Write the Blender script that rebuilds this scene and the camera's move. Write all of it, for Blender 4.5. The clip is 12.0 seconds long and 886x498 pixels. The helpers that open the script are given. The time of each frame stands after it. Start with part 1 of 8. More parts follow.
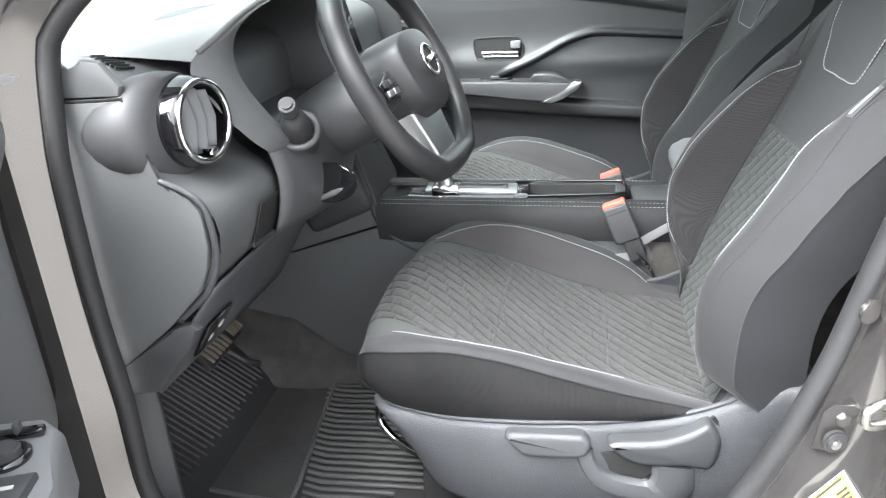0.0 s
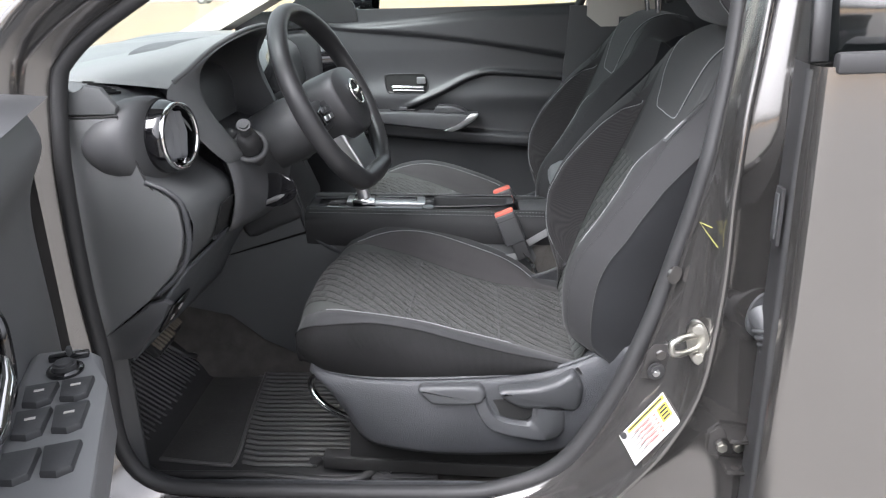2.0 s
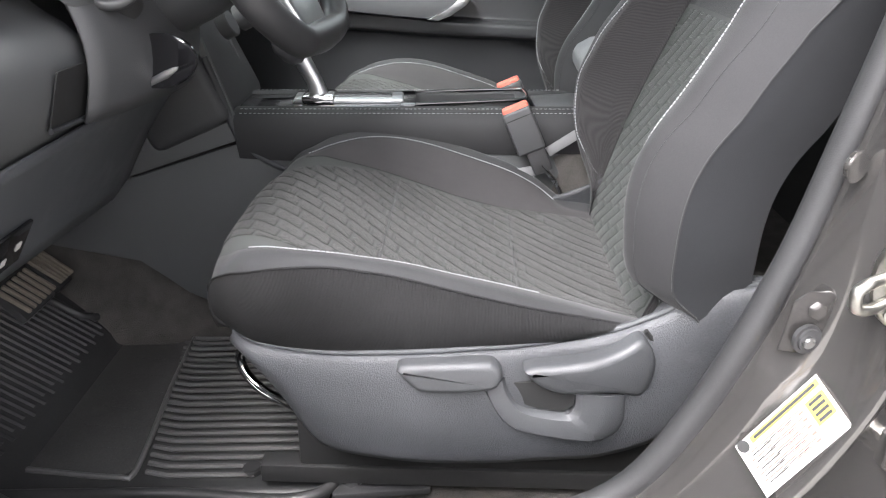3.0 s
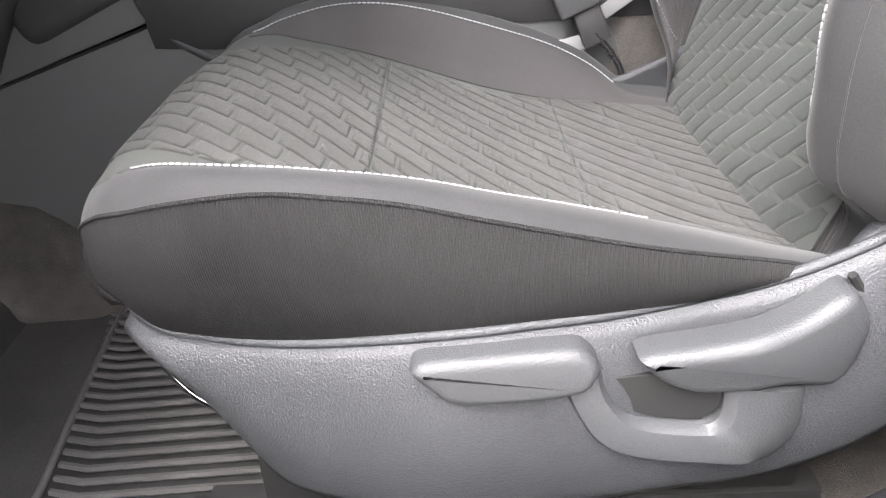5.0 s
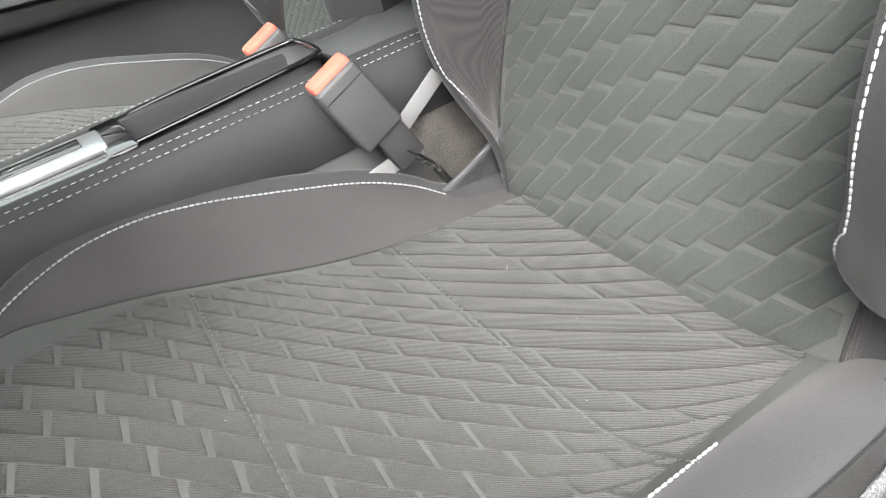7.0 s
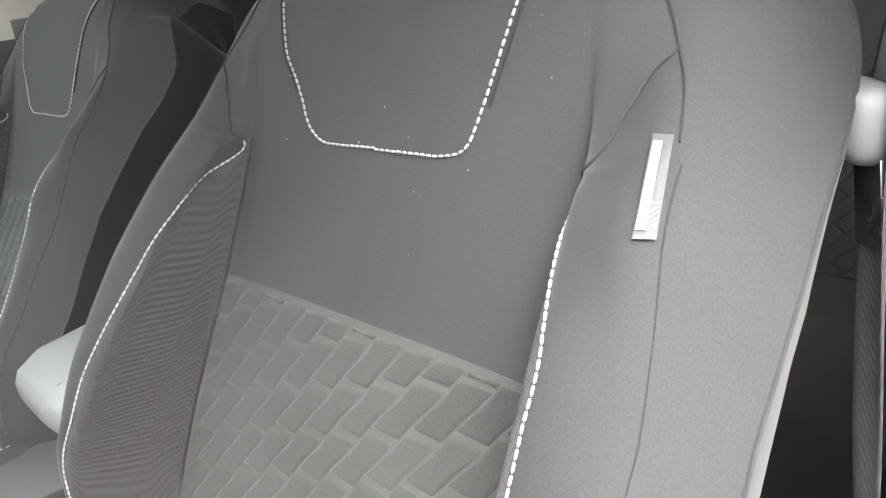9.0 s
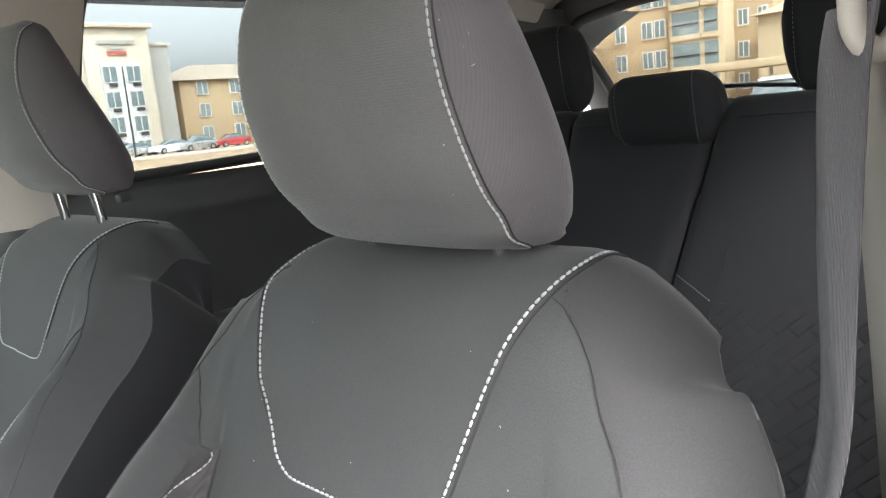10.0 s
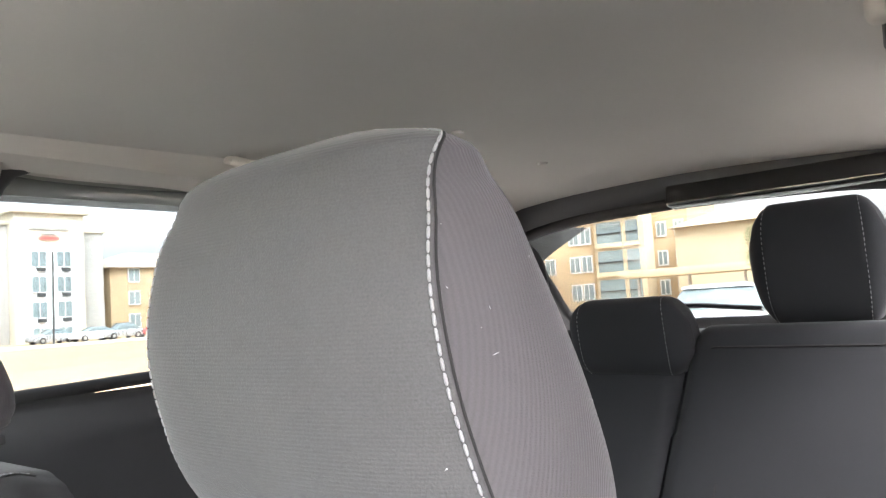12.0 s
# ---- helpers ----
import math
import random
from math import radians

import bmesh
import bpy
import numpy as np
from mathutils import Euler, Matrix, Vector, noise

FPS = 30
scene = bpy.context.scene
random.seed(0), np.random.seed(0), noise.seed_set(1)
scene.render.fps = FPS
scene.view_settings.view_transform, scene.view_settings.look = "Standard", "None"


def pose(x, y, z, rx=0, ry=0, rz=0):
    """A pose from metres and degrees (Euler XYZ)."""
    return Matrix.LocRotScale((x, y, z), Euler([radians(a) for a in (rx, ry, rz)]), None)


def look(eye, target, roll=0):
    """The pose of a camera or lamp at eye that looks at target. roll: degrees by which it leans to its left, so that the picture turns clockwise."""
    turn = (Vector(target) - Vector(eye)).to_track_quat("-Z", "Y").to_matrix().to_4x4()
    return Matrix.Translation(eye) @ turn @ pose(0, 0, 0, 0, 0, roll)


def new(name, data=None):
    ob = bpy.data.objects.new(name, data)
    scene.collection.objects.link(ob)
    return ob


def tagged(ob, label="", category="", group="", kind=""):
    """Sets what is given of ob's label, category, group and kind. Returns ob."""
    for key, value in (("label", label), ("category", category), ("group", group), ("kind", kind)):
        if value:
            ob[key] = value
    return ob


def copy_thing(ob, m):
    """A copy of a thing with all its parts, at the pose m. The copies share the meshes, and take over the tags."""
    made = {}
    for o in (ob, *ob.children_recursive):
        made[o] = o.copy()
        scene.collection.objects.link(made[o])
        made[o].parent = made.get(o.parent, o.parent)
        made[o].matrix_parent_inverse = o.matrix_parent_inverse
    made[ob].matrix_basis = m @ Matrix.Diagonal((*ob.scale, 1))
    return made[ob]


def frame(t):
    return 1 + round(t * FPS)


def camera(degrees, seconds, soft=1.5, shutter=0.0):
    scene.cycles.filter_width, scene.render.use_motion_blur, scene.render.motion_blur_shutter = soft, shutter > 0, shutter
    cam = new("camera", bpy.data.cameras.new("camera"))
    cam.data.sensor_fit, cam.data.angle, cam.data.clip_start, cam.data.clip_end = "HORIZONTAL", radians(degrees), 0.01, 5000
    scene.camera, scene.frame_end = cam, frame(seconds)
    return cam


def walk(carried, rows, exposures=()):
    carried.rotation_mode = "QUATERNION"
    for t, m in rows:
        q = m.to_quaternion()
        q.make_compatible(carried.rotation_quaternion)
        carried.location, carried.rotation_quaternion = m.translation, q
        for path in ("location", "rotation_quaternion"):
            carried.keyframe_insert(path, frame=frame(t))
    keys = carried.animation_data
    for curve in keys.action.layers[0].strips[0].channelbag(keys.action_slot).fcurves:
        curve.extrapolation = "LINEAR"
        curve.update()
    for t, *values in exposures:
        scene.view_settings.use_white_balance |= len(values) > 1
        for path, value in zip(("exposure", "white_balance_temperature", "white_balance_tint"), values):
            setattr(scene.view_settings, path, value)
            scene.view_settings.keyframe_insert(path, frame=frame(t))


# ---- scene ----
cam = camera(61.0, 12.0, soft=1.2)
PATH = [
    (0, (0.264, -0.719, 1.364), (-0.098, 1.101, 0.618), -4.2),
    (0.5, (0.267, -0.927, 1.41), (0.019, 0.929, 0.706), -2.7),
    (1, (0.278, -0.998, 1.415), (0.101, 0.877, 0.741), -1.9),
    (1.5, (0.277, -1.026, 1.413), (0.146, 0.858, 0.754), -1.6),
    (2, (0.273, -1.019, 1.409), (0.17, 0.859, 0.728), -1.5),
    (2.5, (0.257, -0.846, 1.369), (0.175, 1.002, 0.61), -1.8),
    (2.7, (0.254, -0.735, 1.317), (0.172, 1.098, 0.521), -2.2),
    (2.9, (0.25, -0.601, 1.228), (0.168, 1.224, 0.415), -2.3),
    (3, (0.241, -0.547, 1.18), (0.174, 1.276, 0.36), -2.3),
    (3.2, (0.229, -0.455, 1.103), (0.175, 1.362, 0.27), -2.3),
    (4.8, (0.202, -0.193, 1.004), (0.154, 1.546, 0.017), -4.5),
    (5, (0.196, -0.193, 1.002), (0.137, 1.547, 0.017), -5.7),
    (5.5, (0.099, -0.161, 1.029), (0.121, 1.57, 0.027), -9.9),
    (6, (0.039, -0.059, 1.072), (0.201, 1.641, 0.032), -15.0),
    (6.5, (0.073, 0.041, 1.088), (0.435, 1.689, 0.013), -18.3),
    (7, (0.14, 0.074, 1.086), (0.715, 1.651, -0.001), -18.9),
    (7.2, (0.166, 0.08, 1.083), (0.837, 1.63, 0.012), -18.2),
    (8.8, (0.331, 0.094, 1.219), (1.524, 1.524, 0.49), -9.0),
    (9, (0.336, 0.091, 1.253), (1.562, 1.509, 0.558), -8.8),
    (9.5, (0.355, 0.09, 1.327), (1.666, 1.506, 0.799), -7.7),
    (10, (0.357, 0.085, 1.403), (1.746, 1.48, 1.05), -5.6),
    (10.5, (0.39, 0.105, 1.457), (1.833, 1.467, 1.205), -4.6),
    (11, (0.426, 0.17, 1.455), (1.914, 1.493, 1.267), -3.9),
    (11.5, (0.443, 0.202, 1.442), (1.977, 1.483, 1.373), -3.4),
    (12, (0.448, 0.207, 1.448), (2.002, 1.458, 1.594), -3.7),
]
walk(cam, [(t, look(eye, target, roll)) for t, eye, target, roll in PATH],
     exposures=((0, 2.95, 6200, 10), (0.5, 2.4, 6200, 10), (1.0, 2.16, 6250, 12), (1.5, 2.02, 6200, 13), (2.3, 1.92, 6150, 14), (3.0, 2.58, 6350, 14), (5.0, 3.05, 6550, 15), (5.5, 2.98, 6600, 13), (6.0, 3.1, 6600, 12), (7.2, 3.13, 6600, 11),
                (9.0, 3.2, 6650, 11), (9.5, 3.33, 6600, 11), (10.0, 3.33, 6500, 12), (10.5, 3.5, 6400, 10), (11.0, 3.63, 6400, 12), (12.0, 4.05, 6400, 16)))
# ---------------------------------------------------------------- world and light
SUN_ELEV, SUN_ROT = radians(52), radians(210)
world = bpy.data.worlds.new("sky")
scene.world = world
world.use_nodes = True
wn, wl = world.node_tree.nodes, world.node_tree.links
sky = wn.new("ShaderNodeTexSky")
sky.sky_type, sky.sun_disc = "NISHITA", False
sky.sun_elevation, sky.sun_rotation = SUN_ELEV, SUN_ROT
sky.air_density, sky.dust_density, sky.ozone_density = 1.0, 6.0, 1.0
haze = wn.new("ShaderNodeHueSaturation")
haze.inputs["Saturation"].default_value = 0.12
wl.new(sky.outputs[0], haze.inputs["Color"])
wl.new(haze.outputs[0], wn["Background"].inputs["Color"])
wn["Background"].inputs["Strength"].default_value = 0.15
sun = new("sun", bpy.data.lights.new("sun", "SUN"))
sun.data.energy, sun.data.angle, sun.data.color = 0.9, radians(40), (1.0, 0.97, 0.93)
sun.matrix_world = look((-6, -11, 17), (0, 0, 0))

# ---------------------------------------------------------------- materials
def nodes_of(name):
    m = bpy.data.materials.new(name)
    m.use_nodes = True
    return m, m.node_tree.nodes, m.node_tree.links


def surface(name, color, rough=0.6, metal=0.0, var=0.12, scale=6.0, fine=220.0, bump=0.15, depth=0.0006, coat=0.0, dirt=None, ribs=None, weave=None, spec=0.5, sheen=0.0):
    """Base colour with broad blotches and fine grain, both also in the gloss, and a fine relief."""
    m, n, l = nodes_of(name)
    p = n["Principled BSDF"]
    co = n.new("ShaderNodeTexCoord").outputs["Object"]
    big = n.new("ShaderNodeTexNoise"); big.inputs["Scale"].default_value = scale; big.inputs["Detail"].default_value = 5
    small = n.new("ShaderNodeTexNoise"); small.inputs["Scale"].default_value = fine; small.inputs["Detail"].default_value = 3
    l.new(co, big.inputs["Vector"]); l.new(co, small.inputs["Vector"])
    add = n.new("ShaderNodeMath"); add.operation = "MULTIPLY_ADD"
    l.new(small.outputs[0], add.inputs[0]); add.inputs[1].default_value = 0.9
    l.new(big.outputs[0], add.inputs[2])
    ramp = n.new("ShaderNodeMapRange")
    ramp.inputs["From Min"].default_value, ramp.inputs["From Max"].default_value = 0.60, 1.30
    ramp.inputs["To Min"].default_value, ramp.inputs["To Max"].default_value = 1 - var, 1 + var
    l.new(add.outputs[0], ramp.inputs["Value"])
    mul = n.new("ShaderNodeVectorMath"); mul.operation = "SCALE"
    mul.inputs[0].default_value = color
    l.new(ramp.outputs[0], mul.inputs["Scale"])
    col = mul.outputs[0]
    if dirt:
        dn = n.new("ShaderNodeTexNoise"); dn.inputs["Scale"].default_value = dirt[1]; dn.inputs["Detail"].default_value = 8; dn.inputs["Roughness"].default_value = 0.7
        l.new(co, dn.inputs["Vector"])
        dr = n.new("ShaderNodeMapRange"); dr.inputs["From Min"].default_value, dr.inputs["From Max"].default_value = dirt[2], dirt[2] + 0.18
        dr.inputs["To Max"].default_value = dirt[3]
        l.new(dn.outputs[0], dr.inputs["Value"])
        mx = n.new("ShaderNodeMix"); mx.data_type = "RGBA"
        l.new(dr.outputs[0], mx.inputs["Factor"]); l.new(col, mx.inputs["A"]); mx.inputs["B"].default_value = (*dirt[0], 1)
        col = mx.outputs["Result"]
    l.new(col, p.inputs["Base Color"])
    rr = n.new("ShaderNodeMapRange"); rr.inputs["From Min"].default_value, rr.inputs["From Max"].default_value = 0.3, 0.8
    rr.inputs["To Min"].default_value, rr.inputs["To Max"].default_value = max(rough - 0.07, 0.02), min(rough + 0.07, 1)
    l.new(big.outputs[0], rr.inputs["Value"]); l.new(rr.outputs[0], p.inputs["Roughness"])
    p.inputs["Metallic"].default_value, p.inputs["Coat Weight"].default_value = metal, coat
    p.inputs["Coat Roughness"].default_value = 0.06
    p.inputs["Specular IOR Level"].default_value = spec
    p.inputs["Sheen Weight"].default_value = sheen
    p.inputs["Sheen Roughness"].default_value = 0.4
    height = small.outputs[0]
    if ribs:
        wv = n.new("ShaderNodeTexWave"); wv.bands_direction = ribs[0]; wv.inputs["Scale"].default_value = ribs[1]
        wv.inputs["Distortion"].default_value, wv.inputs["Detail"].default_value = 0.3, 1
        l.new(co, wv.inputs["Vector"])
        h2 = n.new("ShaderNodeMath"); h2.operation = "MULTIPLY_ADD"; h2.inputs[1].default_value = ribs[2]
        l.new(wv.outputs["Fac"], h2.inputs[0]); l.new(small.outputs[0], h2.inputs[2])
        height = h2.outputs[0]
        if len(ribs) > 3:
            mm = n.new("ShaderNodeMapRange"); mm.inputs["To Min"].default_value, mm.inputs["To Max"].default_value = 1 - ribs[3], 1 + ribs[3]
            l.new(wv.outputs["Fac"], mm.inputs["Value"])
            sc = n.new("ShaderNodeVectorMath"); sc.operation = "SCALE"
            l.new(col, sc.inputs[0]); l.new(mm.outputs[0], sc.inputs["Scale"]); l.new(sc.outputs[0], p.inputs["Base Color"])
    b = n.new("ShaderNodeBump"); b.inputs["Strength"].default_value, b.inputs["Distance"].default_value = bump, depth
    l.new(height, b.inputs["Height"]); l.new(b.outputs[0], p.inputs["Normal"])
    return m


def glass(name, tint=(0.9, 0.95, 0.93), rough=0.0, gloss=0.03):
    """A thin pane: clear, with a gloss that grows towards grazing."""
    m, n, l = nodes_of(name)
    n.remove(n["Principled BSDF"])
    tr = n.new("ShaderNodeBsdfTransparent"); tr.inputs[0].default_value = (*tint, 1)
    gl = n.new("ShaderNodeBsdfGlossy"); gl.inputs["Roughness"].default_value = rough + 0.01
    lw = n.new("ShaderNodeLayerWeight"); lw.inputs[0].default_value = 0.5
    pw = n.new("ShaderNodeMath"); pw.operation = "POWER"; pw.inputs[1].default_value = 5
    l.new(lw.outputs["Facing"], pw.inputs[0])
    fr = n.new("ShaderNodeMath"); fr.operation = "MULTIPLY_ADD"; fr.inputs[1].default_value, fr.inputs[2].default_value = 0.6, gloss
    l.new(pw.outputs[0], fr.inputs[0])
    mx = n.new("ShaderNodeMixShader")
    l.new(fr.outputs[0], mx.inputs[0]); l.new(tr.outputs[0], mx.inputs[1]); l.new(gl.outputs[0], mx.inputs[2])
    l.new(mx.outputs[0], n["Material Output"].inputs[0])
    return m


M_FABRIC = surface("seat fabric", (0.0295, 0.0303, 0.0288), 0.85, var=0.36, scale=9, fine=760, bump=0.8, depth=0.0006, spec=0.25, sheen=0.12, ribs=("DIAGONAL", 300, 0.8, 0.02))
M_MESH = surface("ribbed seat fabric", (0.041, 0.0395, 0.0405), 0.85, var=0.12, scale=9, fine=900, bump=0.6, depth=0.0008, spec=0.25, sheen=0.15, ribs=("Y", 250, 1.0, 0.16))
M_KNIT = surface("plain knit fabric", (0.036, 0.0375, 0.038), 0.88, var=0.24, scale=7, fine=900, bump=0.4, depth=0.0005, spec=0.2, sheen=0.12)
M_VINYL = surface("black vinyl", (0.030, 0.030, 0.031), 0.74, spec=0.28, var=0.1, scale=7, fine=1400, bump=0.25, depth=0.0004)
M_LEATHER = surface("black wheel leather", (0.026, 0.026, 0.027), 0.40, var=0.12, scale=9, fine=900, bump=0.35, depth=0.0004)
M_WHEELPAD = surface("dark airbag plastic", (0.040, 0.040, 0.042), 0.42, var=0.1, scale=8, fine=1200, bump=0.4, depth=0.0004)
M_FARDOOR = surface("dark door panel plastic", (0.036, 0.037, 0.039), 0.40, var=0.12, scale=6, fine=900, bump=0.4, depth=0.0004)
M_BAND = surface("grey seat edging cloth", (0.036, 0.0365, 0.038), 0.82, var=0.26, scale=7, fine=900, bump=0.45, depth=0.0004, spec=0.25, sheen=0.14)
M_SIDE = surface("black seat side knit", (0.020, 0.020, 0.0205), 0.9, var=0.42, scale=9, fine=900, bump=0.8, depth=0.0007, spec=0.2, ribs=("X", 190, 0.8, 0.08))
M_KNEE = surface("dusty knee panel plastic", (0.084, 0.089, 0.096), 0.55, var=0.22, scale=14, fine=900, bump=0.3, depth=0.0005, dirt=((0.20, 0.20, 0.20), 9, 0.52, 0.30))
# lighter than M_PLASTIC: sky reflections on the open door, put into the base colour
M_DOORSHEEN = surface("door panel plastic", (0.112, 0.114, 0.116), 0.5, var=0.10, scale=5, fine=1300, bump=0.35, depth=0.0005)
# black-grey on the armrest; the light it lacks is put into the colour
M_ARM = surface("switch panel plastic lightened to grey", (0.18, 0.182, 0.185), 0.42, var=0.08, scale=8, fine=1200, bump=0.3, depth=0.0004)
M_BENCH = surface("black bench cloth", (0.024, 0.025, 0.027), 0.9, var=0.14, scale=6, fine=1000, bump=0.45, depth=0.0005, spec=0.15, sheen=0.1)
M_BOLSTER = surface("smooth bolster cloth", (0.0275, 0.0275, 0.0287), 0.82, var=0.26, scale=7, fine=900, bump=0.4, depth=0.0005, spec=0.25, sheen=0.12)
M_BACKQUILT = surface("backrest quilt fabric", (0.046, 0.0505, 0.048), 0.85, var=0.24, scale=9, fine=760, bump=0.8, depth=0.0006, spec=0.25, sheen=0.12)
M_CUSHMESH = surface("dark inner bolster cloth", (0.044, 0.042, 0.043), 0.87, var=0.2, scale=9, fine=900, bump=0.4, depth=0.0005, spec=0.2, sheen=0.12)
M_HEAD = surface("headrest fabric", (0.082, 0.083, 0.083), 0.88, var=0.18, scale=8, fine=900, bump=0.6, depth=0.0006, spec=0.2, sheen=0.15, ribs=("Z", 170, 0.22, 0.012))
# paler than M_DASH: the sky's sheen on dash top and hood, put into the colour
M_DASHSHEEN = surface("dash plastic with sky sheen colour", (0.150, 0.155, 0.153), 0.42, var=0.10, scale=4, fine=900, bump=0.35, depth=0.0005)
M_HEADSIDE = surface("ribbed headrest fabric", (0.078, 0.074, 0.078), 0.88, var=0.10, scale=8, fine=1300, bump=0.4, depth=0.0005, spec=0.2, sheen=0.15, ribs=("X", 150, 0.8, 0.05))
M_GROOVE = surface("quilt groove fabric", (0.072, 0.076, 0.073), 0.9, var=0.15, fine=900, bump=0.4, spec=0.2)
M_GAP = surface("dark gap", (0.012, 0.012, 0.012), 0.8, var=0.1, bump=0.05)
M_STITCH = surface("pale grey thread", (0.30, 0.305, 0.31), 0.75, var=0.12, fine=1500, bump=0.5, depth=0.0003)
M_PLASTIC = surface("dark grained plastic", (0.052, 0.053, 0.055), 0.5, var=0.14, scale=5, fine=760, bump=0.6, depth=0.0005)
M_VALANCE = surface("grey grained plastic", (0.047, 0.049, 0.053), 0.46, var=0.30, scale=7, fine=560, bump=1.0, depth=0.0011, dirt=((0.14, 0.14, 0.14), 13, 0.60, 0.25))
M_LEVER = surface("lever plastic", (0.054, 0.056, 0.059), 0.44, var=0.14, scale=9, fine=620, bump=0.7, depth=0.0007)
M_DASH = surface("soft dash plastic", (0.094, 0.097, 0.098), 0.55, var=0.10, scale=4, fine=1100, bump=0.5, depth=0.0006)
M_GLOSSBLACK = surface("gloss black", (0.006, 0.006, 0.007), 0.08, var=0.1, bump=0.02, coat=1.0)
M_CHROME = surface("chrome", (0.80, 0.80, 0.80), 0.10, metal=1.0, var=0.04, bump=0.01)
M_SATIN = surface("satin silver", (0.66, 0.67, 0.68), 0.36, metal=1.0, var=0.05, bump=0.03)
M_RUBBER = surface("black rubber", (0.028, 0.028, 0.029), 0.6, var=0.2, scale=9, fine=600, bump=0.3, dirt=((0.10, 0.09, 0.075), 9, 0.62, 0.25))
M_GRIT = surface("dusty worn rubber", (0.20, 0.175, 0.14), 0.8, var=0.3, scale=30, fine=700, bump=0.5)
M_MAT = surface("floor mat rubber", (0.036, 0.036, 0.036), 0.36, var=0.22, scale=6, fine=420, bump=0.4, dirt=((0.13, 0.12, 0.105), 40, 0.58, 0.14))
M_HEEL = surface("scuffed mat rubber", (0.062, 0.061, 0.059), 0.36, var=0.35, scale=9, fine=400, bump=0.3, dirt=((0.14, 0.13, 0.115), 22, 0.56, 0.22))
# mat rubber made paler, so that the ribs carry their highlights as colour
M_RIBSHINE = surface("rubber rib with highlight colour", (0.115, 0.113, 0.110), 0.42, var=0.25, scale=20, fine=500, bump=0.3)
M_CARPET = surface("black carpet", (0.088, 0.083, 0.077), 0.95, var=0.35, scale=25, fine=700, bump=1.0, depth=0.002, spec=0.1, dirt=((0.16, 0.14, 0.12), 14, 0.60, 0.22))
M_PAINT = surface("grey metallic paint", (0.255, 0.245, 0.235), 0.15, metal=0.9, var=0.05, scale=3, fine=2600, bump=0.03, depth=0.0002, coat=0.8, dirt=((0.20, 0.18, 0.15), 11, 0.62, 0.12))
M_JAMB = surface("grey jamb paint", (0.200, 0.193, 0.187), 0.14, metal=0.85, var=0.08, scale=8, fine=1800, bump=0.06, depth=0.0003, coat=0.8, dirt=((0.22, 0.20, 0.17), 14, 0.55, 0.30))
M_BLACKBODY = surface("dark jamb recess paint", (0.040, 0.038, 0.037), 0.2, metal=0.4, var=0.2, scale=9, bump=0.05, coat=0.4, dirt=((0.14, 0.13, 0.11), 13, 0.58, 0.35))
M_ROOF = surface("headliner cloth", (0.54, 0.515, 0.47), 0.95, var=0.06, scale=3, fine=900, bump=0.5, depth=0.0007, spec=0.1)
M_CREAM = surface("pale pillar trim", (0.50, 0.465, 0.42), 0.6, var=0.05, scale=5, fine=1200, bump=0.25, depth=0.0004)
M_BELT = surface("seat belt webbing", (0.105, 0.101, 0.108), 0.7, var=0.1, scale=12, fine=900, bump=0.6, depth=0.0006, ribs=("Y", 420, 1.0, 0.3), spec=0.3, sheen=0.2)
M_RED = surface("red buckle button", (0.62, 0.13, 0.09), 0.45, var=0.08, bump=0.05)
M_WHITE = surface("white label", (0.52, 0.50, 0.48), 0.55, var=0.04, bump=0.03)
M_TAG = surface("white woven tag", (0.22, 0.22, 0.22), 0.7, var=0.08, bump=0.3)
M_YELLOW = surface("yellow print", (0.78, 0.58, 0.05), 0.5, var=0.05, bump=0.02)
M_REDINK = surface("red print", (0.46, 0.11, 0.09), 0.6, bump=0.02)
M_INK = surface("black print", (0.02, 0.02, 0.02), 0.6, bump=0.02)
M_ZINC = surface("zinc plated steel", (0.50, 0.49, 0.45), 0.35, metal=1.0, var=0.15, scale=60, bump=0.08)
M_STEEL = surface("brushed steel", (0.50, 0.50, 0.50), 0.28, metal=1.0, var=0.1, scale=40, bump=0.06)
M_GREYTRIM = surface("light grey armrest vinyl", (0.16, 0.165, 0.17), 0.5, var=0.06, fine=1300, bump=0.3)
M_GLASS = glass("window glass")
M_SIDEGLASS = glass("dusty privacy glass", (0.22, 0.24, 0.24), 0.08, 0.24)
M_SMOKE = glass("smoked lens", (0.10, 0.10, 0.10))
M_GLASSBLUE = glass("tinted glass", (0.44, 0.47, 0.47))
M_REARGLASS = glass("rear window glass", (0.52, 0.54, 0.53))
M_MIRROR = surface("mirror", (0.85, 0.87, 0.88), 0.02, metal=1.0, var=0.01, bump=0.0)
M_SAND = surface("sandy dirt", (0.36, 0.265, 0.17), 0.95, var=0.18, scale=0.12, fine=6, bump=0.4, depth=0.03, spec=0.1, dirt=((0.30, 0.28, 0.14), 0.35, 0.62, 0.5))
M_CONCRETE = surface("pale concrete", (0.22, 0.213, 0.20), 0.9, var=0.12, scale=0.6, fine=60, bump=0.3, depth=0.003, spec=0.2)
M_ASPHALT = surface("grey asphalt", (0.10, 0.098, 0.095), 0.9, var=0.2, scale=0.8, fine=90, bump=0.5, depth=0.004, spec=0.2)
M_KERB = surface("concrete kerb", (0.45, 0.43, 0.40), 0.85, var=0.12, scale=2, fine=60, bump=0.2)
M_STUCCO = surface("cream stucco", (0.50, 0.46, 0.38), 0.9, var=0.05, scale=0.5, fine=20, bump=0.1)
M_STUCCOGREY = surface("grey stucco", (0.33, 0.325, 0.31), 0.9, var=0.05, scale=0.5, fine=20, bump=0.1)
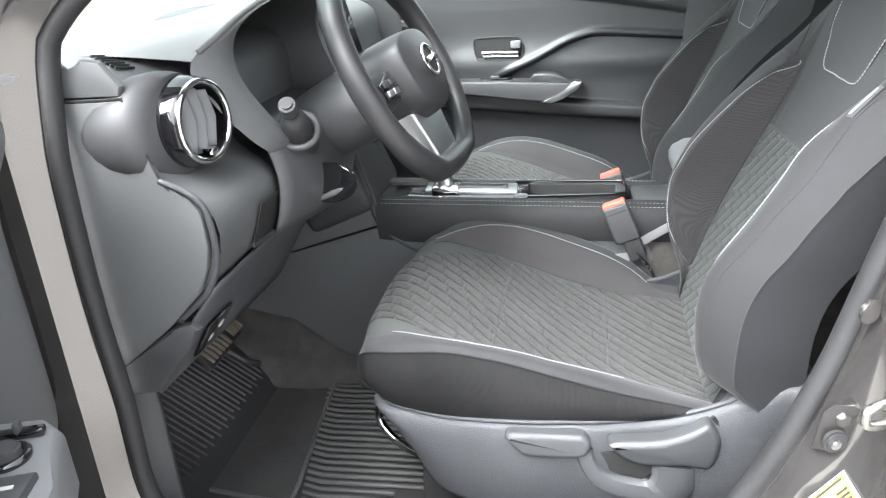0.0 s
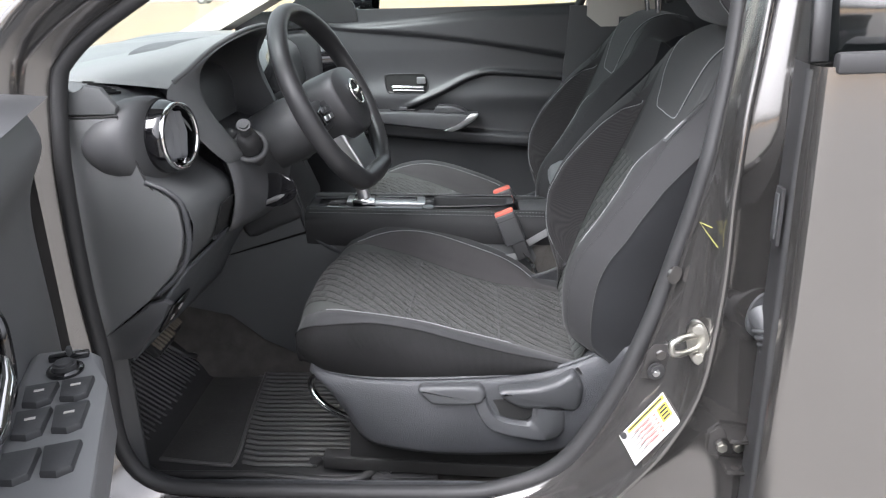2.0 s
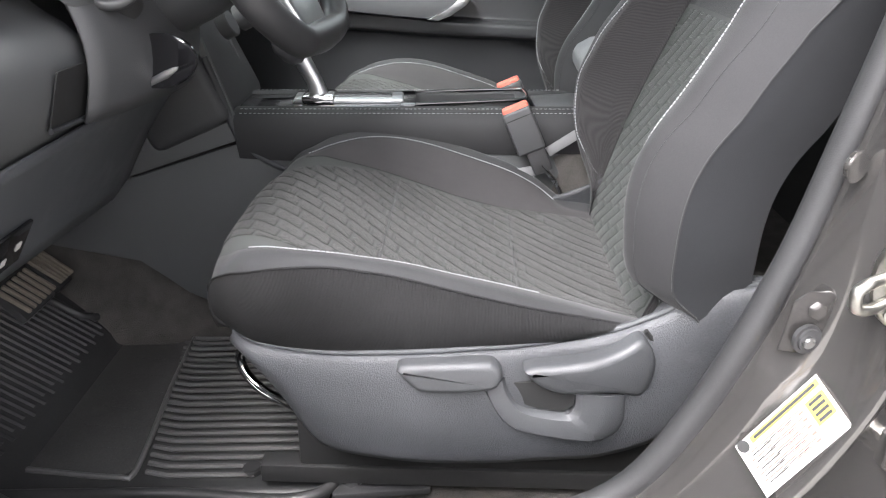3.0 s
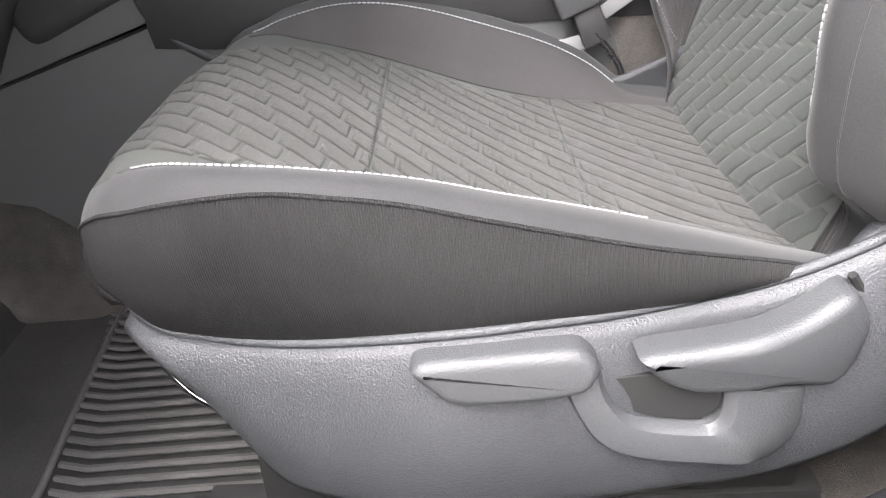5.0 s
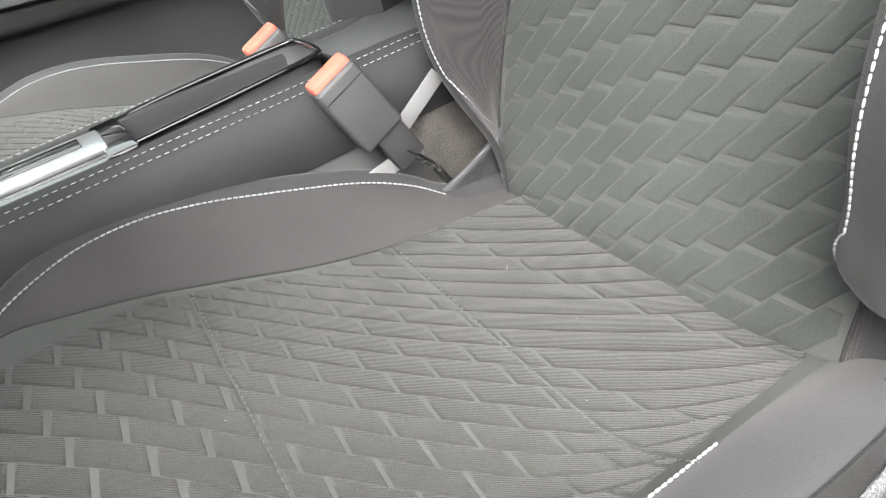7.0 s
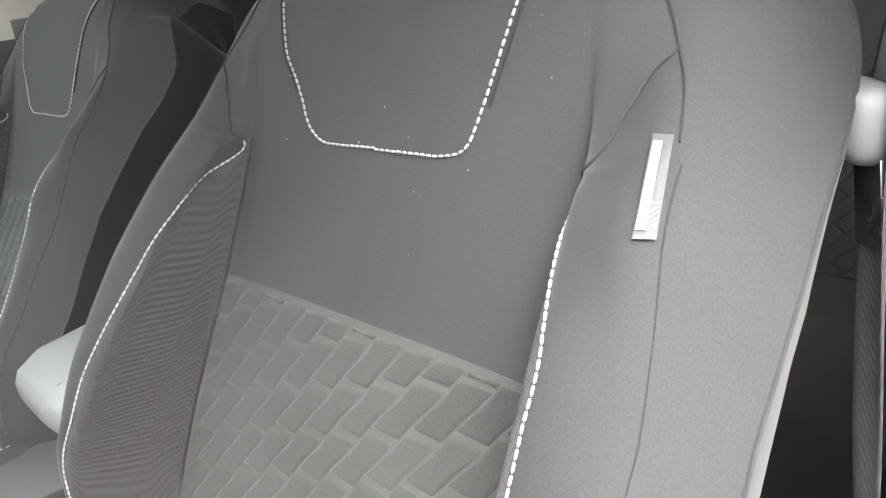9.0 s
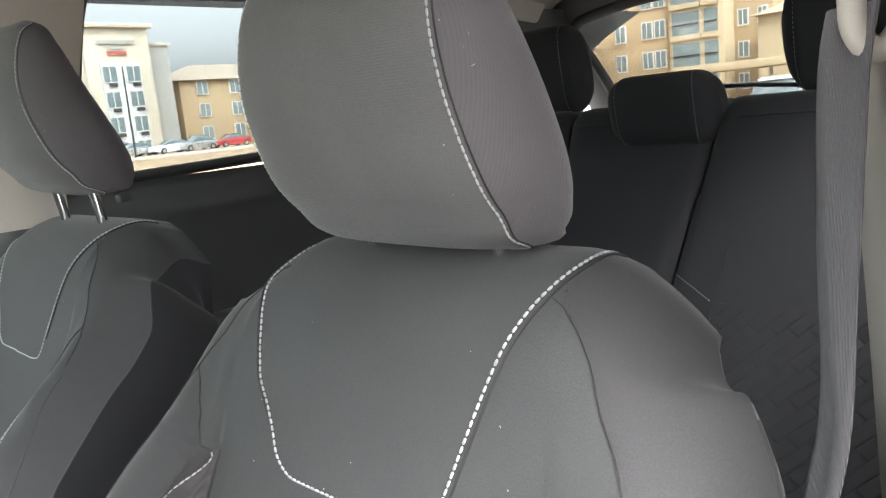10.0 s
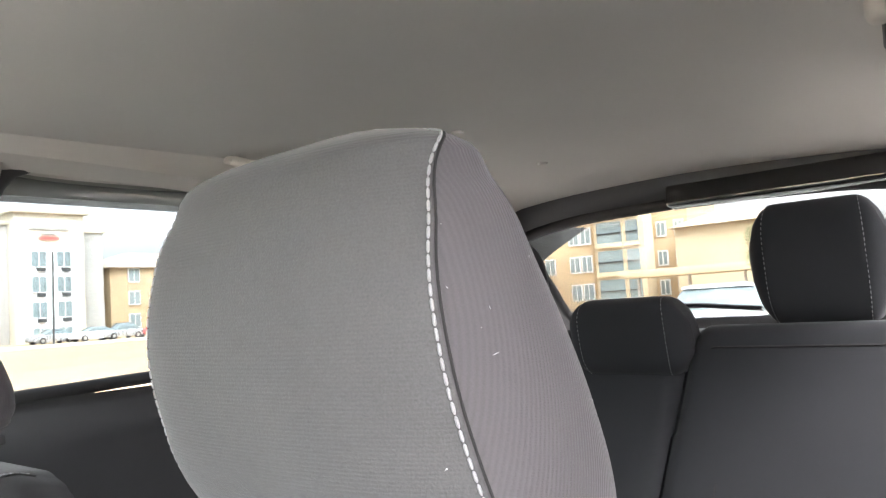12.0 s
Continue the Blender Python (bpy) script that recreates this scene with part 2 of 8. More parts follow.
M_STUCCOWHITE = surface("white stucco", (0.52, 0.53, 0.53), 0.9, var=0.04, scale=0.5, fine=20, bump=0.1)
M_TAN = surface("tan stucco", (0.36, 0.27, 0.165), 0.9, var=0.07, scale=0.4, fine=15, bump=0.1)
M_BEIGE = surface("beige stucco", (0.42, 0.35, 0.24), 0.9, var=0.06, scale=0.4, fine=15, bump=0.1)
M_SHINGLE = surface("brown shingles", (0.33, 0.28, 0.22), 0.9, var=0.12, scale=1.5, fine=20, bump=0.3)
M_WINDOW = surface("dark window glass", (0.16, 0.20, 0.21), 0.12, var=0.2, scale=0.6, bump=0.0, spec=0.6)
M_CARWHITE = surface("white car paint", (0.75, 0.76, 0.78), 0.25, var=0.03, coat=0.8, bump=0.0)
M_CARSILVER = surface("silver car paint", (0.45, 0.46, 0.48), 0.3, metal=0.6, var=0.03, coat=0.8, bump=0.0)
M_CARRED = surface("red car paint", (0.42, 0.06, 0.06), 0.25, var=0.05, coat=0.8, bump=0.0)
M_CARBLUE = surface("blue car paint", (0.20, 0.36, 0.62), 0.25, var=0.05, coat=0.8, bump=0.0)
M_GRASSBLADE = surface("dry yellow grass", (0.30, 0.29, 0.08), 0.7, bump=0.1)
M_LEAF = surface("foliage", (0.10, 0.12, 0.05), 0.8, var=0.3, scale=3, bump=0.1)
M_BARK = surface("bark", (0.13, 0.10, 0.08), 0.9, var=0.3, scale=8, bump=0.4)


# ---------------------------------------------------------------- building helpers
def thing(name, loc, label, category, group="", kind=""):
    e = new(name)
    e.empty_display_size = 0.05
    e.location = loc
    return tagged(e, label, category, group, kind)


def part(name, bm, material, parent=None, label="", smooth=True):
    """One mesh object, built in the car's coordinates, under its thing or part."""
    me = bpy.data.meshes.new(name)
    bmesh.ops.recalc_face_normals(bm, faces=bm.faces)
    bm.to_mesh(me)
    bm.free()
    me.materials.append(material)
    if smooth:
        me.shade_smooth()
    ob = new(name, me)
    if parent is not None:
        ob.parent = parent
        root = parent
        while root.parent:
            root = root.parent
        if parent.parent is None and parent.type == "EMPTY":
            ob.matrix_parent_inverse = Matrix.Translation(-parent.location)
    if label:
        ob["label"] = label
    return ob


def smooth_angle(ob, deg=35):
    me = ob.data
    me.set_sharp_from_angle(angle=radians(deg))
    return ob


def spline(pts, n):
    """n points along a Catmull-Rom curve through pts, evenly by length."""
    p = np.array(pts, float)
    q = np.vstack([2 * p[0] - p[1], p, 2 * p[-1] - p[-2]])
    out = []
    for i in range(1, len(q) - 2):
        a, b, c, d = q[i - 1], q[i], q[i + 1], q[i + 2]
        for t in np.linspace(0, 1, 16, endpoint=False):
            out.append(0.5 * (2 * b + (c - a) * t + (2 * a - 5 * b + 4 * c - d) * t * t + (3 * b - a - 3 * c + d) * t ** 3))
    out.append(p[-1])
    out = np.array(out)
    s = np.concatenate([[0], np.cumsum(np.linalg.norm(np.diff(out, axis=0), axis=1))])
    return np.array([[np.interp(v, s, out[:, k]) for k in range(out.shape[1])] for v in np.linspace(0, s[-1], n)])


def curve1(table):
    """A smooth function through (x, y) pairs."""
    xs, ys = np.array([a for a, _ in table], float), np.array([b for _, b in table], float)
    m = np.gradient(ys, xs)

    def at(x):
        x = min(max(x, xs[0]), xs[-1])
        i = min(max(int(np.searchsorted(xs, x)) - 1, 0), len(xs) - 2)
        h = xs[i + 1] - xs[i]
        t = (x - xs[i]) / h
        return float((1 + 2 * t) * (1 - t) ** 2 * ys[i] + t * (1 - t) ** 2 * h * m[i] + t * t * (3 - 2 * t) * ys[i + 1] + t * t * (t - 1) * h * m[i + 1])
    return at


def grid_bm(fn, us, vs, close_u=False, close_v=False, caps=False):
    bm = bmesh.new()
    g = [[bm.verts.new(fn(u, v)) for v in vs] for u in us]
    nu, nv = len(us), len(vs)
    for i in range(nu if close_u else nu - 1):
        for j in range(nv if close_v else nv - 1):
            a, b, c, d = g[i][j], g[(i + 1) % nu][j], g[(i + 1) % nu][(j + 1) % nv], g[i][(j + 1) % nv]
            bm.faces.new((a, b, c, d))
    if caps:
        bm.faces.new(g[0][::-1])
        bm.faces.new(g[-1])
    return bm


def loft(name, rings, material, parent=None, label="", caps=True, smooth=35):
    """A skin over closed rings of equally many points."""
    bm = grid_bm(lambda i, j: rings[i][j], range(len(rings)), range(len(rings[0])), close_v=True, caps=caps)
    ob = part(name, bm, material, parent, label)
    return smooth_angle(ob, smooth)


def sheet(name, fn, us, vs, material, parent=None, label="", thick=0.0):
    ob = part(name, grid_bm(fn, us, vs), material, parent, label)
    if thick:
        md = ob.modifiers.new("thickness", "SOLIDIFY")
        md.thickness, md.offset = thick, 0
    return ob


def frames_along(pts):
    p = [Vector(a) for a in pts]
    out, up = [], None
    for i, a in enumerate(p):
        d = (p[min(i + 1, len(p) - 1)] - p[max(i - 1, 0)]).normalized()
        if up is None:
            up = Vector((0, 0, 1)) if abs(d.z) < 0.9 else Vector((0, 1, 0))
        s = d.cross(up).normalized()
        up = s.cross(d).normalized()
        out.append((a, d, s, up))
    return out


def tube(name, pts, r, material, parent=None, label="", seg=10, closed=False, flat=1.0, n=0):
    """A round bar along points; r a number or one per point."""
    if n:
        pts = spline(pts, n)
    fr = frames_along(pts)
    rr = r if isinstance(r, (list, tuple, np.ndarray)) else [r] * len(fr)
    rings = [[a + (s * math.cos(k * math.tau / seg) + u * math.sin(k * math.tau / seg) * flat) * q for k in range(seg)] for (a, d, s, u), q in zip(fr, rr)]
    bm = grid_bm(lambda i, j: rings[i][j], range(len(rings)), range(seg), close_u=closed, close_v=True, caps=not closed)
    return smooth_angle(part(name, bm, material, parent, label), 50)


def rbox(name, size, m, material, parent=None, label="", bevel=0.004, seg=2):
    """A box with rounded edges, size in metres, at the pose m."""
    bm = bmesh.new()
    bmesh.ops.create_cube(bm, size=1)
    bmesh.ops.scale(bm, vec=size, verts=bm.verts)
    if bevel:
        bmesh.ops.bevel(bm, geom=bm.edges[:], offset=min(bevel, min(size) * 0.45), segments=seg, profile=0.5, affect="EDGES")
    bmesh.ops.transform(bm, matrix=m, verts=bm.verts)
    return smooth_angle(part(name, bm, material, parent, label), 40)


def plate(name, outline, put, thick, material, parent=None, label="", bevel=0.003, seg=2):
    """A flat piece: outline in (a, b), put(a, b, c) maps into the car, c from 0 to thick; rounded rim."""
    bm = bmesh.new()
    lo = [bm.verts.new((a, b, 0)) for a, b in outline]
    hi = [bm.verts.new((a, b, thick)) for a, b in outline]
    bm.faces.new(lo[::-1])
    top = bm.faces.new(hi)
    k = len(outline)
    for i in range(k):
        bm.faces.new((lo[i], lo[(i + 1) % k], hi[(i + 1) % k], hi[i]))
    if bevel:
        bmesh.ops.bevel(bm, geom=list(top.edges), offset=bevel, segments=seg, profile=0.5, affect="EDGES", clamp_overlap=True)
    for v in bm.verts:
        v.co = Vector(put(*v.co))
    return smooth_angle(part(name, bm, material, parent, label), 40)


def pillow(name, outline, put, thick, material, parent=None, label="", r=0.008, n=56):
    """A moulded piece with a full rounded rim: a smooth closed outline in (a, b), put(a, b, c) maps into the car."""
    o = spline(list(outline) + [outline[0]], n + 1)[:-1]
    area = sum(o[i][0] * o[(i + 1) % n][1] - o[(i + 1) % n][0] * o[i][1] for i in range(n))
    d = np.roll(o, -1, axis=0) - np.roll(o, 1, axis=0)
    d = d / np.linalg.norm(d, axis=1)[:, None]
    inward = np.stack([-d[:, 1], d[:, 0]], 1) * (1 if area > 0 else -1)
    rings = []
    for k in range(7):
        a = k / 6 * math.pi / 2
        p = o + inward * (r * (1 - math.cos(a)))
        rings.append([Vector(put(x, y, thick - r + r * math.sin(a))) for x, y in p])
    rings.insert(0, [Vector(put(x, y, 0)) for x, y in o])
    return loft(name, rings, material, parent, label, smooth=50)


def disc(name, centre, axis, r, depth, material, parent=None, label="", seg=28, bevel=0.0015):
    bm = bmesh.new()
    bmesh.ops.create_cone(bm, cap_ends=True, segments=seg, radius1=r, radius2=r, depth=depth)
    if bevel:
        bmesh.ops.bevel(bm, geom=[e for e in bm.edges if len(e.link_faces) == 2 and max(len(f.verts) for f in e.link_faces) > 4], offset=bevel, segments=2, affect="EDGES")
    q = Vector(axis).to_track_quat("Z", "Y").to_matrix().to_4x4()
    bmesh.ops.transform(bm, matrix=Matrix.Translation(centre) @ q, verts=bm.verts)
    return smooth_angle(part(name, bm, material, parent, label), 40)


def ring(name, centre, axis, r, w, material, parent=None, label="", seg=40, tall=1.0):
    """A torus; tall stretches it along its second axis."""
    q = Vector(axis).to_track_quat("Z", "Y").to_matrix()
    c = Vector(centre)

    def at(u, v):
        a, b = u * math.tau / seg, v * math.tau / 10
        return c + q @ Vector(((r + w * math.cos(b)) * math.cos(a), (r + w * math.cos(b)) * math.sin(a) * tall, w * math.sin(b)))
    return part(name, grid_bm(at, range(seg), range(10), True, True), material, parent, label)


def stitches(name, path, parent, length=0.0048, gap=0.0008, r=0.0009, lift=None, material=None):
    """A row of separate thread stitches along a path, joined in one mesh."""
    p = np.array(path, float)
    s = np.concatenate([[0], np.cumsum(np.linalg.norm(np.diff(p, axis=0), axis=1))])
    at = lambda v: Vector([float(np.interp(v, s, p[:, k])) for k in range(3)])
    bm = bmesh.new()
    v = 0.0
    while v + length < s[-1]:
        a, b = at(v), at(v + length)
        d = (b - a).normalized()
        side = d.orthogonal().normalized()
        up = d.cross(side)
        loops = []
        for f, q in ((0, 0.45), (0.2, 1), (0.8, 1), (1, 0.45)):
            c = a.lerp(b, f)
            loops.append([bm.verts.new(c + (side * math.cos(k * math.tau / 5) + up * math.sin(k * math.tau / 5)) * r * q) for k in range(5)])
        for x, y in zip(loops, loops[1:]):
            for k in range(5):
                bm.faces.new((x[k], x[(k + 1) % 5], y[(k + 1) % 5], y[k]))
        bm.faces.new(loops[0][::-1]); bm.faces.new(loops[-1])
        v += length + gap
    ob = part(name, bm, material or M_STITCH, parent, "pale grey thread stitching")
    return ob

# ---------------------------------------------------------------- seats
YC = 0.49           # middle of the driver's seat
SPREAD = 0.70       # to the passenger's seat
GROUND = 0.06

# cushion: s runs from under the front edge over the top to the back
YS = 0.475          # middle of its cushion
CU = spline([(-0.020, 0.668), (-0.074, 0.690), (-0.100, 0.735), (-0.087, 0.784), (-0.035, 0.808), (0.05, 0.793), (0.13, 0.762), (0.22, 0.727), (0.31, 0.700), (0.40, 0.680), (0.50, 0.668)], 101)
SS = np.linspace(0, 1, 101)
S_FRONT = min(range(40), key=lambda k: CU[k][0]) / 100
CU_TOP = curve1([(float(p[0]), float(p[1])) for p in CU[int(S_FRONT * 100) + 2::6]])


def line(rows):
    """y and z of a seam along the cushion, as functions of x."""
    return curve1([(x, y) for x, y, _ in rows]), curve1([(x, z) for x, _, z in rows])


NEAR_STITCH = line([(-0.097, 0.350, 0.735), (-0.082, 0.322, 0.778), (-0.050, 0.292, 0.806), (-0.016, 0.272, 0.820), (0.02, 0.254, 0.826), (0.06, 0.247, 0.824), (0.10, 0.245, 0.819), (0.14, 0.245, 0.812), (0.18, 0.249, 0.801),
                    (0.22, 0.254, 0.787), (0.26, 0.263, 0.772), (0.30, 0.273, 0.756), (0.34, 0.284, 0.739), (0.38, 0.295, 0.721), (0.42, 0.306, 0.702), (0.50, 0.32, 0.672)])
NEAR_SEAM = line([(-0.097, 0.322, 0.728), (-0.080, 0.290, 0.768), (-0.063, 0.268, 0.787), (-0.04, 0.243, 0.800), (0.0, 0.223, 0.812), (0.04, 0.214, 0.819), (0.08, 0.209, 0.821), (0.12, 0.207, 0.816), (0.16, 0.208, 0.807),
                  (0.20, 0.210, 0.794), (0.24, 0.214, 0.780), (0.28, 0.219, 0.766), (0.32, 0.224, 0.753), (0.36, 0.230, 0.741), (0.40, 0.237, 0.729), (0.44, 0.246, 0.714), (0.50, 0.262, 0.690)])
FAR_SEAM = line([(-0.097, 0.610, 0.735), (-0.066, 0.645, 0.790), (-0.01, 0.672, 0.810), (0.03, 0.678, 0.799), (0.07, 0.680, 0.786), (0.11, 0.682, 0.772), (0.15, 0.682, 0.756), (0.19, 0.682, 0.740), (0.23, 0.680, 0.725),
                 (0.27, 0.678, 0.713), (0.31, 0.676, 0.703), (0.35, 0.674, 0.696), (0.39, 0.673, 0.689), (0.43, 0.672, 0.683), (0.50, 0.668, 0.670)])
FAR_STITCH = line([(-0.097, 0.625, 0.735), (-0.066, 0.665, 0.790), (-0.015, 0.694, 0.812), (0.02, 0.709, 0.820), (0.055, 0.721, 0.824), (0.09, 0.729, 0.823), (0.125, 0.733, 0.819), (0.16, 0.733, 0.811), (0.195, 0.731, 0.801),
                   (0.23, 0.728, 0.789), (0.265, 0.724, 0.777), (0.30, 0.721, 0.764), (0.335, 0.717, 0.748), (0.37, 0.712, 0.726), (0.405, 0.707, 0.697), (0.45, 0.704, 0.684), (0.50, 0.70, 0.672)])
RIM = line([(-0.085, 0.325, 0.690), (-0.06, 0.296, 0.690), (-0.04, 0.277, 0.690), (0.0, 0.262, 0.688), (0.04, 0.249, 0.689), (0.08, 0.238, 0.692), (0.12, 0.230, 0.696), (0.16, 0.225, 0.699), (0.20, 0.223, 0.701),
            (0.24, 0.225, 0.702), (0.28, 0.228, 0.702), (0.32, 0.234, 0.702), (0.36, 0.241, 0.703), (0.40, 0.250, 0.709), (0.44, 0.262, 0.718), (0.50, 0.272, 0.730)])


def section(x):
    """The cushion's cut across at x: rows of v, y and height over its middle."""
    m = CU_TOP(x)
    (ny, nz), (by, bz), (fy, fz), (ty, tz) = ((f(x), g(x) - m) for f, g in (NEAR_STITCH, NEAR_SEAM, FAR_SEAM, FAR_STITCH))
    nose = min(1.0, max(0.0, (x + 0.097) / 0.10))
    wide = min(1.0, (YS - ny) / 0.21)
    return np.array([(-1.0, by, bz), (-0.92, by + 0.26 * (ny - by), bz + 0.38 * (nz - bz) + 0.007 * nose), (-0.80, by + 0.66 * (ny - by), bz + 0.74 * (nz - bz) + 0.006 * nose), (-0.69, ny, nz), (-0.63, ny + 0.022 * wide, nz * 0.66),
                     (-0.54, ny + 0.052 * wide, nz * 0.30), (-0.44, ny + 0.088 * wide, nz * 0.06), (-0.30, YS - 0.095 * wide, 0.0), (0.0, YS, 0.0), (0.34, YS + 0.10 * wide, 0.0), (0.52, YS + (fy - YS) * 0.80, fz * 0.4), (0.63, fy, fz),
                     (0.70, fy + 0.40 * (ty - fy), fz + 0.52 * (tz - fz)), (0.76, fy + 0.74 * (ty - fy), fz + 0.84 * (tz - fz)), (0.825, ty, tz), (0.90, ty + 0.018 * nose, tz + 0.009 * nose), (0.96, ty + 0.034 * nose, tz + 0.004 * nose), (1.0, ty + 0.042 * nose, tz - 0.008 * nose)])


SECTIONS = [(x, spline([tuple(p) for p in section(x)], 90)) for x in np.linspace(-0.097, 0.50, 60)]


def cushion(s, v):
    """s 0..1 along, v -1..1 across; past 1 the side goes straight down."""
    i = min(max(s, 0), 1) * 100
    k = min(int(i), 99)
    x, z = CU[k] + (CU[k + 1] - CU[k]) * (i - k)
    xt = x if s > S_FRONT else CU[int(round(S_FRONT * 100))][0]
    j = min(max((xt + 0.097) / 0.597 * 59, 0), 58.999)
    (_, p), (_, q) = SECTIONS[int(j)], SECTIONS[int(j) + 1]
    r = p + (q - p) * (j - int(j))
    a = min(max(v, -1.0), 1.0)
    y = float(np.interp(a, r[:, 0], r[:, 1]))
    up = float(np.interp(a, r[:, 0], r[:, 2])) * min(1.0, max(0.0, (s - S_FRONT) / 0.06))
    top = z + up
    over = max(0.0, abs(v) - 1.0)
    low = min((RIM[1](xt) - 0.012) if v < 0 else 0.66, top)
    if over and v < 0:
        y += (RIM[0](xt) + 0.006 - y) * over ** 1.6 - 0.010 * math.sin(over * math.pi)
    elif over:
        y += 0.006 * math.sin(over * math.pi) - 0.02 * over ** 1.5
    return Vector((x, y, top + (low - top) * over))


def lin(a, b, n):
    return [a + (b - a) * i / (n - 1) for i in range(n)]


CU_LEN = float(np.sum(np.linalg.norm(np.diff(CU, axis=0), axis=1)))


def cushion_at(l, y, lift=0.0):
    """The point of the cushion l metres along its middle from under the front edge, at y, raised by lift."""
    f = l / CU_LEN
    lo, hi = -1.0, 1.0
    for _ in range(18):
        mid = (lo + hi) / 2
        if cushion(f, mid).y < y:
            lo = mid
        else:
            hi = mid
    p, q, w = cushion(f, lo), cushion(f + 0.01, lo), cushion(f, lo + 0.02)
    n = (q - p).cross(w - p)
    n = n.normalized() if n.length > 1e-9 else Vector((0, 0, 1))
    return p + (n if n.z > 0 or (abs(n.z) < 0.3 and n.x < 0) else -n) * lift


def cushion_len(x):
    """How far along the cushion's middle its top lies at x."""
    k = next(k for k in range(45, 101) if CU[k][0] >= x or k == 100)
    return CU_LEN * k / 100


# backrest: t runs up the front from the bite line and over the top
BK = spline([(0.455, 0.640), (0.462, 0.690), (0.485, 0.745), (0.543, 0.900), (0.594, 1.033), (0.636, 1.147), (0.666, 1.228), (0.687, 1.266), (0.722, 1.295), (0.770, 1.3055), (0.820, 1.294)], 101)
BK_ARC = np.concatenate([[0], np.cumsum(np.linalg.norm(np.diff(BK, axis=0), axis=1))])
BK_TOP = next(k for k in range(101) if BK[k][1] > 1.262)
BK_U = np.array([BK[k][1] if k < BK_TOP else BK[BK_TOP][1] + BK_ARC[k] - BK_ARC[BK_TOP] for k in range(101)])   # height, unrolled over the top


def t_at(z):
    return float(np.interp(z, BK_U, SS))


# seams of either side: the quilt's edge, the stitched crest of the bolster, how far it stands forward, its outer edge
SIDES = {
    1: [curve1(r) for r in (
        [(0.64, 0.690), (0.76, 0.722), (0.80, 0.720), (0.84, 0.714), (0.88, 0.707), (0.92, 0.697), (0.96, 0.686), (1.0, 0.674), (1.04, 0.664), (1.08, 0.656), (1.12, 0.650), (1.16, 0.648), (1.20, 0.652), (1.30, 0.635), (1.41, 0.605)],
        [(0.64, 0.692), (0.74, 0.690), (0.775, 0.700), (0.81, 0.710), (0.845, 0.714), (0.88, 0.714), (0.915, 0.706), (0.95, 0.692), (0.985, 0.682), (1.02, 0.672), (1.055, 0.664), (1.09, 0.657), (1.125, 0.652), (1.16, 0.660), (1.20, 0.674), (1.25, 0.676), (1.30, 0.655), (1.41, 0.62)],
        [(0.64, 0.0), (0.70, 0.008), (0.74, 0.026), (0.775, 0.050), (0.81, 0.073), (0.845, 0.091), (0.88, 0.103), (0.915, 0.112), (0.95, 0.112), (0.985, 0.110), (1.02, 0.101), (1.055, 0.088), (1.09, 0.072), (1.125, 0.050), (1.15, 0.026), (1.18, 0.010), (1.22, 0.002), (1.41, 0.0)],
        [(0.64, 0.705), (0.72, 0.738), (0.80, 0.758), (0.90, 0.764), (1.05, 0.766), (1.15, 0.768), (1.20, 0.763), (1.25, 0.748), (1.28, 0.731), (1.306, 0.720), (1.355, 0.697), (1.41, 0.676)],
        [(0.64, 0.0), (0.70, 0.008), (0.74, 0.028), (0.775, 0.054), (0.81, 0.077), (0.845, 0.095), (0.88, 0.107), (0.915, 0.116), (0.95, 0.116), (0.985, 0.113), (1.02, 0.103), (1.055, 0.090), (1.09, 0.074), (1.125, 0.056), (1.15, 0.040), (1.18, 0.022), (1.22, 0.006), (1.41, 0.0)])],
    -1: [curve1(r) for r in (
        [(0.64, 0.310), (0.76, 0.306), (0.90, 0.300), (1.0, 0.310), (1.08, 0.316), (1.16, 0.318), (1.20, 0.325), (1.30, 0.345), (1.41, 0.375)],
        [(0.64, 0.300), (0.72, 0.302), (0.775, 0.297), (0.83, 0.288), (0.87, 0.284), (0.93, 0.283), (1.0, 0.284), (1.045, 0.282), (1.09, 0.278), (1.14, 0.295), (1.18, 0.298), (1.25, 0.300), (1.30, 0.325), (1.41, 0.36)],
        [(0.64, 0.0), (0.735, 0.004), (0.752, 0.026), (0.775, 0.052), (0.83, 0.080), (0.87, 0.098), (0.93, 0.102), (1.0, 0.086), (1.045, 0.078), (1.09, 0.070), (1.13, 0.042), (1.16, 0.020), (1.20, 0.006), (1.25, 0.0), (1.41, 0.0)],
        [(0.64, 0.265), (0.72, 0.226), (0.80, 0.206), (0.90, 0.200), (1.05, 0.202), (1.15, 0.207), (1.20, 0.215), (1.25, 0.232), (1.28, 0.248), (1.306, 0.258), (1.355, 0.282), (1.41, 0.304)],
        [(0.64, 0.0), (0.735, 0.004), (0.750, 0.030), (0.765, 0.057), (0.79, 0.078), (0.82, 0.093), (0.87, 0.112), (0.905, 0.118), (0.94, 0.114), (0.97, 0.101), (1.01, 0.090), (1.055, 0.073), (1.10, 0.063), (1.143, 0.050), (1.17, 0.032), (1.20, 0.014), (1.24, 0.002), (1.41, 0.0)])]}


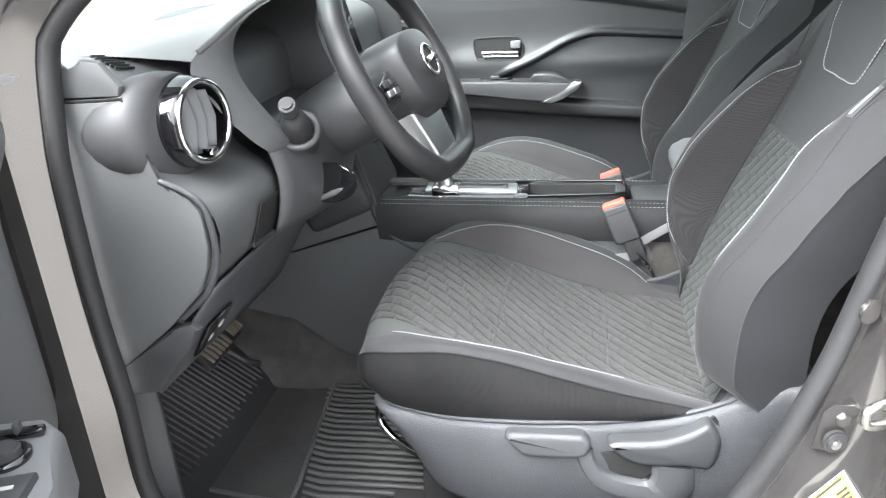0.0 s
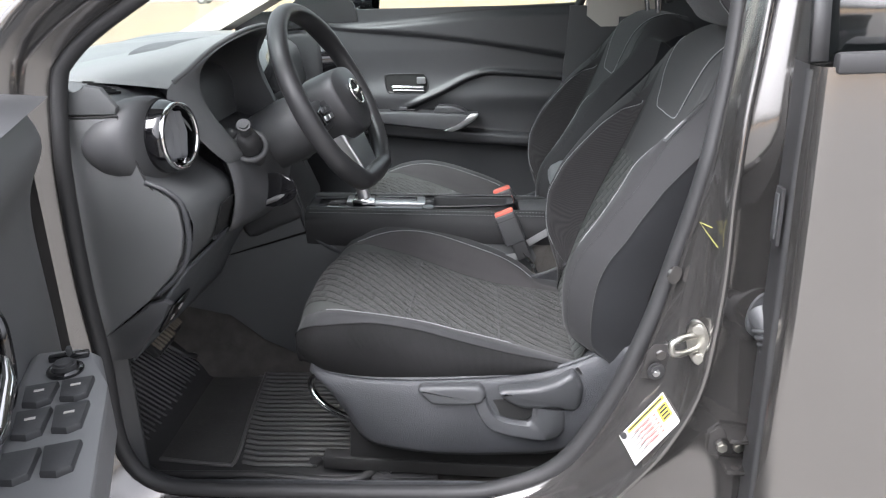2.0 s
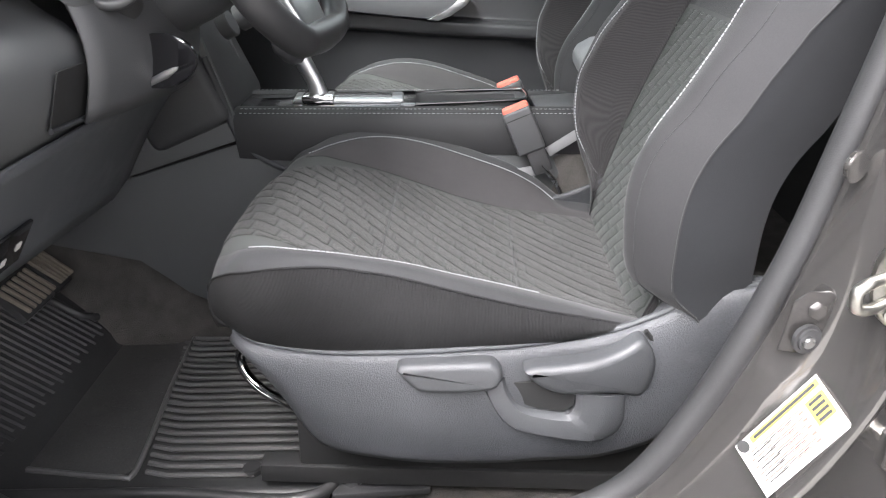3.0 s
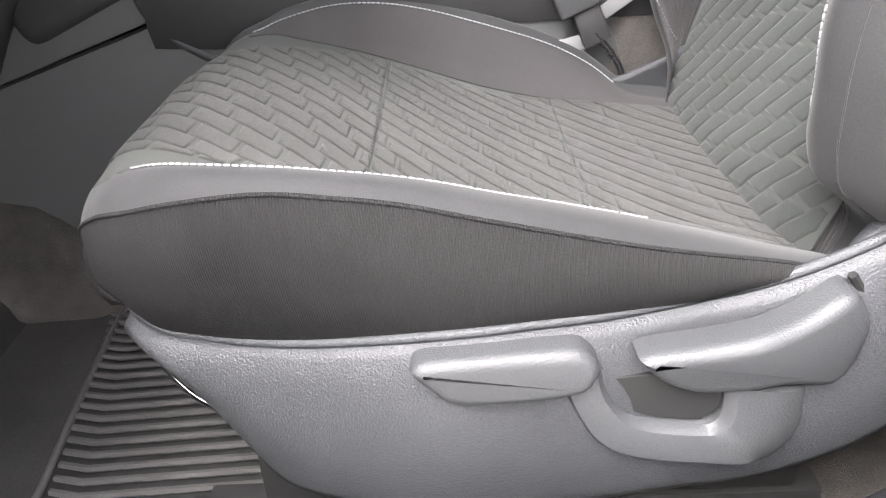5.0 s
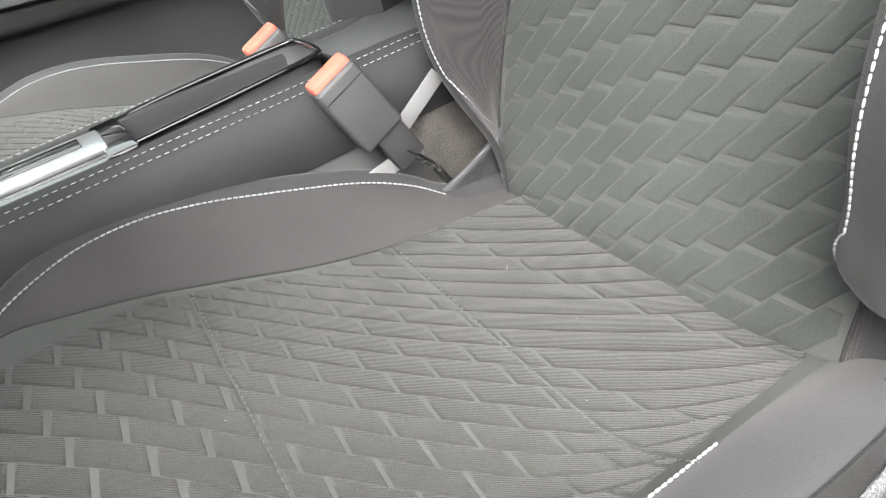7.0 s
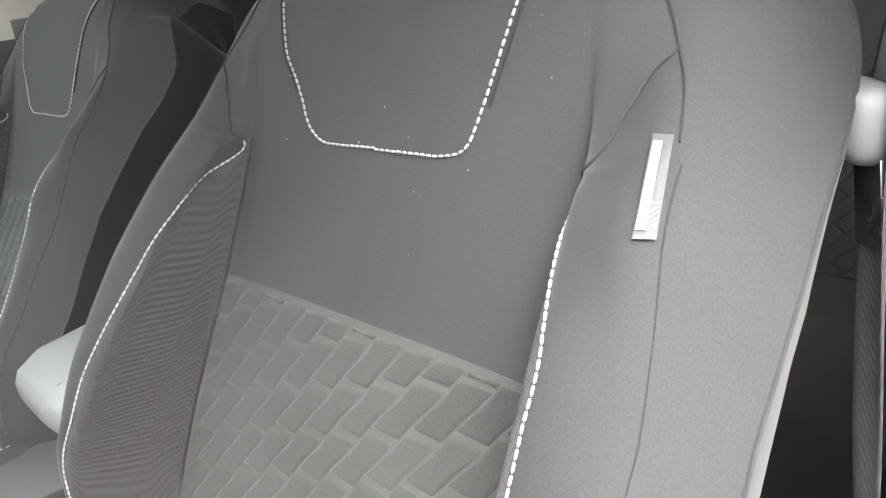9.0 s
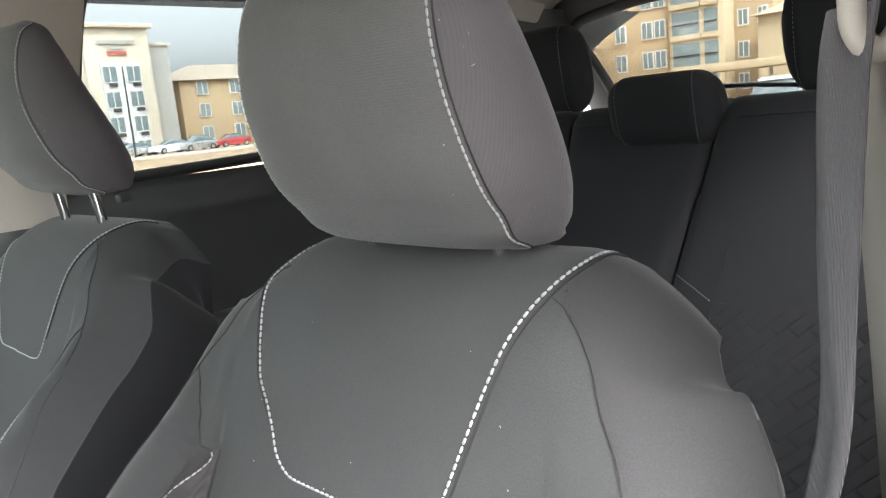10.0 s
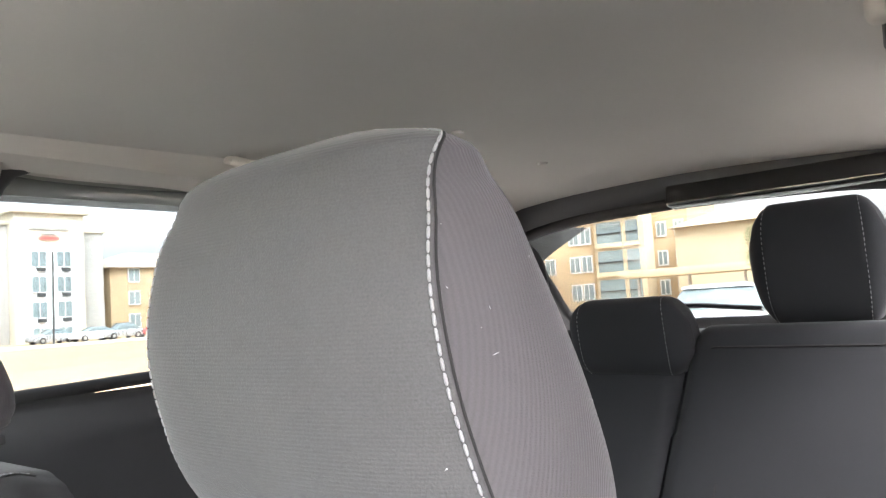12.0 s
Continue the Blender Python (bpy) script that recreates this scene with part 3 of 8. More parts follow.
def back_section(u, sign):
    """The backrest's cut across at the unrolled height u: rows of v, y and how far it lies behind the middle."""
    q, c, f, o, e = (g(u) for g in SIDES[sign])
    low = min(1.0, max(0.0, (1.16 - u) / 0.10))
    crest = o - sign * (0.022 + 0.012 * (1 - low))
    back_off = 0.028 * low + (1 - low) * 0.060 * max(0.25, 1 - 0.75 * max(0.0, (u - 1.20) / 0.12))
    return spline([(0.0, YC, 0.0), (0.30, YC + (q - YC) * 0.50, 0.0), (0.50, YC + (q - YC) * 0.82, -0.02 * f), (0.62, q, -0.06 * f), (0.67, q + 0.22 * (c - q), -0.40 * f), (0.73, q + 0.55 * (c - q), -0.80 * f), (0.81, c, -f),
                   (0.88, c + 0.55 * (crest - c), -e + 0.004 * (1 - low)), (0.95, crest, -e * 0.94 + 0.004 * low + 0.30 * back_off), (1.0, o, -e * 0.80 + back_off)], 60)


BACKS = {sg: [back_section(u, sg) for u in np.linspace(0.64, 1.41, 100)] for sg in (-1, 1)}


def back(t, v):
    """t 0..1 up the front and over the top, v -1..1 across; past 1 the side goes back."""
    i = min(max(t, 0), 1) * 100
    k = min(int(i), 99)
    x, z = BK[k] + (BK[k + 1] - BK[k]) * (i - k)
    u = BK_U[k] + (BK_U[k + 1] - BK_U[k]) * (i - k)
    j = min(max((u - 0.64) / 0.77 * 99, 0), 98.999)
    rows = BACKS[1 if v >= 0 else -1]
    r = rows[int(j)] + (rows[int(j) + 1] - rows[int(j)]) * (j - int(j))
    a = min(abs(v), 1.0)
    y, dx = float(np.interp(a, r[:, 0], r[:, 1])), float(np.interp(a, r[:, 0], r[:, 2]))
    side, over = y - YC, max(0.0, abs(v) - 1.0)
    high = max(0.0, min(1, (z - 1.08) / 0.22))
    top = max(0.0, min(1.0, (u - 1.268) / 0.08))
    rear = max(0.0, min(1.0, (u - 1.35) / 0.06))
    y -= math.copysign((0.028 + 0.022 * high) * (1 - 0.6 * top) * over ** 1.2, v)
    crown = 0.030 * a ** 4 * high * high * (1 - top) + (6.8 + 2.0 * rear) * max(0.0, abs(side) - 0.125 + 0.021 * rear) ** 2 * top
    return Vector((x + dx + over * min(0.10, max(0.0, 0.82 - (x + dx))), y, z - 0.10 * min(dx, 0) - crown - over ** 1.2 * (0.02 + 0.075 * high * high)))


def back_v(t, y, most):
    """How far across the backrest lies at y, at t."""
    sg = 1 if y > YC else -1
    lo, hi = 0.0, most
    for _ in range(20):
        mid = (lo + hi) / 2
        if abs(back(t, mid * sg).y - YC) < abs(y - YC):
            lo = mid
        else:
            hi = mid
    return lo * sg


def back_ta(t, dy, lift=0.0):
    """The point of the backrest at t whose distance from the middle is dy."""
    return back(t, back_v(t, YC + dy, 0.95)) + Vector((-lift * 0.5, 0, lift))


def back_at(y, z, lift=0.0):
    """The point of the backrest's middle field at y and z, raised by lift."""
    t = t_at(z)
    p = back(t, back_v(t, y, 0.64))
    return Vector((p.x - lift * 0.93, p.y, p.z + lift * 0.35))


def clip_poly(poly, inside):
    """Cuts a polygon of (a, b) by half planes (px, py, nx, ny) and keeps the side of n."""
    for px, py, nx, ny in inside:
        out = []
        for i, p in enumerate(poly):
            q = poly[(i + 1) % len(poly)]
            dp, dq = (p[0] - px) * nx + (p[1] - py) * ny, (q[0] - px) * nx + (q[1] - py) * ny
            if dp >= 0:
                out.append(p)
            if dp * dq < 0:
                f = dp / (dp - dq)
                out.append((p[0] + (q[0] - p[0]) * f, p[1] + (q[1] - p[1]) * f))
        poly = out
        if len(poly) < 3:
            return []
    return poly


def quilt_block(name, poly, at, rise, shrink, parent, material):
    """One raised quilted block whose rim falls to the fabric; at(a, b, lift) lays it on the seat."""
    cx, cy = sum(p[0] for p in poly) / len(poly), sum(p[1] for p in poly) / len(poly)
    size = math.sqrt(abs(sum(p[0] * poly[(i + 1) % len(poly)][1] - poly[(i + 1) % len(poly)][0] * p[1] for i, p in enumerate(poly))) / 2)
    if size < 0.009:
        return
    dense = []
    for i, p in enumerate(poly):
        q = poly[(i + 1) % len(poly)]
        k = max(1, min(3, round(math.dist(p, q) / 0.016)))
        dense += [(p[0] + (q[0] - p[0]) * j / k, p[1] + (q[1] - p[1]) * j / k) for j in range(k)]
    bm = bmesh.new()
    rings = []
    for inset, h in ((shrink, -0.0006), (shrink + 0.0012, rise * 0.72), (shrink + 0.0042, rise)):
        r = []
        for a, b in dense:
            dx, dy = cx - a, cy - b
            d = math.hypot(dx, dy)
            f = min(inset / max(d, 1e-6), 0.8)
            r.append(bm.verts.new(at(a + dx * f, b + dy * f, h)))
        rings.append(r)
    k = len(dense)
    for x, y in zip(rings, rings[1:]):
        for i in range(k):
            bm.faces.new((x[i], x[(i + 1) % k], y[(i + 1) % k], y[i]))
    c = bm.verts.new(at(cx, cy, rise * 1.15))
    for i in range(k):
        bm.faces.new((rings[-1][i], rings[-1][(i + 1) % k], c))
    part(name, bm, material, parent)


def build_seat():
    seat = thing("driver_seat", (0.2, YC, 0.44), "black cloth driver's seat with brick-quilted centre and pale stitching", "car seat", "front seats")
    S = lin(0, 1, 64)
    # cushion
    part("cushion_centre", grid_bm(cushion, S, lin(-0.69, 0.63, 45)), M_GROOVE, seat)
    for sign in (-1, 1):
        vs = (lambda s: 0.825) if sign > 0 else (lambda s: 0.69)
        if sign > 0:
            part("cushion_inner_bolster", grid_bm(lambda s, f: cushion(s, 0.63 + 0.195 * f), S, lin(0, 1, 9)), M_CUSHMESH, seat, "dark cloth inner bolster")
        part("cushion_bolster", grid_bm(lambda s, f: cushion(s, (vs(s) + (1 - vs(s)) * f) * sign), lin(0.11, 1, 64), lin(0, 1, 12)), M_BAND, seat, "smooth grey cloth edge band")
        part("cushion_side", grid_bm(cushion, lin(0, 1, 64), lin(1.0 * sign, 2.0 * sign, 10)), M_SIDE, seat, "black ribbed knit side")
        stitches("stitching", [cushion(s, vs(s) * sign) + Vector((0, 0, 0.0012)) for s in (lin(0.300, 0.775, 110) if sign < 0 else lin(0.295, 0.868, 120))], seat)
        if sign > 0:
            tube("seam", [cushion(s, 0.632) for s in lin(0.295, 0.93, 40)], 0.0013, M_GAP, seat, seg=6)
        tube("seam", [cushion(s, 1.0 * sign) for s in lin(0.12, 0.98, 60)], 0.0016, M_SIDE, seat, seg=6)
    for x in (0.1245, 0.3065):
        stitches("cross_seam_stitching", [cushion_at(cushion_len(x) + 0.02 * (y - YS), y, 0.0012) for y in lin(YS - 0.205, YS + 0.200, 36)], seat, 0.0045, 0.003, 0.0006, material=M_LEVER)
    # underside and the rear closing
    part("cushion_back", grid_bm(lambda u, v: Vector((0.50 + 0.01 * u, YS + 0.22 * v, 0.67 - 0.06 * u)), (0, 1), (-1, 1)), M_KNIT, seat)
    # quilted blocks on the cushion: rows run aslant
    a1, b1 = Vector((0.0431, -0.0358)), Vector((0.0101, -0.0388))
    s1 = b1 - a1 * 0.28
    c1, c2 = cushion_len(0.1245), cushion_len(0.3065)
    cuts = [0.100, c1 - 0.0008, c1 + 0.0008, c2 - 0.0008, c2 + 0.0008, cushion_len(0.488)]
    for lo, hi, rise, skip in ((cuts[0], cuts[1], 0.0015, 1), (cuts[2], cuts[3], 0.0013, 1), (cuts[4], cuts[5], 0.0012, 3)):
        edge = [(lo, 0, 1, 0), (hi, 0, -1, 0), (0, 0.252, 0, 1), (0, YS + 0.203, 0, -1), (cushion_len(0.18), 0.255, -0.26, 1), (cushion_len(0.03), 0.256, 0.62, 1), (cushion_len(-0.01), 0.676, 0.5, -1)]
        for m in range(-14, 26):
            for n in range(-20, 21):
                if m % skip:
                    continue
                o = Vector((cushion_len(-0.0195), 0.6272)) - s1 * 0.5 + a1 * m + b1 * n
                ga, gb = (0.038 if lo == cuts[0] else 0.022) if skip == 1 else 0.006, 0.010
                poly = [tuple(o + a1 * skip * f + s1 * g) for f, g in ((ga, gb), (1 - ga, gb), (1 - ga, 1 - gb), (ga, 1 - gb))]
                poly = clip_poly(poly, edge)
                if poly:
                    quilt_block("quilt_block", poly, cushion_at, rise, 0.0003, seat, M_FABRIC)
    # backrest
    T = lin(0, 1, 60)
    tq, tb = t_at(1.036), t_at(1.146)
    part("backrest_centre", grid_bm(back, lin(tq, 1, 40), lin(-0.62, 0.62, 33)), M_KNIT, seat)
    part("backrest_quilt_base", grid_bm(back, lin(0, tq, 36), lin(-0.62, 0.62, 33)), M_GROOVE, seat)
    for sign in (-1, 1):
        vmax = curve1([(0, 0.81), (t_at(1.06), 0.81), (t_at(1.09), 0.80), (t_at(1.12), 0.745), (tb, 0.660), (t_at(1.157), 0.78), (t_at(1.176), 0.825), (t_at(1.200), 0.853), (t_at(1.210), 0.875), (t_at(1.229), 0.85), (t_at(1.247), 0.8125), (t_at(1.262), 0.795), (t_at(1.275), 0.77), (t_at(1.286), 0.725), (t_at(1.297), 0.66), (1.0, 0.66)])
        part("backrest_inner_bolster", grid_bm(lambda t, f: back(t, (0.62 + (vmax(t) - 0.62) * f) * sign), lin(0, tb, 50), lin(0, 1, 13)), M_MESH, seat, "dark ribbed cloth")
        part("backrest_shoulder", grid_bm(lambda t, f: back(t, (0.62 + (vmax(t) - 0.62) * f) * sign), lin(tb, 1, 36), lin(0, 1, 12)), M_KNIT, seat)
        tube("crease", [back(t, (vmax(t) + 0.002) * sign) + Vector((-0.0004, 0, 0.0004)) for t in lin(tb, t_at(1.210), 24)], 0.0008, M_GAP, seat, seg=5)
        tube("bolster_seam", [back(t_at(u), v * sign) + Vector((-0.0006, 0, 0.0006)) for u, v in spline([(1.170, 0.915), (1.191, 0.900), (1.210, 0.876), (1.229, 0.850), (1.247, 0.8125), (1.262, 0.795), (1.275, 0.770), (1.286, 0.725), (1.295, 0.650), (1.301, 0.585)], 30)], 0.0006, M_GAP, seat, seg=5)
        part("backrest_bolster", grid_bm(lambda t, f: back(t, (vmax(t) + (1 - vmax(t)) * f) * sign), lin(0, 1, 100), lin(0, 1, 21)), M_BOLSTER, seat, "smooth black cloth bolster edge")
        part("backrest_side", grid_bm(back, T, lin(1.0 * sign, 2.0 * sign, 8)), M_BENCH, seat, "plain black cloth backrest side")
        tube("seam", [back(t, 1.0 * sign) for t in lin(0.05, 0.80, 60)], 0.0012, M_BOLSTER, seat, seg=6)
        tube("bolster_fold", [back(t, 0.925 * sign) + Vector((-0.0003, 0, 0)) for t in lin(0.06, tb + 0.02, 50)], 0.0007, M_BOLSTER, seat, seg=5)
        tube("seam", [back(t, 0.625 * sign) for t in lin(0.03, tb, 40)], 0.0014, M_GAP, seat, seg=6)
        low = [back(t_at(0.742 + 0.008 * i), (0.65 + 0.16 * (i / 8) ** 0.7) * sign) + Vector((-0.001, 0, 0)) for i in range(9)]
        mid = [back(t, vmax(t) * sign) + Vector((-0.0012, 0, 0)) for t in lin(t_at(0.812), tb, 80)]
        stitches("stitching", low + mid, seat)
    part("backrest_shell", grid_bm(lambda u, v: back(u, -2.0).lerp(back(u, 2.0), (v + 1) / 2) + Vector((0.02 * (1 - v * v), 0, 0)), lin(0, 0.97, 58), lin(-1, 1, 12)), M_PLASTIC, seat, "black plastic back shell")
    # stitched collar outline on the upper backrest
    for sign, half in ((1, [(0.0, 1.147), (0.055, 1.147), (0.070, 1.152), (0.082, 1.160), (0.100, 1.188), (0.114, 1.200), (0.128, 1.230)]),
                       (-1, [(0.0, 1.146), (0.060, 1.146), (0.076, 1.147), (0.087, 1.154), (0.095, 1.174), (0.104, 1.203), (0.113, 1.235)])):
        pts = [back_at(YC + sign * a, z, 0.0012) for a, z in spline([h for h in half if h[1] < 1.24], 50)]
        over = [back_ta(t, sign * dy, 0.0012) for t, dy in spline([(0.79, 0.116), (0.825, 0.122), (0.863, 0.131), (0.890, 0.136), (0.925, 0.139), (0.985, 0.134)] if sign < 0 else [(0.79, 0.134), (0.825, 0.147), (0.860, 0.160), (0.90, 0.163), (0.985, 0.158)], 24)]
        pts = [Vector(p) for p in spline([tuple(p) for p in pts[::6] + over[::3]], 120)]
        stitches("collar_stitching", pts, seat, 0.0046, 0.0011, 0.0010)
        tube("collar_seam", [p + Vector((0, sign * 0.004, -0.0012)) for p in pts[40:]], 0.0010, M_GAP, seat, seg=5)
    def on_bolster(a, b, c):
        t, v = t_at(1.134 + 0.038 * b), -0.893 + 0.012 * b - 0.024 * a
        p = back(t, v)
        n = (back(t + 0.01, v) - p).cross(back(t, v - 0.025) - p).normalized()
        return tuple(p + n * ((0.0015 + c) if n.x < 0 else -(0.0015 + c)))
    plate("airbag_tag", [(0, 0), (1, 0), (1, 1), (0, 1)], on_bolster, 0.001, M_LEVER, seat, "small grey and white woven tag", bevel=0)
    plate("tag_face", [(0.14, 0.08), (0.56, 0.08), (0.56, 0.92), (0.14, 0.92)], lambda a, b, c: on_bolster(a, b, c + 0.0012), 0.0008, M_TAG, seat, "white tag print", bevel=0)
    # quilted blocks on the backrest
    a2, g2 = Vector((-0.0384, 0.0111)), Vector((-0.0400, 0.0439))
    edge = [(0.314, 0, 1, 0), (0.718, 0, -1, 0), (0.704, 0.89, -1, -0.255), (0, 0.672, 0, 1), (0, 1.031, 0, -1)]
    s2 = a2 - g2 * 0.25
    for m in range(-14, 16):
        for n in range(-12, 14):
            o = Vector((0.5284, 0.949)) - s2 * 0.5 + a2 * m + g2 * n
            poly = [tuple(o + g2 * f + s2 * g) for f, g in ((0.040, 0.007), (0.960, 0.007), (0.960, 0.993), (0.040, 0.993))]
            q = clip_poly(poly, edge)
            if q:
                quilt_block("quilt_block", q, back_at, 0.0014, 0.0003, seat, M_BACKQUILT)
    return seat


HR = [curve1(t) for t in (
    [(1.303, 0.7535), (1.312, 0.7195), (1.34, 0.6836), (1.40, 0.6554), (1.46, 0.652), (1.50, 0.6639), (1.525, 0.6804), (1.537, 0.7125)],
    [(1.303, 0.7790), (1.308, 0.7950), (1.320, 0.8065), (1.34, 0.8085), (1.37, 0.7995), (1.40, 0.7850), (1.46, 0.7555), (1.50, 0.739), (1.525, 0.7283), (1.537, 0.7216)],
    [(1.303, 0.0527), (1.308, 0.0930), (1.320, 0.1120), (1.34, 0.1215), (1.40, 0.1284), (1.46, 0.1193), (1.50, 0.1039), (1.525, 0.0783), (1.537, 0.0259)])]
HY = YC + 0.002


def headrest(z, phi):
    """The pad's skin: phi 0 in front, positive towards the passenger."""
    f, r, w = (h(z) for h in HR)
    c, s = math.cos(phi), math.sin(phi)
    p = 0.76
    d = (r - f) / 2
    return Vector(((f + r) / 2 - d * math.copysign(abs(c) ** p, c), HY + w * math.copysign(abs(s) ** p, s), z))


def build_headrest_on(seat):
    """A padded head restraint on two steel posts."""
    Z = [1.303 + 0.234 * (0.5 - 0.5 * math.cos(math.pi * i / 43)) for i in range(44)]
    seam_at = curve1([(z, radians(a)) for z, a in ((1.303, 82), (1.312, 69), (1.34, 58), (1.37, 54), (1.40, 52), (1.43, 52), (1.46, 54), (1.48, 57), (1.50, 62), (1.515, 73), (1.525, 92), (1.537, 100))])
    bm = grid_bm(lambda z, f: headrest(z, seam_at(z) * f), Z, lin(-1, 1, 41))
    part("headrest_front", bm, M_HEAD, seat, "padded dark cloth headrest")
    for sign in (-1, 1):
        part("headrest_side", grid_bm(lambda z, f: headrest(z, (seam_at(z) + (math.pi - seam_at(z)) * f) * sign), Z, lin(0, 1, 31)), M_HEADSIDE, seat)
        mid = Vector((0.735, HY, 1.42))
        line = [headrest(z, (seam_at(z) - 0.03) * sign) for z in Z[1:]]
        stitches("headrest_stitching", [p + (p - mid).normalized() * 0.0005 for p in line], seat, 0.0050, 0.0007, 0.0008)
        tube("headrest_seam", [headrest(z, (seam_at(z) + 0.02) * sign) for z in Z[1:]], 0.0007, M_GAP, seat, seg=6)
        y = HY + 0.068 * sign
        tube("headrest_post", [(0.765, y, 1.20), (0.752, y, 1.30), (0.745, y, 1.35)], 0.0068, M_CHROME, seat, seg=14)
        rbox("post_guide", (0.022, 0.024, 0.006), pose(0.758, y, 1.297, 0, -4, 0), M_RUBBER, seat, "dark plastic post guide", bevel=0.006)
    for z, up in ((Z[0], -1), (Z[-1], 1)):
        bm = bmesh.new()
        bm.faces.new([bm.verts.new(headrest(z, a)) for a in lin(-math.pi, math.pi, 41)[:-1]])
        part("headrest_cap", bm, M_HEAD, seat)
    rbox("release_button", (0.018, 0.013, 0.012), pose(0.768, 0.384, 1.299, 0, -8, 8), M_RUBBER, seat, bevel=0.003)


def build_seat_base(seat):
    """Side valance with recliner and height levers, rails and the front adjuster bar."""
    top = spline([(-0.066, 0.690), (-0.04, 0.690), (0.0, 0.688), (0.04, 0.689), (0.08, 0.692), (0.12, 0.696), (0.16, 0.699), (0.20, 0.701), (0.24, 0.702), (0.30, 0.702), (0.36, 0.704), (0.40, 0.711), (0.44, 0.724), (0.48, 0.742), (0.52, 0.762), (0.58, 0.772)], 60)
    bot = spline([(-0.064, 0.684), (-0.035, 0.668), (0.0, 0.620), (0.034, 0.566), (0.062, 0.550), (0.125, 0.545), (0.20, 0.541), (0.30, 0.535), (0.40, 0.532), (0.50, 0.575), (0.585, 0.680)], 60)

    def face(x):
        """How far out the valance stands at x."""
        return RIM[0](min(x, 0.36)) - 0.003

    for sign in (-1, 1):
        def shell(i, v, sign=sign):
            a, b = top[i], bot[i]
            p = a + (b - a) * v
            swell = 0.014 * math.sin(math.pi * min(v * 0.95 + 0.05, 1)) ** 0.6
            y = face(p[0]) - swell - 0.003 * min(1, v * 8)
            return Vector((p[0], y if sign < 0 else 2 * YS - y, p[1]))
        ob = part("side_valance", grid_bm(shell, range(60), lin(0, 1, 18)), M_VALANCE, seat, "grey grained plastic valance")
        md = ob.modifiers.new("thickness", "SOLIDIFY"); md.thickness, md.offset = 0.004, -1 if sign > 0 else 1
        tube("valance_rim", [(p[0], face(p[0]) if sign < 0 else 2 * YS - face(p[0]), p[1] + 0.001) for p in (top if sign < 0 else top[:len(top) * 6 // 10])], 0.0042, M_VALANCE, seat, seg=8)
    y = 0.212

    def on(a, b, c):
        return (a, y + 0.22 * max(0.0, a - 0.38) - c, b)
    lift = [(0.153, 0.690), (0.158, 0.697), (0.180, 0.699), (0.256, 0.700), (0.268, 0.697), (0.277, 0.686), (0.275, 0.672), (0.263, 0.662), (0.217, 0.659), (0.180, 0.662), (0.166, 0.674)]
    pillow("height_lever", lift, on, 0.022, M_LEVER, seat, "grey plastic height lever", 0.009)
    # the lever's arm: a curved bar that ends in a broad root, with a dark notch above it
    outer = spline([(0.252, 0.668), (0.258, 0.648), (0.268, 0.624), (0.280, 0.607), (0.300, 0.594), (0.338, 0.584), (0.396, 0.575), (0.418, 0.582), (0.428, 0.600), (0.427, 0.638)], 30)
    inner = spline([(0.281, 0.672), (0.284, 0.657), (0.290, 0.645), (0.300, 0.632), (0.320, 0.623), (0.352, 0.618), (0.361, 0.622), (0.364, 0.632), (0.364, 0.646), (0.366, 0.654)], 30)
    rings = [[Vector(on(p[0] + (q[0] - p[0]) * f, p[1] + (q[1] - p[1]) * f, h)) for f, h in ((0, -0.006), (0.02, 0.007), (0.14, 0.013), (0.5, 0.015), (0.86, 0.013), (0.98, 0.007), (1, -0.006))] for p, q in zip(outer, inner)]
    loft("height_lever_arm", rings, M_LEVER, seat)
    plate("lever_notch", [(0.286, 0.664), (0.298, 0.634), (0.320, 0.625), (0.352, 0.620), (0.364, 0.630), (0.366, 0.658), (0.330, 0.664)], on, 0.0045, M_GAP, seat, "dark notch over the lever arm", bevel=0.001)
    rec = [(0.302, 0.690), (0.312, 0.694), (0.348, 0.697), (0.388, 0.703), (0.413, 0.710), (0.434, 0.721), (0.443, 0.719), (0.452, 0.706), (0.458, 0.690), (0.458, 0.668), (0.453, 0.645), (0.443, 0.636), (0.426, 0.641), (0.405, 0.648), (0.368, 0.651), (0.345, 0.653), (0.323, 0.664), (0.308, 0.680)]
    pillow("recline_lever", rec, lambda a, b, c: on(a, b, c * (1.0 - 0.5 * max(0.0, (0.690 - b) / 0.055))), 0.027, M_LEVER, seat, "grey plastic recliner lever", 0.010)
    tube("recess_line", [on(a, b, 0.002) for a, b in ((0.2315, 0.658), (0.233, 0.640), (0.237, 0.618), (0.245, 0.599), (0.255, 0.582))], 0.003, M_GAP, seat, n=14, seg=6)
    tube("lever_gap", [on(a, b, 0.004) for a, b in ((0.447, 0.722), (0.462, 0.696), (0.463, 0.666), (0.456, 0.642), (0.440, 0.626))], 0.0032, M_GAP, seat, n=14, seg=6)
    bm = bmesh.new()
    bmesh.ops.create_uvsphere(bm, u_segments=28, v_segments=18, radius=1)
    for vert in bm.verts:
        c = vert.co
        vert.co = Vector((0.545 + 0.098 * math.copysign(abs(c.x) ** 0.75, c.x), 0.247 + 0.030 * c.y, 0.690 + 0.085 * math.copysign(abs(c.z) ** 0.75, c.z) + 0.18 * 0.098 * c.x))
    part("recliner_cover", bm, M_VALANCE, seat, "grey plastic recliner cover")
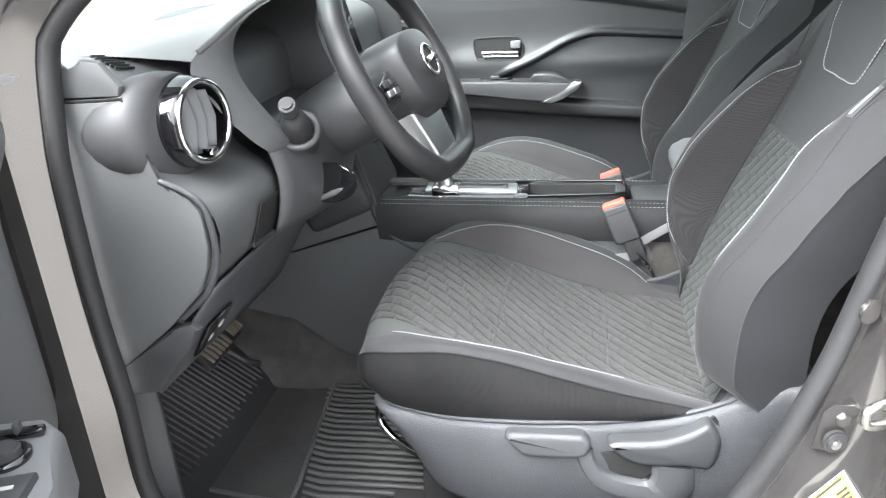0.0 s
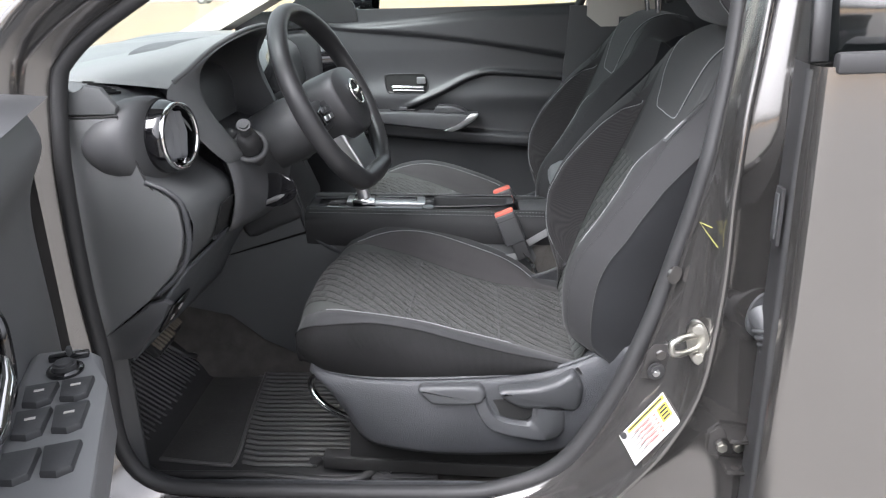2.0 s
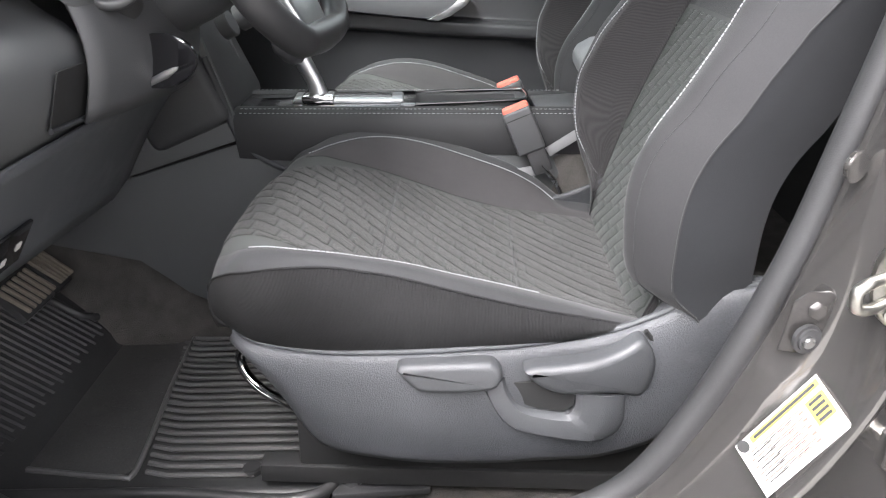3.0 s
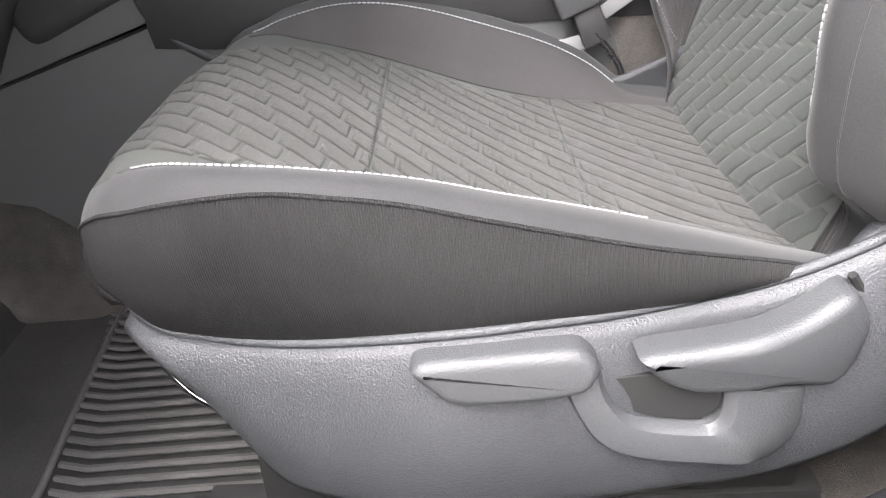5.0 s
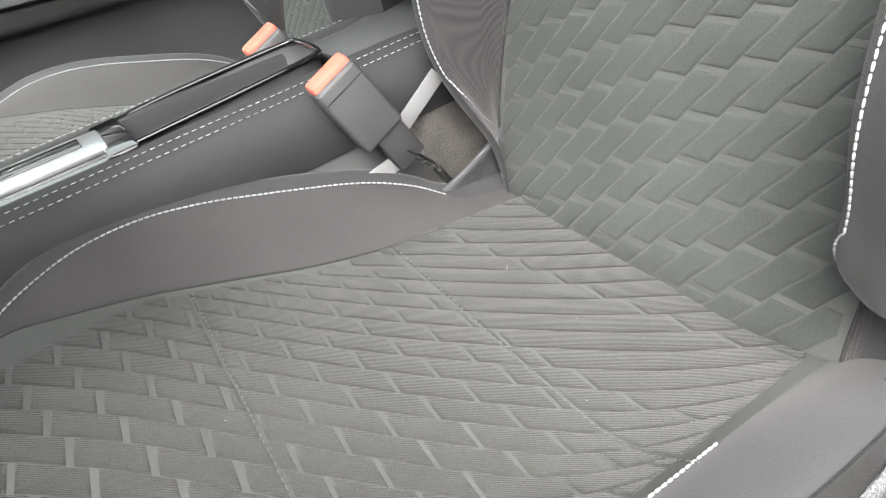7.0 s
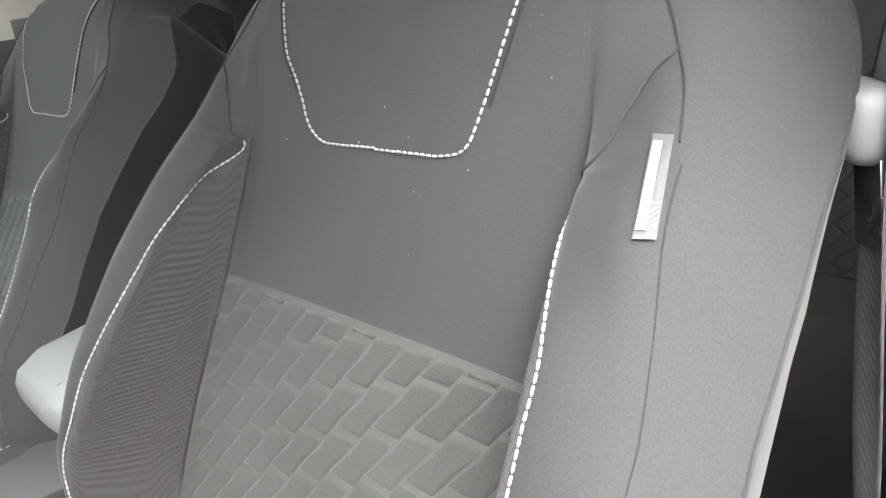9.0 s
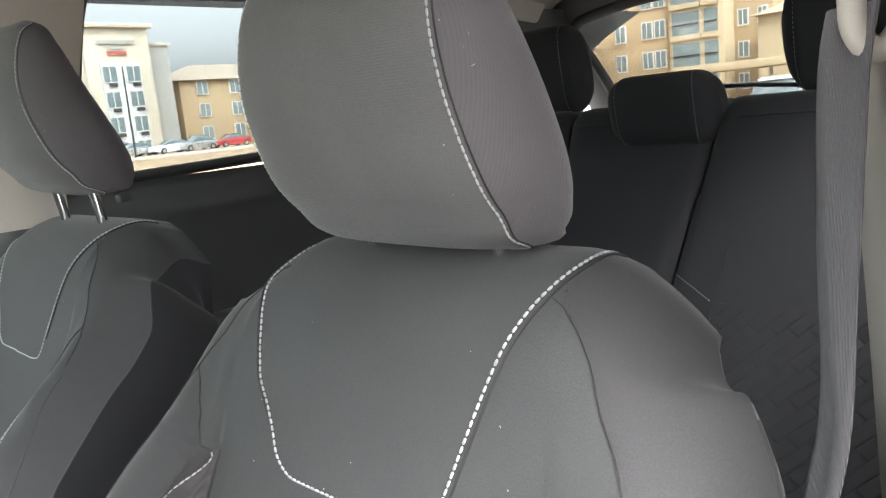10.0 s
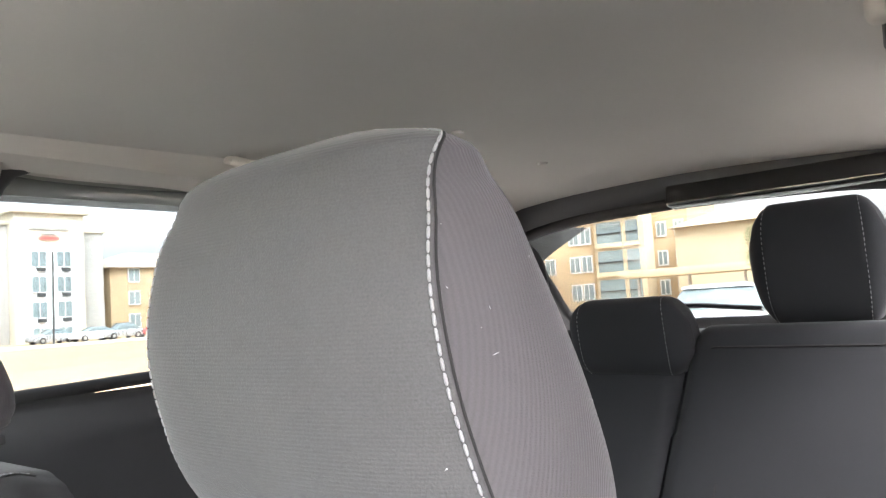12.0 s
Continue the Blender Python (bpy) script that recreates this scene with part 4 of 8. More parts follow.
    for dy in (-0.19, 0.19):
        rbox("seat_rail", (0.56, 0.034, 0.030), pose(0.22, YC + dy, 0.452, 0, 3, 0), M_INK, seat, bevel=0.004)
        rbox("rail_carrier", (0.48, 0.026, 0.13), pose(0.24, YC + dy, 0.53, 0, 3, 0), M_INK, seat, bevel=0.006)
    rbox("seat_pan", (0.46, 0.34, 0.06), pose(0.22, YC, 0.620, 0, 6, 0), M_PLASTIC, seat, bevel=0.02)
    tube("slide_bar", [(0.05, 0.352, 0.622), (-0.02, 0.357, 0.645), (-0.055, 0.362, 0.640), (-0.082, 0.368, 0.622), (-0.092, 0.372, 0.603), (-0.086, 0.368, 0.580), (-0.062, 0.352, 0.562), (-0.03, 0.335, 0.553), (0.01, 0.318, 0.548), (0.06, 0.300, 0.546)], 0.0075, M_CHROME, seat, "bare steel slide bar", n=40)


def build_lint(seat):
    """Specks of pale lint caught in the cloth."""
    rng = random.Random(7)
    bm = bmesh.new()

    def speck(p, size):
        d = Vector((rng.uniform(-1, 1), rng.uniform(-1, 1), rng.uniform(-1, 1))).normalized() * size
        w = d.orthogonal().normalized() * 0.00035
        n = d.cross(w).normalized() * 0.00035
        q = [bm.verts.new(p + a) for a in (-d, w, d, -w)]
        t = bm.verts.new(p + n)
        for k in range(4):
            bm.faces.new((q[k], q[(k + 1) % 4], t))
    for _ in range(15):
        speck(headrest(rng.uniform(1.33, 1.50), -radians(rng.uniform(30, 125))), rng.uniform(0.0006, 0.0018))
    for _ in range(16):
        speck(back(rng.uniform(0.55, 0.86), rng.uniform(-0.55, 0.55)), rng.uniform(0.0006, 0.0016))
    for _ in range(10):
        speck(cushion(rng.uniform(0.35, 0.85), rng.uniform(-0.6, 0.9)) + Vector((0, 0, 0.003)), rng.uniform(0.0008, 0.002))
    tagged(part("lint", bm, M_STITCH, seat, "pale specks of lint"), kind="stuff")


seat = build_seat()
build_headrest_on(seat)
build_lint(seat)
build_seat_base(seat)
passenger = copy_thing(seat, Matrix.Translation((0.2, YC + SPREAD, 0.44)))
passenger.name = "passenger_seat"
for o in list(passenger.children):
    if o.name.startswith("headrest") or o.name.startswith("release"):
        o.location.z += 0.0 if "post" in o.name else 0.036
    if o.name.startswith("airbag_tag") or o.name.startswith("tag_face"):
        bpy.data.objects.remove(o)
tagged(passenger, "black cloth front passenger seat with pale stitching", "car seat", "front seats")

# ---------------------------------------------------------------- car body (the setting)
def structure(ob, label, category):
    return tagged(ob, label, category, kind="structure")


# opening of the driver's door: (x, z) round the rubber seal
LOOP = spline([(-0.20, 0.548), (0.20, 0.548), (0.304, 0.561), (0.402, 0.610), (0.475, 0.724), (0.532, 0.862), (0.568, 0.990), (0.600, 1.117), (0.627, 1.268), (0.638, 1.384), (0.640, 1.48), (0.615, 1.555), (0.54, 1.597),
               (0.38, 1.615), (0.20, 1.600), (0.05, 1.555), (-0.06, 1.495), (-0.173, 1.420), (-0.284, 1.352), (-0.335, 1.312), (-0.361, 1.270), (-0.373, 1.109), (-0.375, 0.943), (-0.368, 0.800), (-0.366, 0.634), (-0.316, 0.562), (-0.20, 0.548)], 161)[:-1]
NL = len(LOOP)
LOOP_N = []
for i in range(NL):
    d = LOOP[(i + 1) % NL] - LOOP[i - 1]
    d = d / np.linalg.norm(d)
    LOOP_N.append((d[1], -d[0]))


def lean(z):
    return 0.10 + max(0.0, z - 1.15) * 0.13


def around(i, out, yin):
    """A point of the door frame: out from the seal line in its plane, yin towards the street."""
    x, z = LOOP[i % NL]
    nx, nz = LOOP_N[i % NL]
    if out > 0.012 and x > 0.3 and yin > 0:
        out *= 1 + 0.9 * min(max((0.88 - z) / 0.18, 0), 1) - 0.75 * min(max((z - 0.95) / 0.40, 0), 1)
    return Vector((x + nx * out, lean(z) - yin, z + nz * out))


seal = part("door_seal", grid_bm(lambda i, k: around(i, 0.004 + 0.012 * math.cos(k * math.tau / 10), 0.006 + 0.015 * math.sin(k * math.tau / 10)), range(NL), range(10), True, True), M_RUBBER)
structure(seal, "black rubber door seal round the driver's door opening", "door seal")
JAMB = [(0.006, 0.000), (0.014, 0.022), (0.030, 0.036), (0.040, 0.052), (0.048, 0.070), (0.060, 0.082), (0.074, 0.092), (0.080, 0.086), (0.084, 0.060)]
I0 = next(i for i in range(NL) if LOOP[i][0] > 0.26)
I1 = next(i for i in range(NL) if LOOP[i][1] > 1.52)
jamb = part("door_frame", grid_bm(lambda i, k: around(i, *JAMB[k]), range(I1, NL + I0 + 1), range(len(JAMB))), M_JAMB)
structure(jamb, "grey metallic painted door frame with dust and scuffs", "door frame")


def even(rows, n):
    """n points evenly spaced along a smooth line."""
    p = spline(rows, 400)
    d = np.concatenate([[0], np.cumsum(np.linalg.norm(np.diff(p, axis=0), axis=1))])
    return [Vector([float(np.interp(f * d[-1], d, p[:, c])) for c in range(3)]) for f in lin(0, 1, n)]


# middle pillar: a flat strip beside the seal, a slanting face up to a bright flange, then a deep recess before the rear door
NB = I1 - I0 + 1
fold = even([tuple(around(I0, 0.030, 0.036)), (0.37, 0.064, 0.562), (0.436, 0.062, 0.605), (0.499, 0.057, 0.695), (0.523, 0.055, 0.745), (0.560, 0.055, 0.788), (0.576, 0.055, 0.845), (0.581, 0.055, 0.920), (0.586, 0.055, 0.977),
             (0.593, 0.057, 1.030), (0.608, 0.064, 1.120), (0.622, 0.075, 1.220), (0.637, 0.088, 1.320), (0.650, 0.103, 1.42), tuple(around(I1, 0.014, 0.030))], NB)
flange = even([tuple(around(I0, 0.074, 0.092)), (0.38, 0.006, 0.520), (0.470, 0.005, 0.588), (0.525, 0.005, 0.649), (0.557, 0.005, 0.694), (0.591, 0.005, 0.763), (0.608, 0.005, 0.824), (0.616, 0.005, 0.897), (0.621, 0.005, 0.967),
               (0.622, 0.005, 1.033), (0.621, 0.005, 1.100), (0.624, 0.007, 1.157), (0.630, 0.014, 1.226), (0.639, 0.022, 1.290), (0.648, 0.032, 1.36), (0.658, 0.045, 1.45), tuple(around(I1, 0.060, 0.060))], NB)


def pillar_face(i, k):
    s, f, e = fold[i], flange[i], around(I0 + i, 0.006, 0.0)
    d = (f - s).normalized()
    return (e, e.lerp(s, 0.25) + Vector((0, -0.004, 0)), e.lerp(s, 0.9) + Vector((0, -0.003, 0)), s, s.lerp(f, 0.15) + Vector((0, 0.004, 0)), s.lerp(f, 0.5) + Vector((0.001, 0.006, 0)), s.lerp(f, 0.82) + Vector((0.001, 0.004, 0)),
            f - d * 0.006, f, f + Vector((0.004, -0.001, 0)), f + Vector((0.010, 0.002, 0)), f + Vector((0.013, 0.012, 0)), f + Vector((0.016, 0.030, 0)))[k]


pillar = part("middle_pillar", grid_bm(pillar_face, range(NB), range(13)), M_JAMB)
structure(pillar, "grey metallic painted middle pillar with a raised flange and dust", "pillar")


def pillar_recess(i, f):
    a = flange[i] + Vector((0.016, 0.030, 0))
    deep = 0.035 * min(1.0, max(0.0, (1.20 - a.z) / 0.12))
    return a.lerp(Vector((max(0.78, a.x + 0.1), a.y - 0.012, a.z - 0.05 * max(0.0, 0.75 - a.z))), f) + Vector((0, (deep - 0.012) * math.sin(f * math.pi) ** 0.6, 0))


recess = part("pillar_recess", grid_bm(pillar_recess, range(6, NB), lin(0, 1, 9)), M_JAMB)
structure(recess, "painted recess between middle pillar and rear door", "body panel")
# inner trim of the opening: pillar covers and sill plate
INNER = [(0.008, -0.004), (0.014, -0.012), (0.050, -0.018), (0.090, -0.036), (0.150, -0.070), (0.205, -0.096), (0.240, -0.090)]
b_trim = part("b_pillar_trim", grid_bm(lambda i, k: around(i, INNER[k][0], INNER[k][1] * (1 - 0.15 * min(1, max(0, (LOOP[i][1] - 1.50) / 0.06)))), range(44, 72), range(len(INNER))), M_CREAM)
structure(b_trim, "pale beige plastic upper pillar cover", "pillar trim")
b_low = part("b_pillar_lower_trim", grid_bm(lambda i, k: around(i, INNER[k][0], INNER[k][1]), range(24, 45), range(len(INNER))), M_PLASTIC)
structure(b_low, "black plastic lower pillar cover", "pillar trim")
a_trim = part("a_pillar_trim", grid_bm(lambda i, k: around(i, (0.010, 0.014, 0.022, 0.04, 0.07)[k], (0.0, -0.02, -0.05, -0.075, -0.08)[k]), range(88, 122), range(5)), M_CREAM)
structure(a_trim, "pale beige windscreen pillar cover", "pillar trim")
rail_trim = part("roof_rail_trim", grid_bm(lambda i, k: around(i, (0.008, 0.012, 0.03, 0.09)[k], (0.0, -0.010, -0.03, -0.06)[k]), range(70, 90), range(4)), M_ROOF)
structure(rail_trim, "headliner edge over the driver's door", "pillar trim")


def sill_at(x, k):
    prof = [(0.105, 0.540), (0.122, 0.543), (0.150, 0.524), (0.185, 0.498), (0.205, 0.478), (0.214, 0.455), (0.218, 0.400)]
    y, z = prof[k]
    rise = 0.10 * max(0.0, (x - 0.30) / 0.25) ** 2 + 0.05 * max(0.0, (-0.30 - x) / 0.1) ** 2
    return Vector((x, y, z + (rise if k < 5 else 0)))


sill = sheet("sill_plate", sill_at, lin(-0.42, 0.62, 40), range(7), M_VALANCE)
structure(sill, "grey plastic sill plate with scuffs", "sill")
for k in range(3):
    tube("sill_ridge", [(x, 0.150 + 0.014 * k, 0.5242 - 0.0104 * k) for x in lin(-0.20, 0.26, 6)], 0.0014, M_VALANCE, sill, seg=6)

# floor, tunnel, firewall
def floor_at(x, y):
    z = 0.405
    if x < -0.42:
        z += (-0.42 - x) * 0.78
    z += 0.03 * max(0.0, (y - 0.70) / 0.08) if y < 0.78 else 0.03
    return Vector((x, y, z))


floor = sheet("floor", floor_at, lin(-0.80, 2.2, 61), lin(0.21, 1.45, 40), M_CARPET)
structure(floor, "black carpeted car floor with dirt", "floor")
hump = spline([(0.60, 0.40), (0.68, 0.42), (0.735, 0.46), (0.765, 0.56), (0.768, 0.72), (0.775, 0.80), (0.84, 0.812), (0.895, 0.80), (0.905, 0.72), (0.91, 0.56), (0.945, 0.46), (1.0, 0.42), (1.08, 0.40)], 40)
tunnel = sheet("tunnel_carpet", lambda x, k: Vector((x, hump[k][0] - (0.02 if x < -0.3 and k < 20 else 0), hump[k][1])), lin(-0.75, 0.60, 30), range(40), M_CARPET)
structure(tunnel, "carpeted centre tunnel", "floor")
wall = sheet("firewall", lambda y, z: Vector((-0.80 + 0.05 * (z - 0.4), y, z)), lin(0.05, 1.65, 12), lin(0.06, 1.24, 10), M_CARPET, thick=0.02)
structure(wall, "dark carpeted front bulkhead", "wall")
kick = sheet("kick_panel", lambda x, z: Vector((x, 0.15 + 0.06 * max(0, (x + 0.38) * 2), z)), lin(-0.80, -0.36, 8), lin(0.40, 0.85, 8), M_PLASTIC, thick=0.01)
structure(kick, "black plastic kick panel beside the pedals", "trim")

# roof
def roof_at(x, y):
    c = (y - 0.84) / 0.60
    side = max(0.0, abs(c) - 0.80)
    z = 1.765 - 0.030 * c * c - 0.9 * side ** 2 - 0.05 * max(0, (0.4 - x)) ** 2 - 0.055 * max(0, x - 1.3) ** 2
    if x < 0.25:
        z -= 0.12 * (0.25 - x)
    return Vector((x, y, z))


ceiling = sheet("ceiling", roof_at, lin(0.05, 2.28, 50), lin(0.20, 1.48, 44), M_ROOF, thick=0.006)
structure(ceiling, "light grey woven car headliner", "ceiling")
skin = sheet("roof_skin", lambda x, y: roof_at(x, y) + Vector((0, 0, 0.035)), lin(0.0, 2.42, 30), lin(0.16, 1.52, 24), M_PAINT, thick=0.004)
structure(skin, "grey metallic roof skin", "roof")

# windscreen: a raked pane over the dash
screen = sheet("windscreen", lambda u, v: Vector((-0.86 + 0.93 * u + 0.10 * (v * v) * (1 - u), 0.84 + (0.66 - 0.07 * u) * v, 1.215 + 0.50 * u - 0.012 * v * v)), lin(0, 1, 8), lin(-1, 1, 17), M_GLASS, thick=0.004)
screen.visible_shadow = False
structure(screen, "raked clear windscreen", "window")
cowl = sheet("bonnet", lambda x, y: Vector((x, y, 1.18 - 0.10 * ((-0.9 - x)) ** 1.5 - 0.10 * ((y - 0.84) / 0.8) ** 4)), lin(-1.9, -0.9, 12), lin(0.04, 1.64, 14), M_PAINT, thick=0.006)
structure(cowl, "grey metallic bonnet seen through the windscreen", "body panel")

# far side: pillars, roof rail
def bar(name, rings, material, label, category):
    ob = loft(name, [[Vector(p) for p in r] for r in rings], material)
    return structure(ob, label, category)


def rect_ring(c, hx, hy, tilt=0.0):
    x, y, z = c
    return [(x - hx, y - hy, z), (x - hx * 0.6, y - hy * 1.25, z), (x + hx * 0.6, y - hy * 1.25, z), (x + hx, y - hy, z), (x + hx, y + hy, z), (x - hx, y + hy, z)]


bar("far_b_pillar_base", [rect_ring((0.70, 1.580, 0.48), 0.17, 0.03), rect_ring((0.70, 1.580, 0.90), 0.17, 0.03), rect_ring((0.715, 1.580, 1.31), 0.15, 0.03)], M_PLASTIC, "black plastic lower pillar cover of the far side", "pillar trim")
bar("far_b_pillar", [rect_ring((0.735, 1.585, 1.22), 0.12, 0.03), rect_ring((0.735, 1.560, 1.34), 0.115, 0.03), rect_ring((0.78, 1.50, 1.52), 0.105, 0.03), rect_ring((0.80, 1.44, 1.73), 0.11, 0.04)], M_CREAM, "pale beige pillar cover of the far side", "pillar trim")
bar("far_a_pillar", [[(-0.78 + 1.02 * u + a, 1.53 - 0.13 * u + b, 1.20 + 0.50 * u + c) for a, b, c in ((-0.03, -0.035, 0.01), (0.02, -0.04, -0.03), (0.05, 0.02, -0.03), (-0.02, 0.03, 0.02))] for u in lin(0, 1, 8)], M_CREAM, "pale beige windscreen pillar of the far side", "pillar trim")
bar("far_roof_rail", [[(0.10 + 2.0 * u, 1.40 + b, 1.705 + 0.028 * math.sin(u * 3.1) - 0.07 * u * u + c) for b, c in ((-0.05, 0.03), (-0.02, -0.010), (0.03, -0.025), (0.06, 0.02), (0.02, 0.05))] for u in lin(0, 1, 16)], M_ROOF, "headliner rail over the far doors", "pillar trim")
bar("far_c_pillar", [[(1.62 + a + 0.55 * u, 1.56 - 0.16 * u + b, 1.30 + 0.36 * u) for a, b in ((-0.10, -0.02), (0.22 + 0.2 * u, -0.06), (0.42, -0.03), (0.42, 0.04), (0.0, 0.04))] for u in lin(0, 1, 6)], M_PLASTIC, "dark rear quarter pillar cover of the far side", "pillar trim")
bar("near_c_pillar", [[(1.62 + a + 0.55 * u, 0.12 + 0.16 * u + b, 1.25 + 0.41 * u) for a, b in ((0.0, 0.03), (0.22 + 0.2 * u, 0.06), (0.42, 0.03), (0.42, -0.04), (0.0, -0.04))] for u in lin(0, 1, 6)], M_PLASTIC, "dark rear quarter pillar cover of the near side", "pillar trim")

# ---------------------------------------------------------------- far door
DY = 1.555
far_door = thing("far_door", (0.2, 1.6, 0.5), "black plastic and vinyl passenger door panel, closed", "car door")


BELT = curve1([(-0.55, 1.236), (-0.232, 1.264), (-0.041, 1.274), (0.241, 1.295), (0.591, 1.307), (0.66, 1.309)])
PAD = curve1([(-0.55, 1.258), (-0.232, 1.255), (-0.08, 1.243), (0.109, 1.225), (0.259, 1.204), (0.409, 1.179), (0.60, 1.142)])
SCULPT = curve1([(-0.06, 0.974), (0.0, 0.984), (0.054, 1.005), (0.142, 1.042), (0.239, 1.087), (0.296, 1.101), (0.36, 1.099), (0.429, 1.093), (0.60, 1.077)])
SHELF = curve1([(-0.55, 0.985), (-0.071, 0.946), (0.141, 0.919), (0.238, 0.908), (0.43, 0.890), (0.60, 0.876)])
POCKET = curve1([(-0.55, 0.94), (-0.056, 0.896), (0.139, 0.874), (0.431, 0.850), (0.60, 0.836)])


def step(a, w):
    return 1 / (1 + math.exp(-max(-40.0, min(40.0, a / w))))


def far_panel(u, z):
    x = -0.55 + (1.105 + 0.13 * max(0.0, z - 1.09)) * u
    y = DY + 0.014 - 0.016 * step(z - PAD(x), 0.0025) + 0.012 * step(z - BELT(x) + 0.012, 0.004)
    y -= 0.020 * math.exp(-((z - 1.02) / 0.05) ** 2)
    inset = step(x - 0.02, 0.02)
    y += inset * 0.024 * step(SCULPT(x) - z - 0.004, 0.0016) * (1 - 0.65 * step(0.97 - z, 0.02))
    y -= inset * 0.010 * math.exp(-((z - SCULPT(x) - 0.004) / 0.008) ** 2)
    y -= 0.026 * step(SHELF(x) - z, 0.0020)
    y += 0.060 * step(POCKET(x) - z, 0.0025)
    return Vector((x, y + 0.05 * max(0, z - 1.18), z))


sheet("panel", far_panel, lin(0, 1, 100), sorted(lin(0.48, 0.84, 20) + lin(0.845, 1.315, 150)), M_FARDOOR, far_door, thick=0.006)
tube("belt_trim", [(x, DY + 0.020, BELT(x) + 0.006) for x in lin(-0.55, 0.60, 20)], 0.008, M_RUBBER, far_door, seg=10)
top = curve1([(-0.5, 0.996), (-0.088, 0.989), (0.114, 0.981), (0.21, 0.976), (0.262, 0.972)])
low = curve1([(-0.5, 0.972), (-0.071, 0.947), (0.141, 0.921), (0.177, 0.919), (0.21, 0.931), (0.252, 0.957), (0.262, 0.966)])
loft("armrest", [[Vector((x, y, z)) for y, z in ((DY + 0.01, top(x)), (1.512, top(x)), (1.503, top(x) - 0.003), (1.500, top(x) - 0.009), (1.503, low(x) + 0.004), (1.510, low(x)), (DY + 0.01, low(x)))] for x in lin(-0.5, 0.262, 60)], M_FARDOOR, far_door, smooth=40)
plate("pull_cup", [(0.112, 0.978), (0.122, 0.996), (0.132, 1.003), (0.186, 1.000), (0.214, 0.990), (0.240, 0.968)], lambda a, b, c: (a, 1.548 - c, b), 0.040, M_FARDOOR, far_door, bevel=0.006, seg=3)
plate("silver_trim", [(0.148, 0.9205), (0.191, 0.937), (0.215, 0.953), (0.239, 0.975), (0.265, 0.977), (0.262, 0.966), (0.252, 0.954), (0.21, 0.928), (0.177, 0.917)], lambda a, b, c: (a, 1.502 - c, b), 0.008, M_SATIN, far_door, "satin silver grip trim", bevel=0.002)
switch_far = plate("window_switch", [(-0.034, 0.0), (-0.026, -0.012), (0.052, -0.012), (0.062, 0.0), (0.052, 0.012), (-0.026, 0.012)], lambda a, b, c: (a, 1.530 + b, 0.9855 + c), 0.005, M_GLOSSBLACK, far_door, "gloss black window switch", bevel=0.001)
rbox("switch_rocker", (0.026, 0.014, 0.008), pose(0.012, 1.530, 0.993, 0, 4, 0), M_LEVER, switch_far, bevel=0.003)
cup = pillow("handle_recess", [(-0.050, 1.092), (-0.036, 1.104), (0.070, 1.104), (0.088, 1.094), (0.096, 1.070), (0.090, 1.046), (0.072, 1.038), (-0.026, 1.040), (-0.044, 1.054)], lambda a, b, c: (a, DY + 0.002 - c, b), 0.006, M_GAP, far_door, "dark recessed handle cup", r=0.003)
ring_pts = [(-0.050, 1.092), (-0.036, 1.104), (0.070, 1.104), (0.088, 1.094), (0.096, 1.070), (0.090, 1.046), (0.072, 1.038), (-0.026, 1.040), (-0.044, 1.054)]
tube("cup_edge", [(a, DY - 0.005, b) for a, b in spline(ring_pts + ring_pts[:1], 50)[:-1]], 0.0022, M_RUBBER, far_door, closed=True, seg=8)
rbox("door_handle", (0.112, 0.012, 0.013), pose(0.028, DY - 0.014, 1.061, 0, 1, 0), M_CHROME, far_door, "chrome inner handle", bevel=0.005, seg=3)
rbox("handle_lip", (0.108, 0.008, 0.008), pose(0.030, DY - 0.011, 1.050, 0, 1, 0), M_CHROME, far_door, bevel=0.003)
rbox("lock_tab", (0.030, 0.010, 0.022), pose(0.074, DY - 0.010, 1.083, 0, 0, 0), M_GREYTRIM, far_door, bevel=0.004)
pane = sheet("pane", lambda x, v: Vector((x, DY + 0.03 - 0.13 * v, BELT(x) + 0.37 * v)), lin(-0.50, 0.60, 8), lin(0, 1, 6), M_GLASS, far_door, thick=0.004)
pane.visible_shadow = False
tube("window_frame", [(0.588, DY + 0.018, 1.300), (0.606, DY + 0.004, 1.345), (0.640, DY - 0.050, 1.50), (0.672, DY - 0.105, 1.655)], 0.014, M_RUBBER, far_door, "black window frame", n=20)
mirror = thing("door_mirror", (-0.12, 1.78, 1.28), "grey door mirror outside the passenger window", "wing mirror")
bm = bmesh.new()
bmesh.ops.create_uvsphere(bm, u_segments=24, v_segments=14, radius=1)
bmesh.ops.scale(bm, vec=(0.075, 0.115, 0.085), verts=bm.verts)
bmesh.ops.bisect_plane(bm, geom=bm.verts[:] + bm.edges[:] + bm.faces[:], plane_co=(0.03, 0, 0), plane_no=(1, 0, 0), clear_outer=True)
bmesh.ops.transform(bm, matrix=pose(-0.15, 1.82, 1.335, 0, 0, 10), verts=bm.verts)
part("shell", bm, M_GLOSSBLACK, mirror)
plate("mirror_glass", [(0.092 * math.cos(a) * (1 if math.cos(a) > 0 else 1), 0.068 * math.sin(a)) for a in lin(0, math.tau, 29)[:-1]], lambda a, b, c: tuple(Vector((-0.118, 1.825, 1.335)) + Matrix.Rotation(radians(24), 3, "Z") @ Vector((c, a, b))), 0.003, M_MIRROR, mirror, "mirror glass", bevel=0)
rbox("mirror_foot", (0.06, 0.16, 0.035), pose(-0.18, 1.68, 1.285), M_GLOSSBLACK, mirror, bevel=0.012)
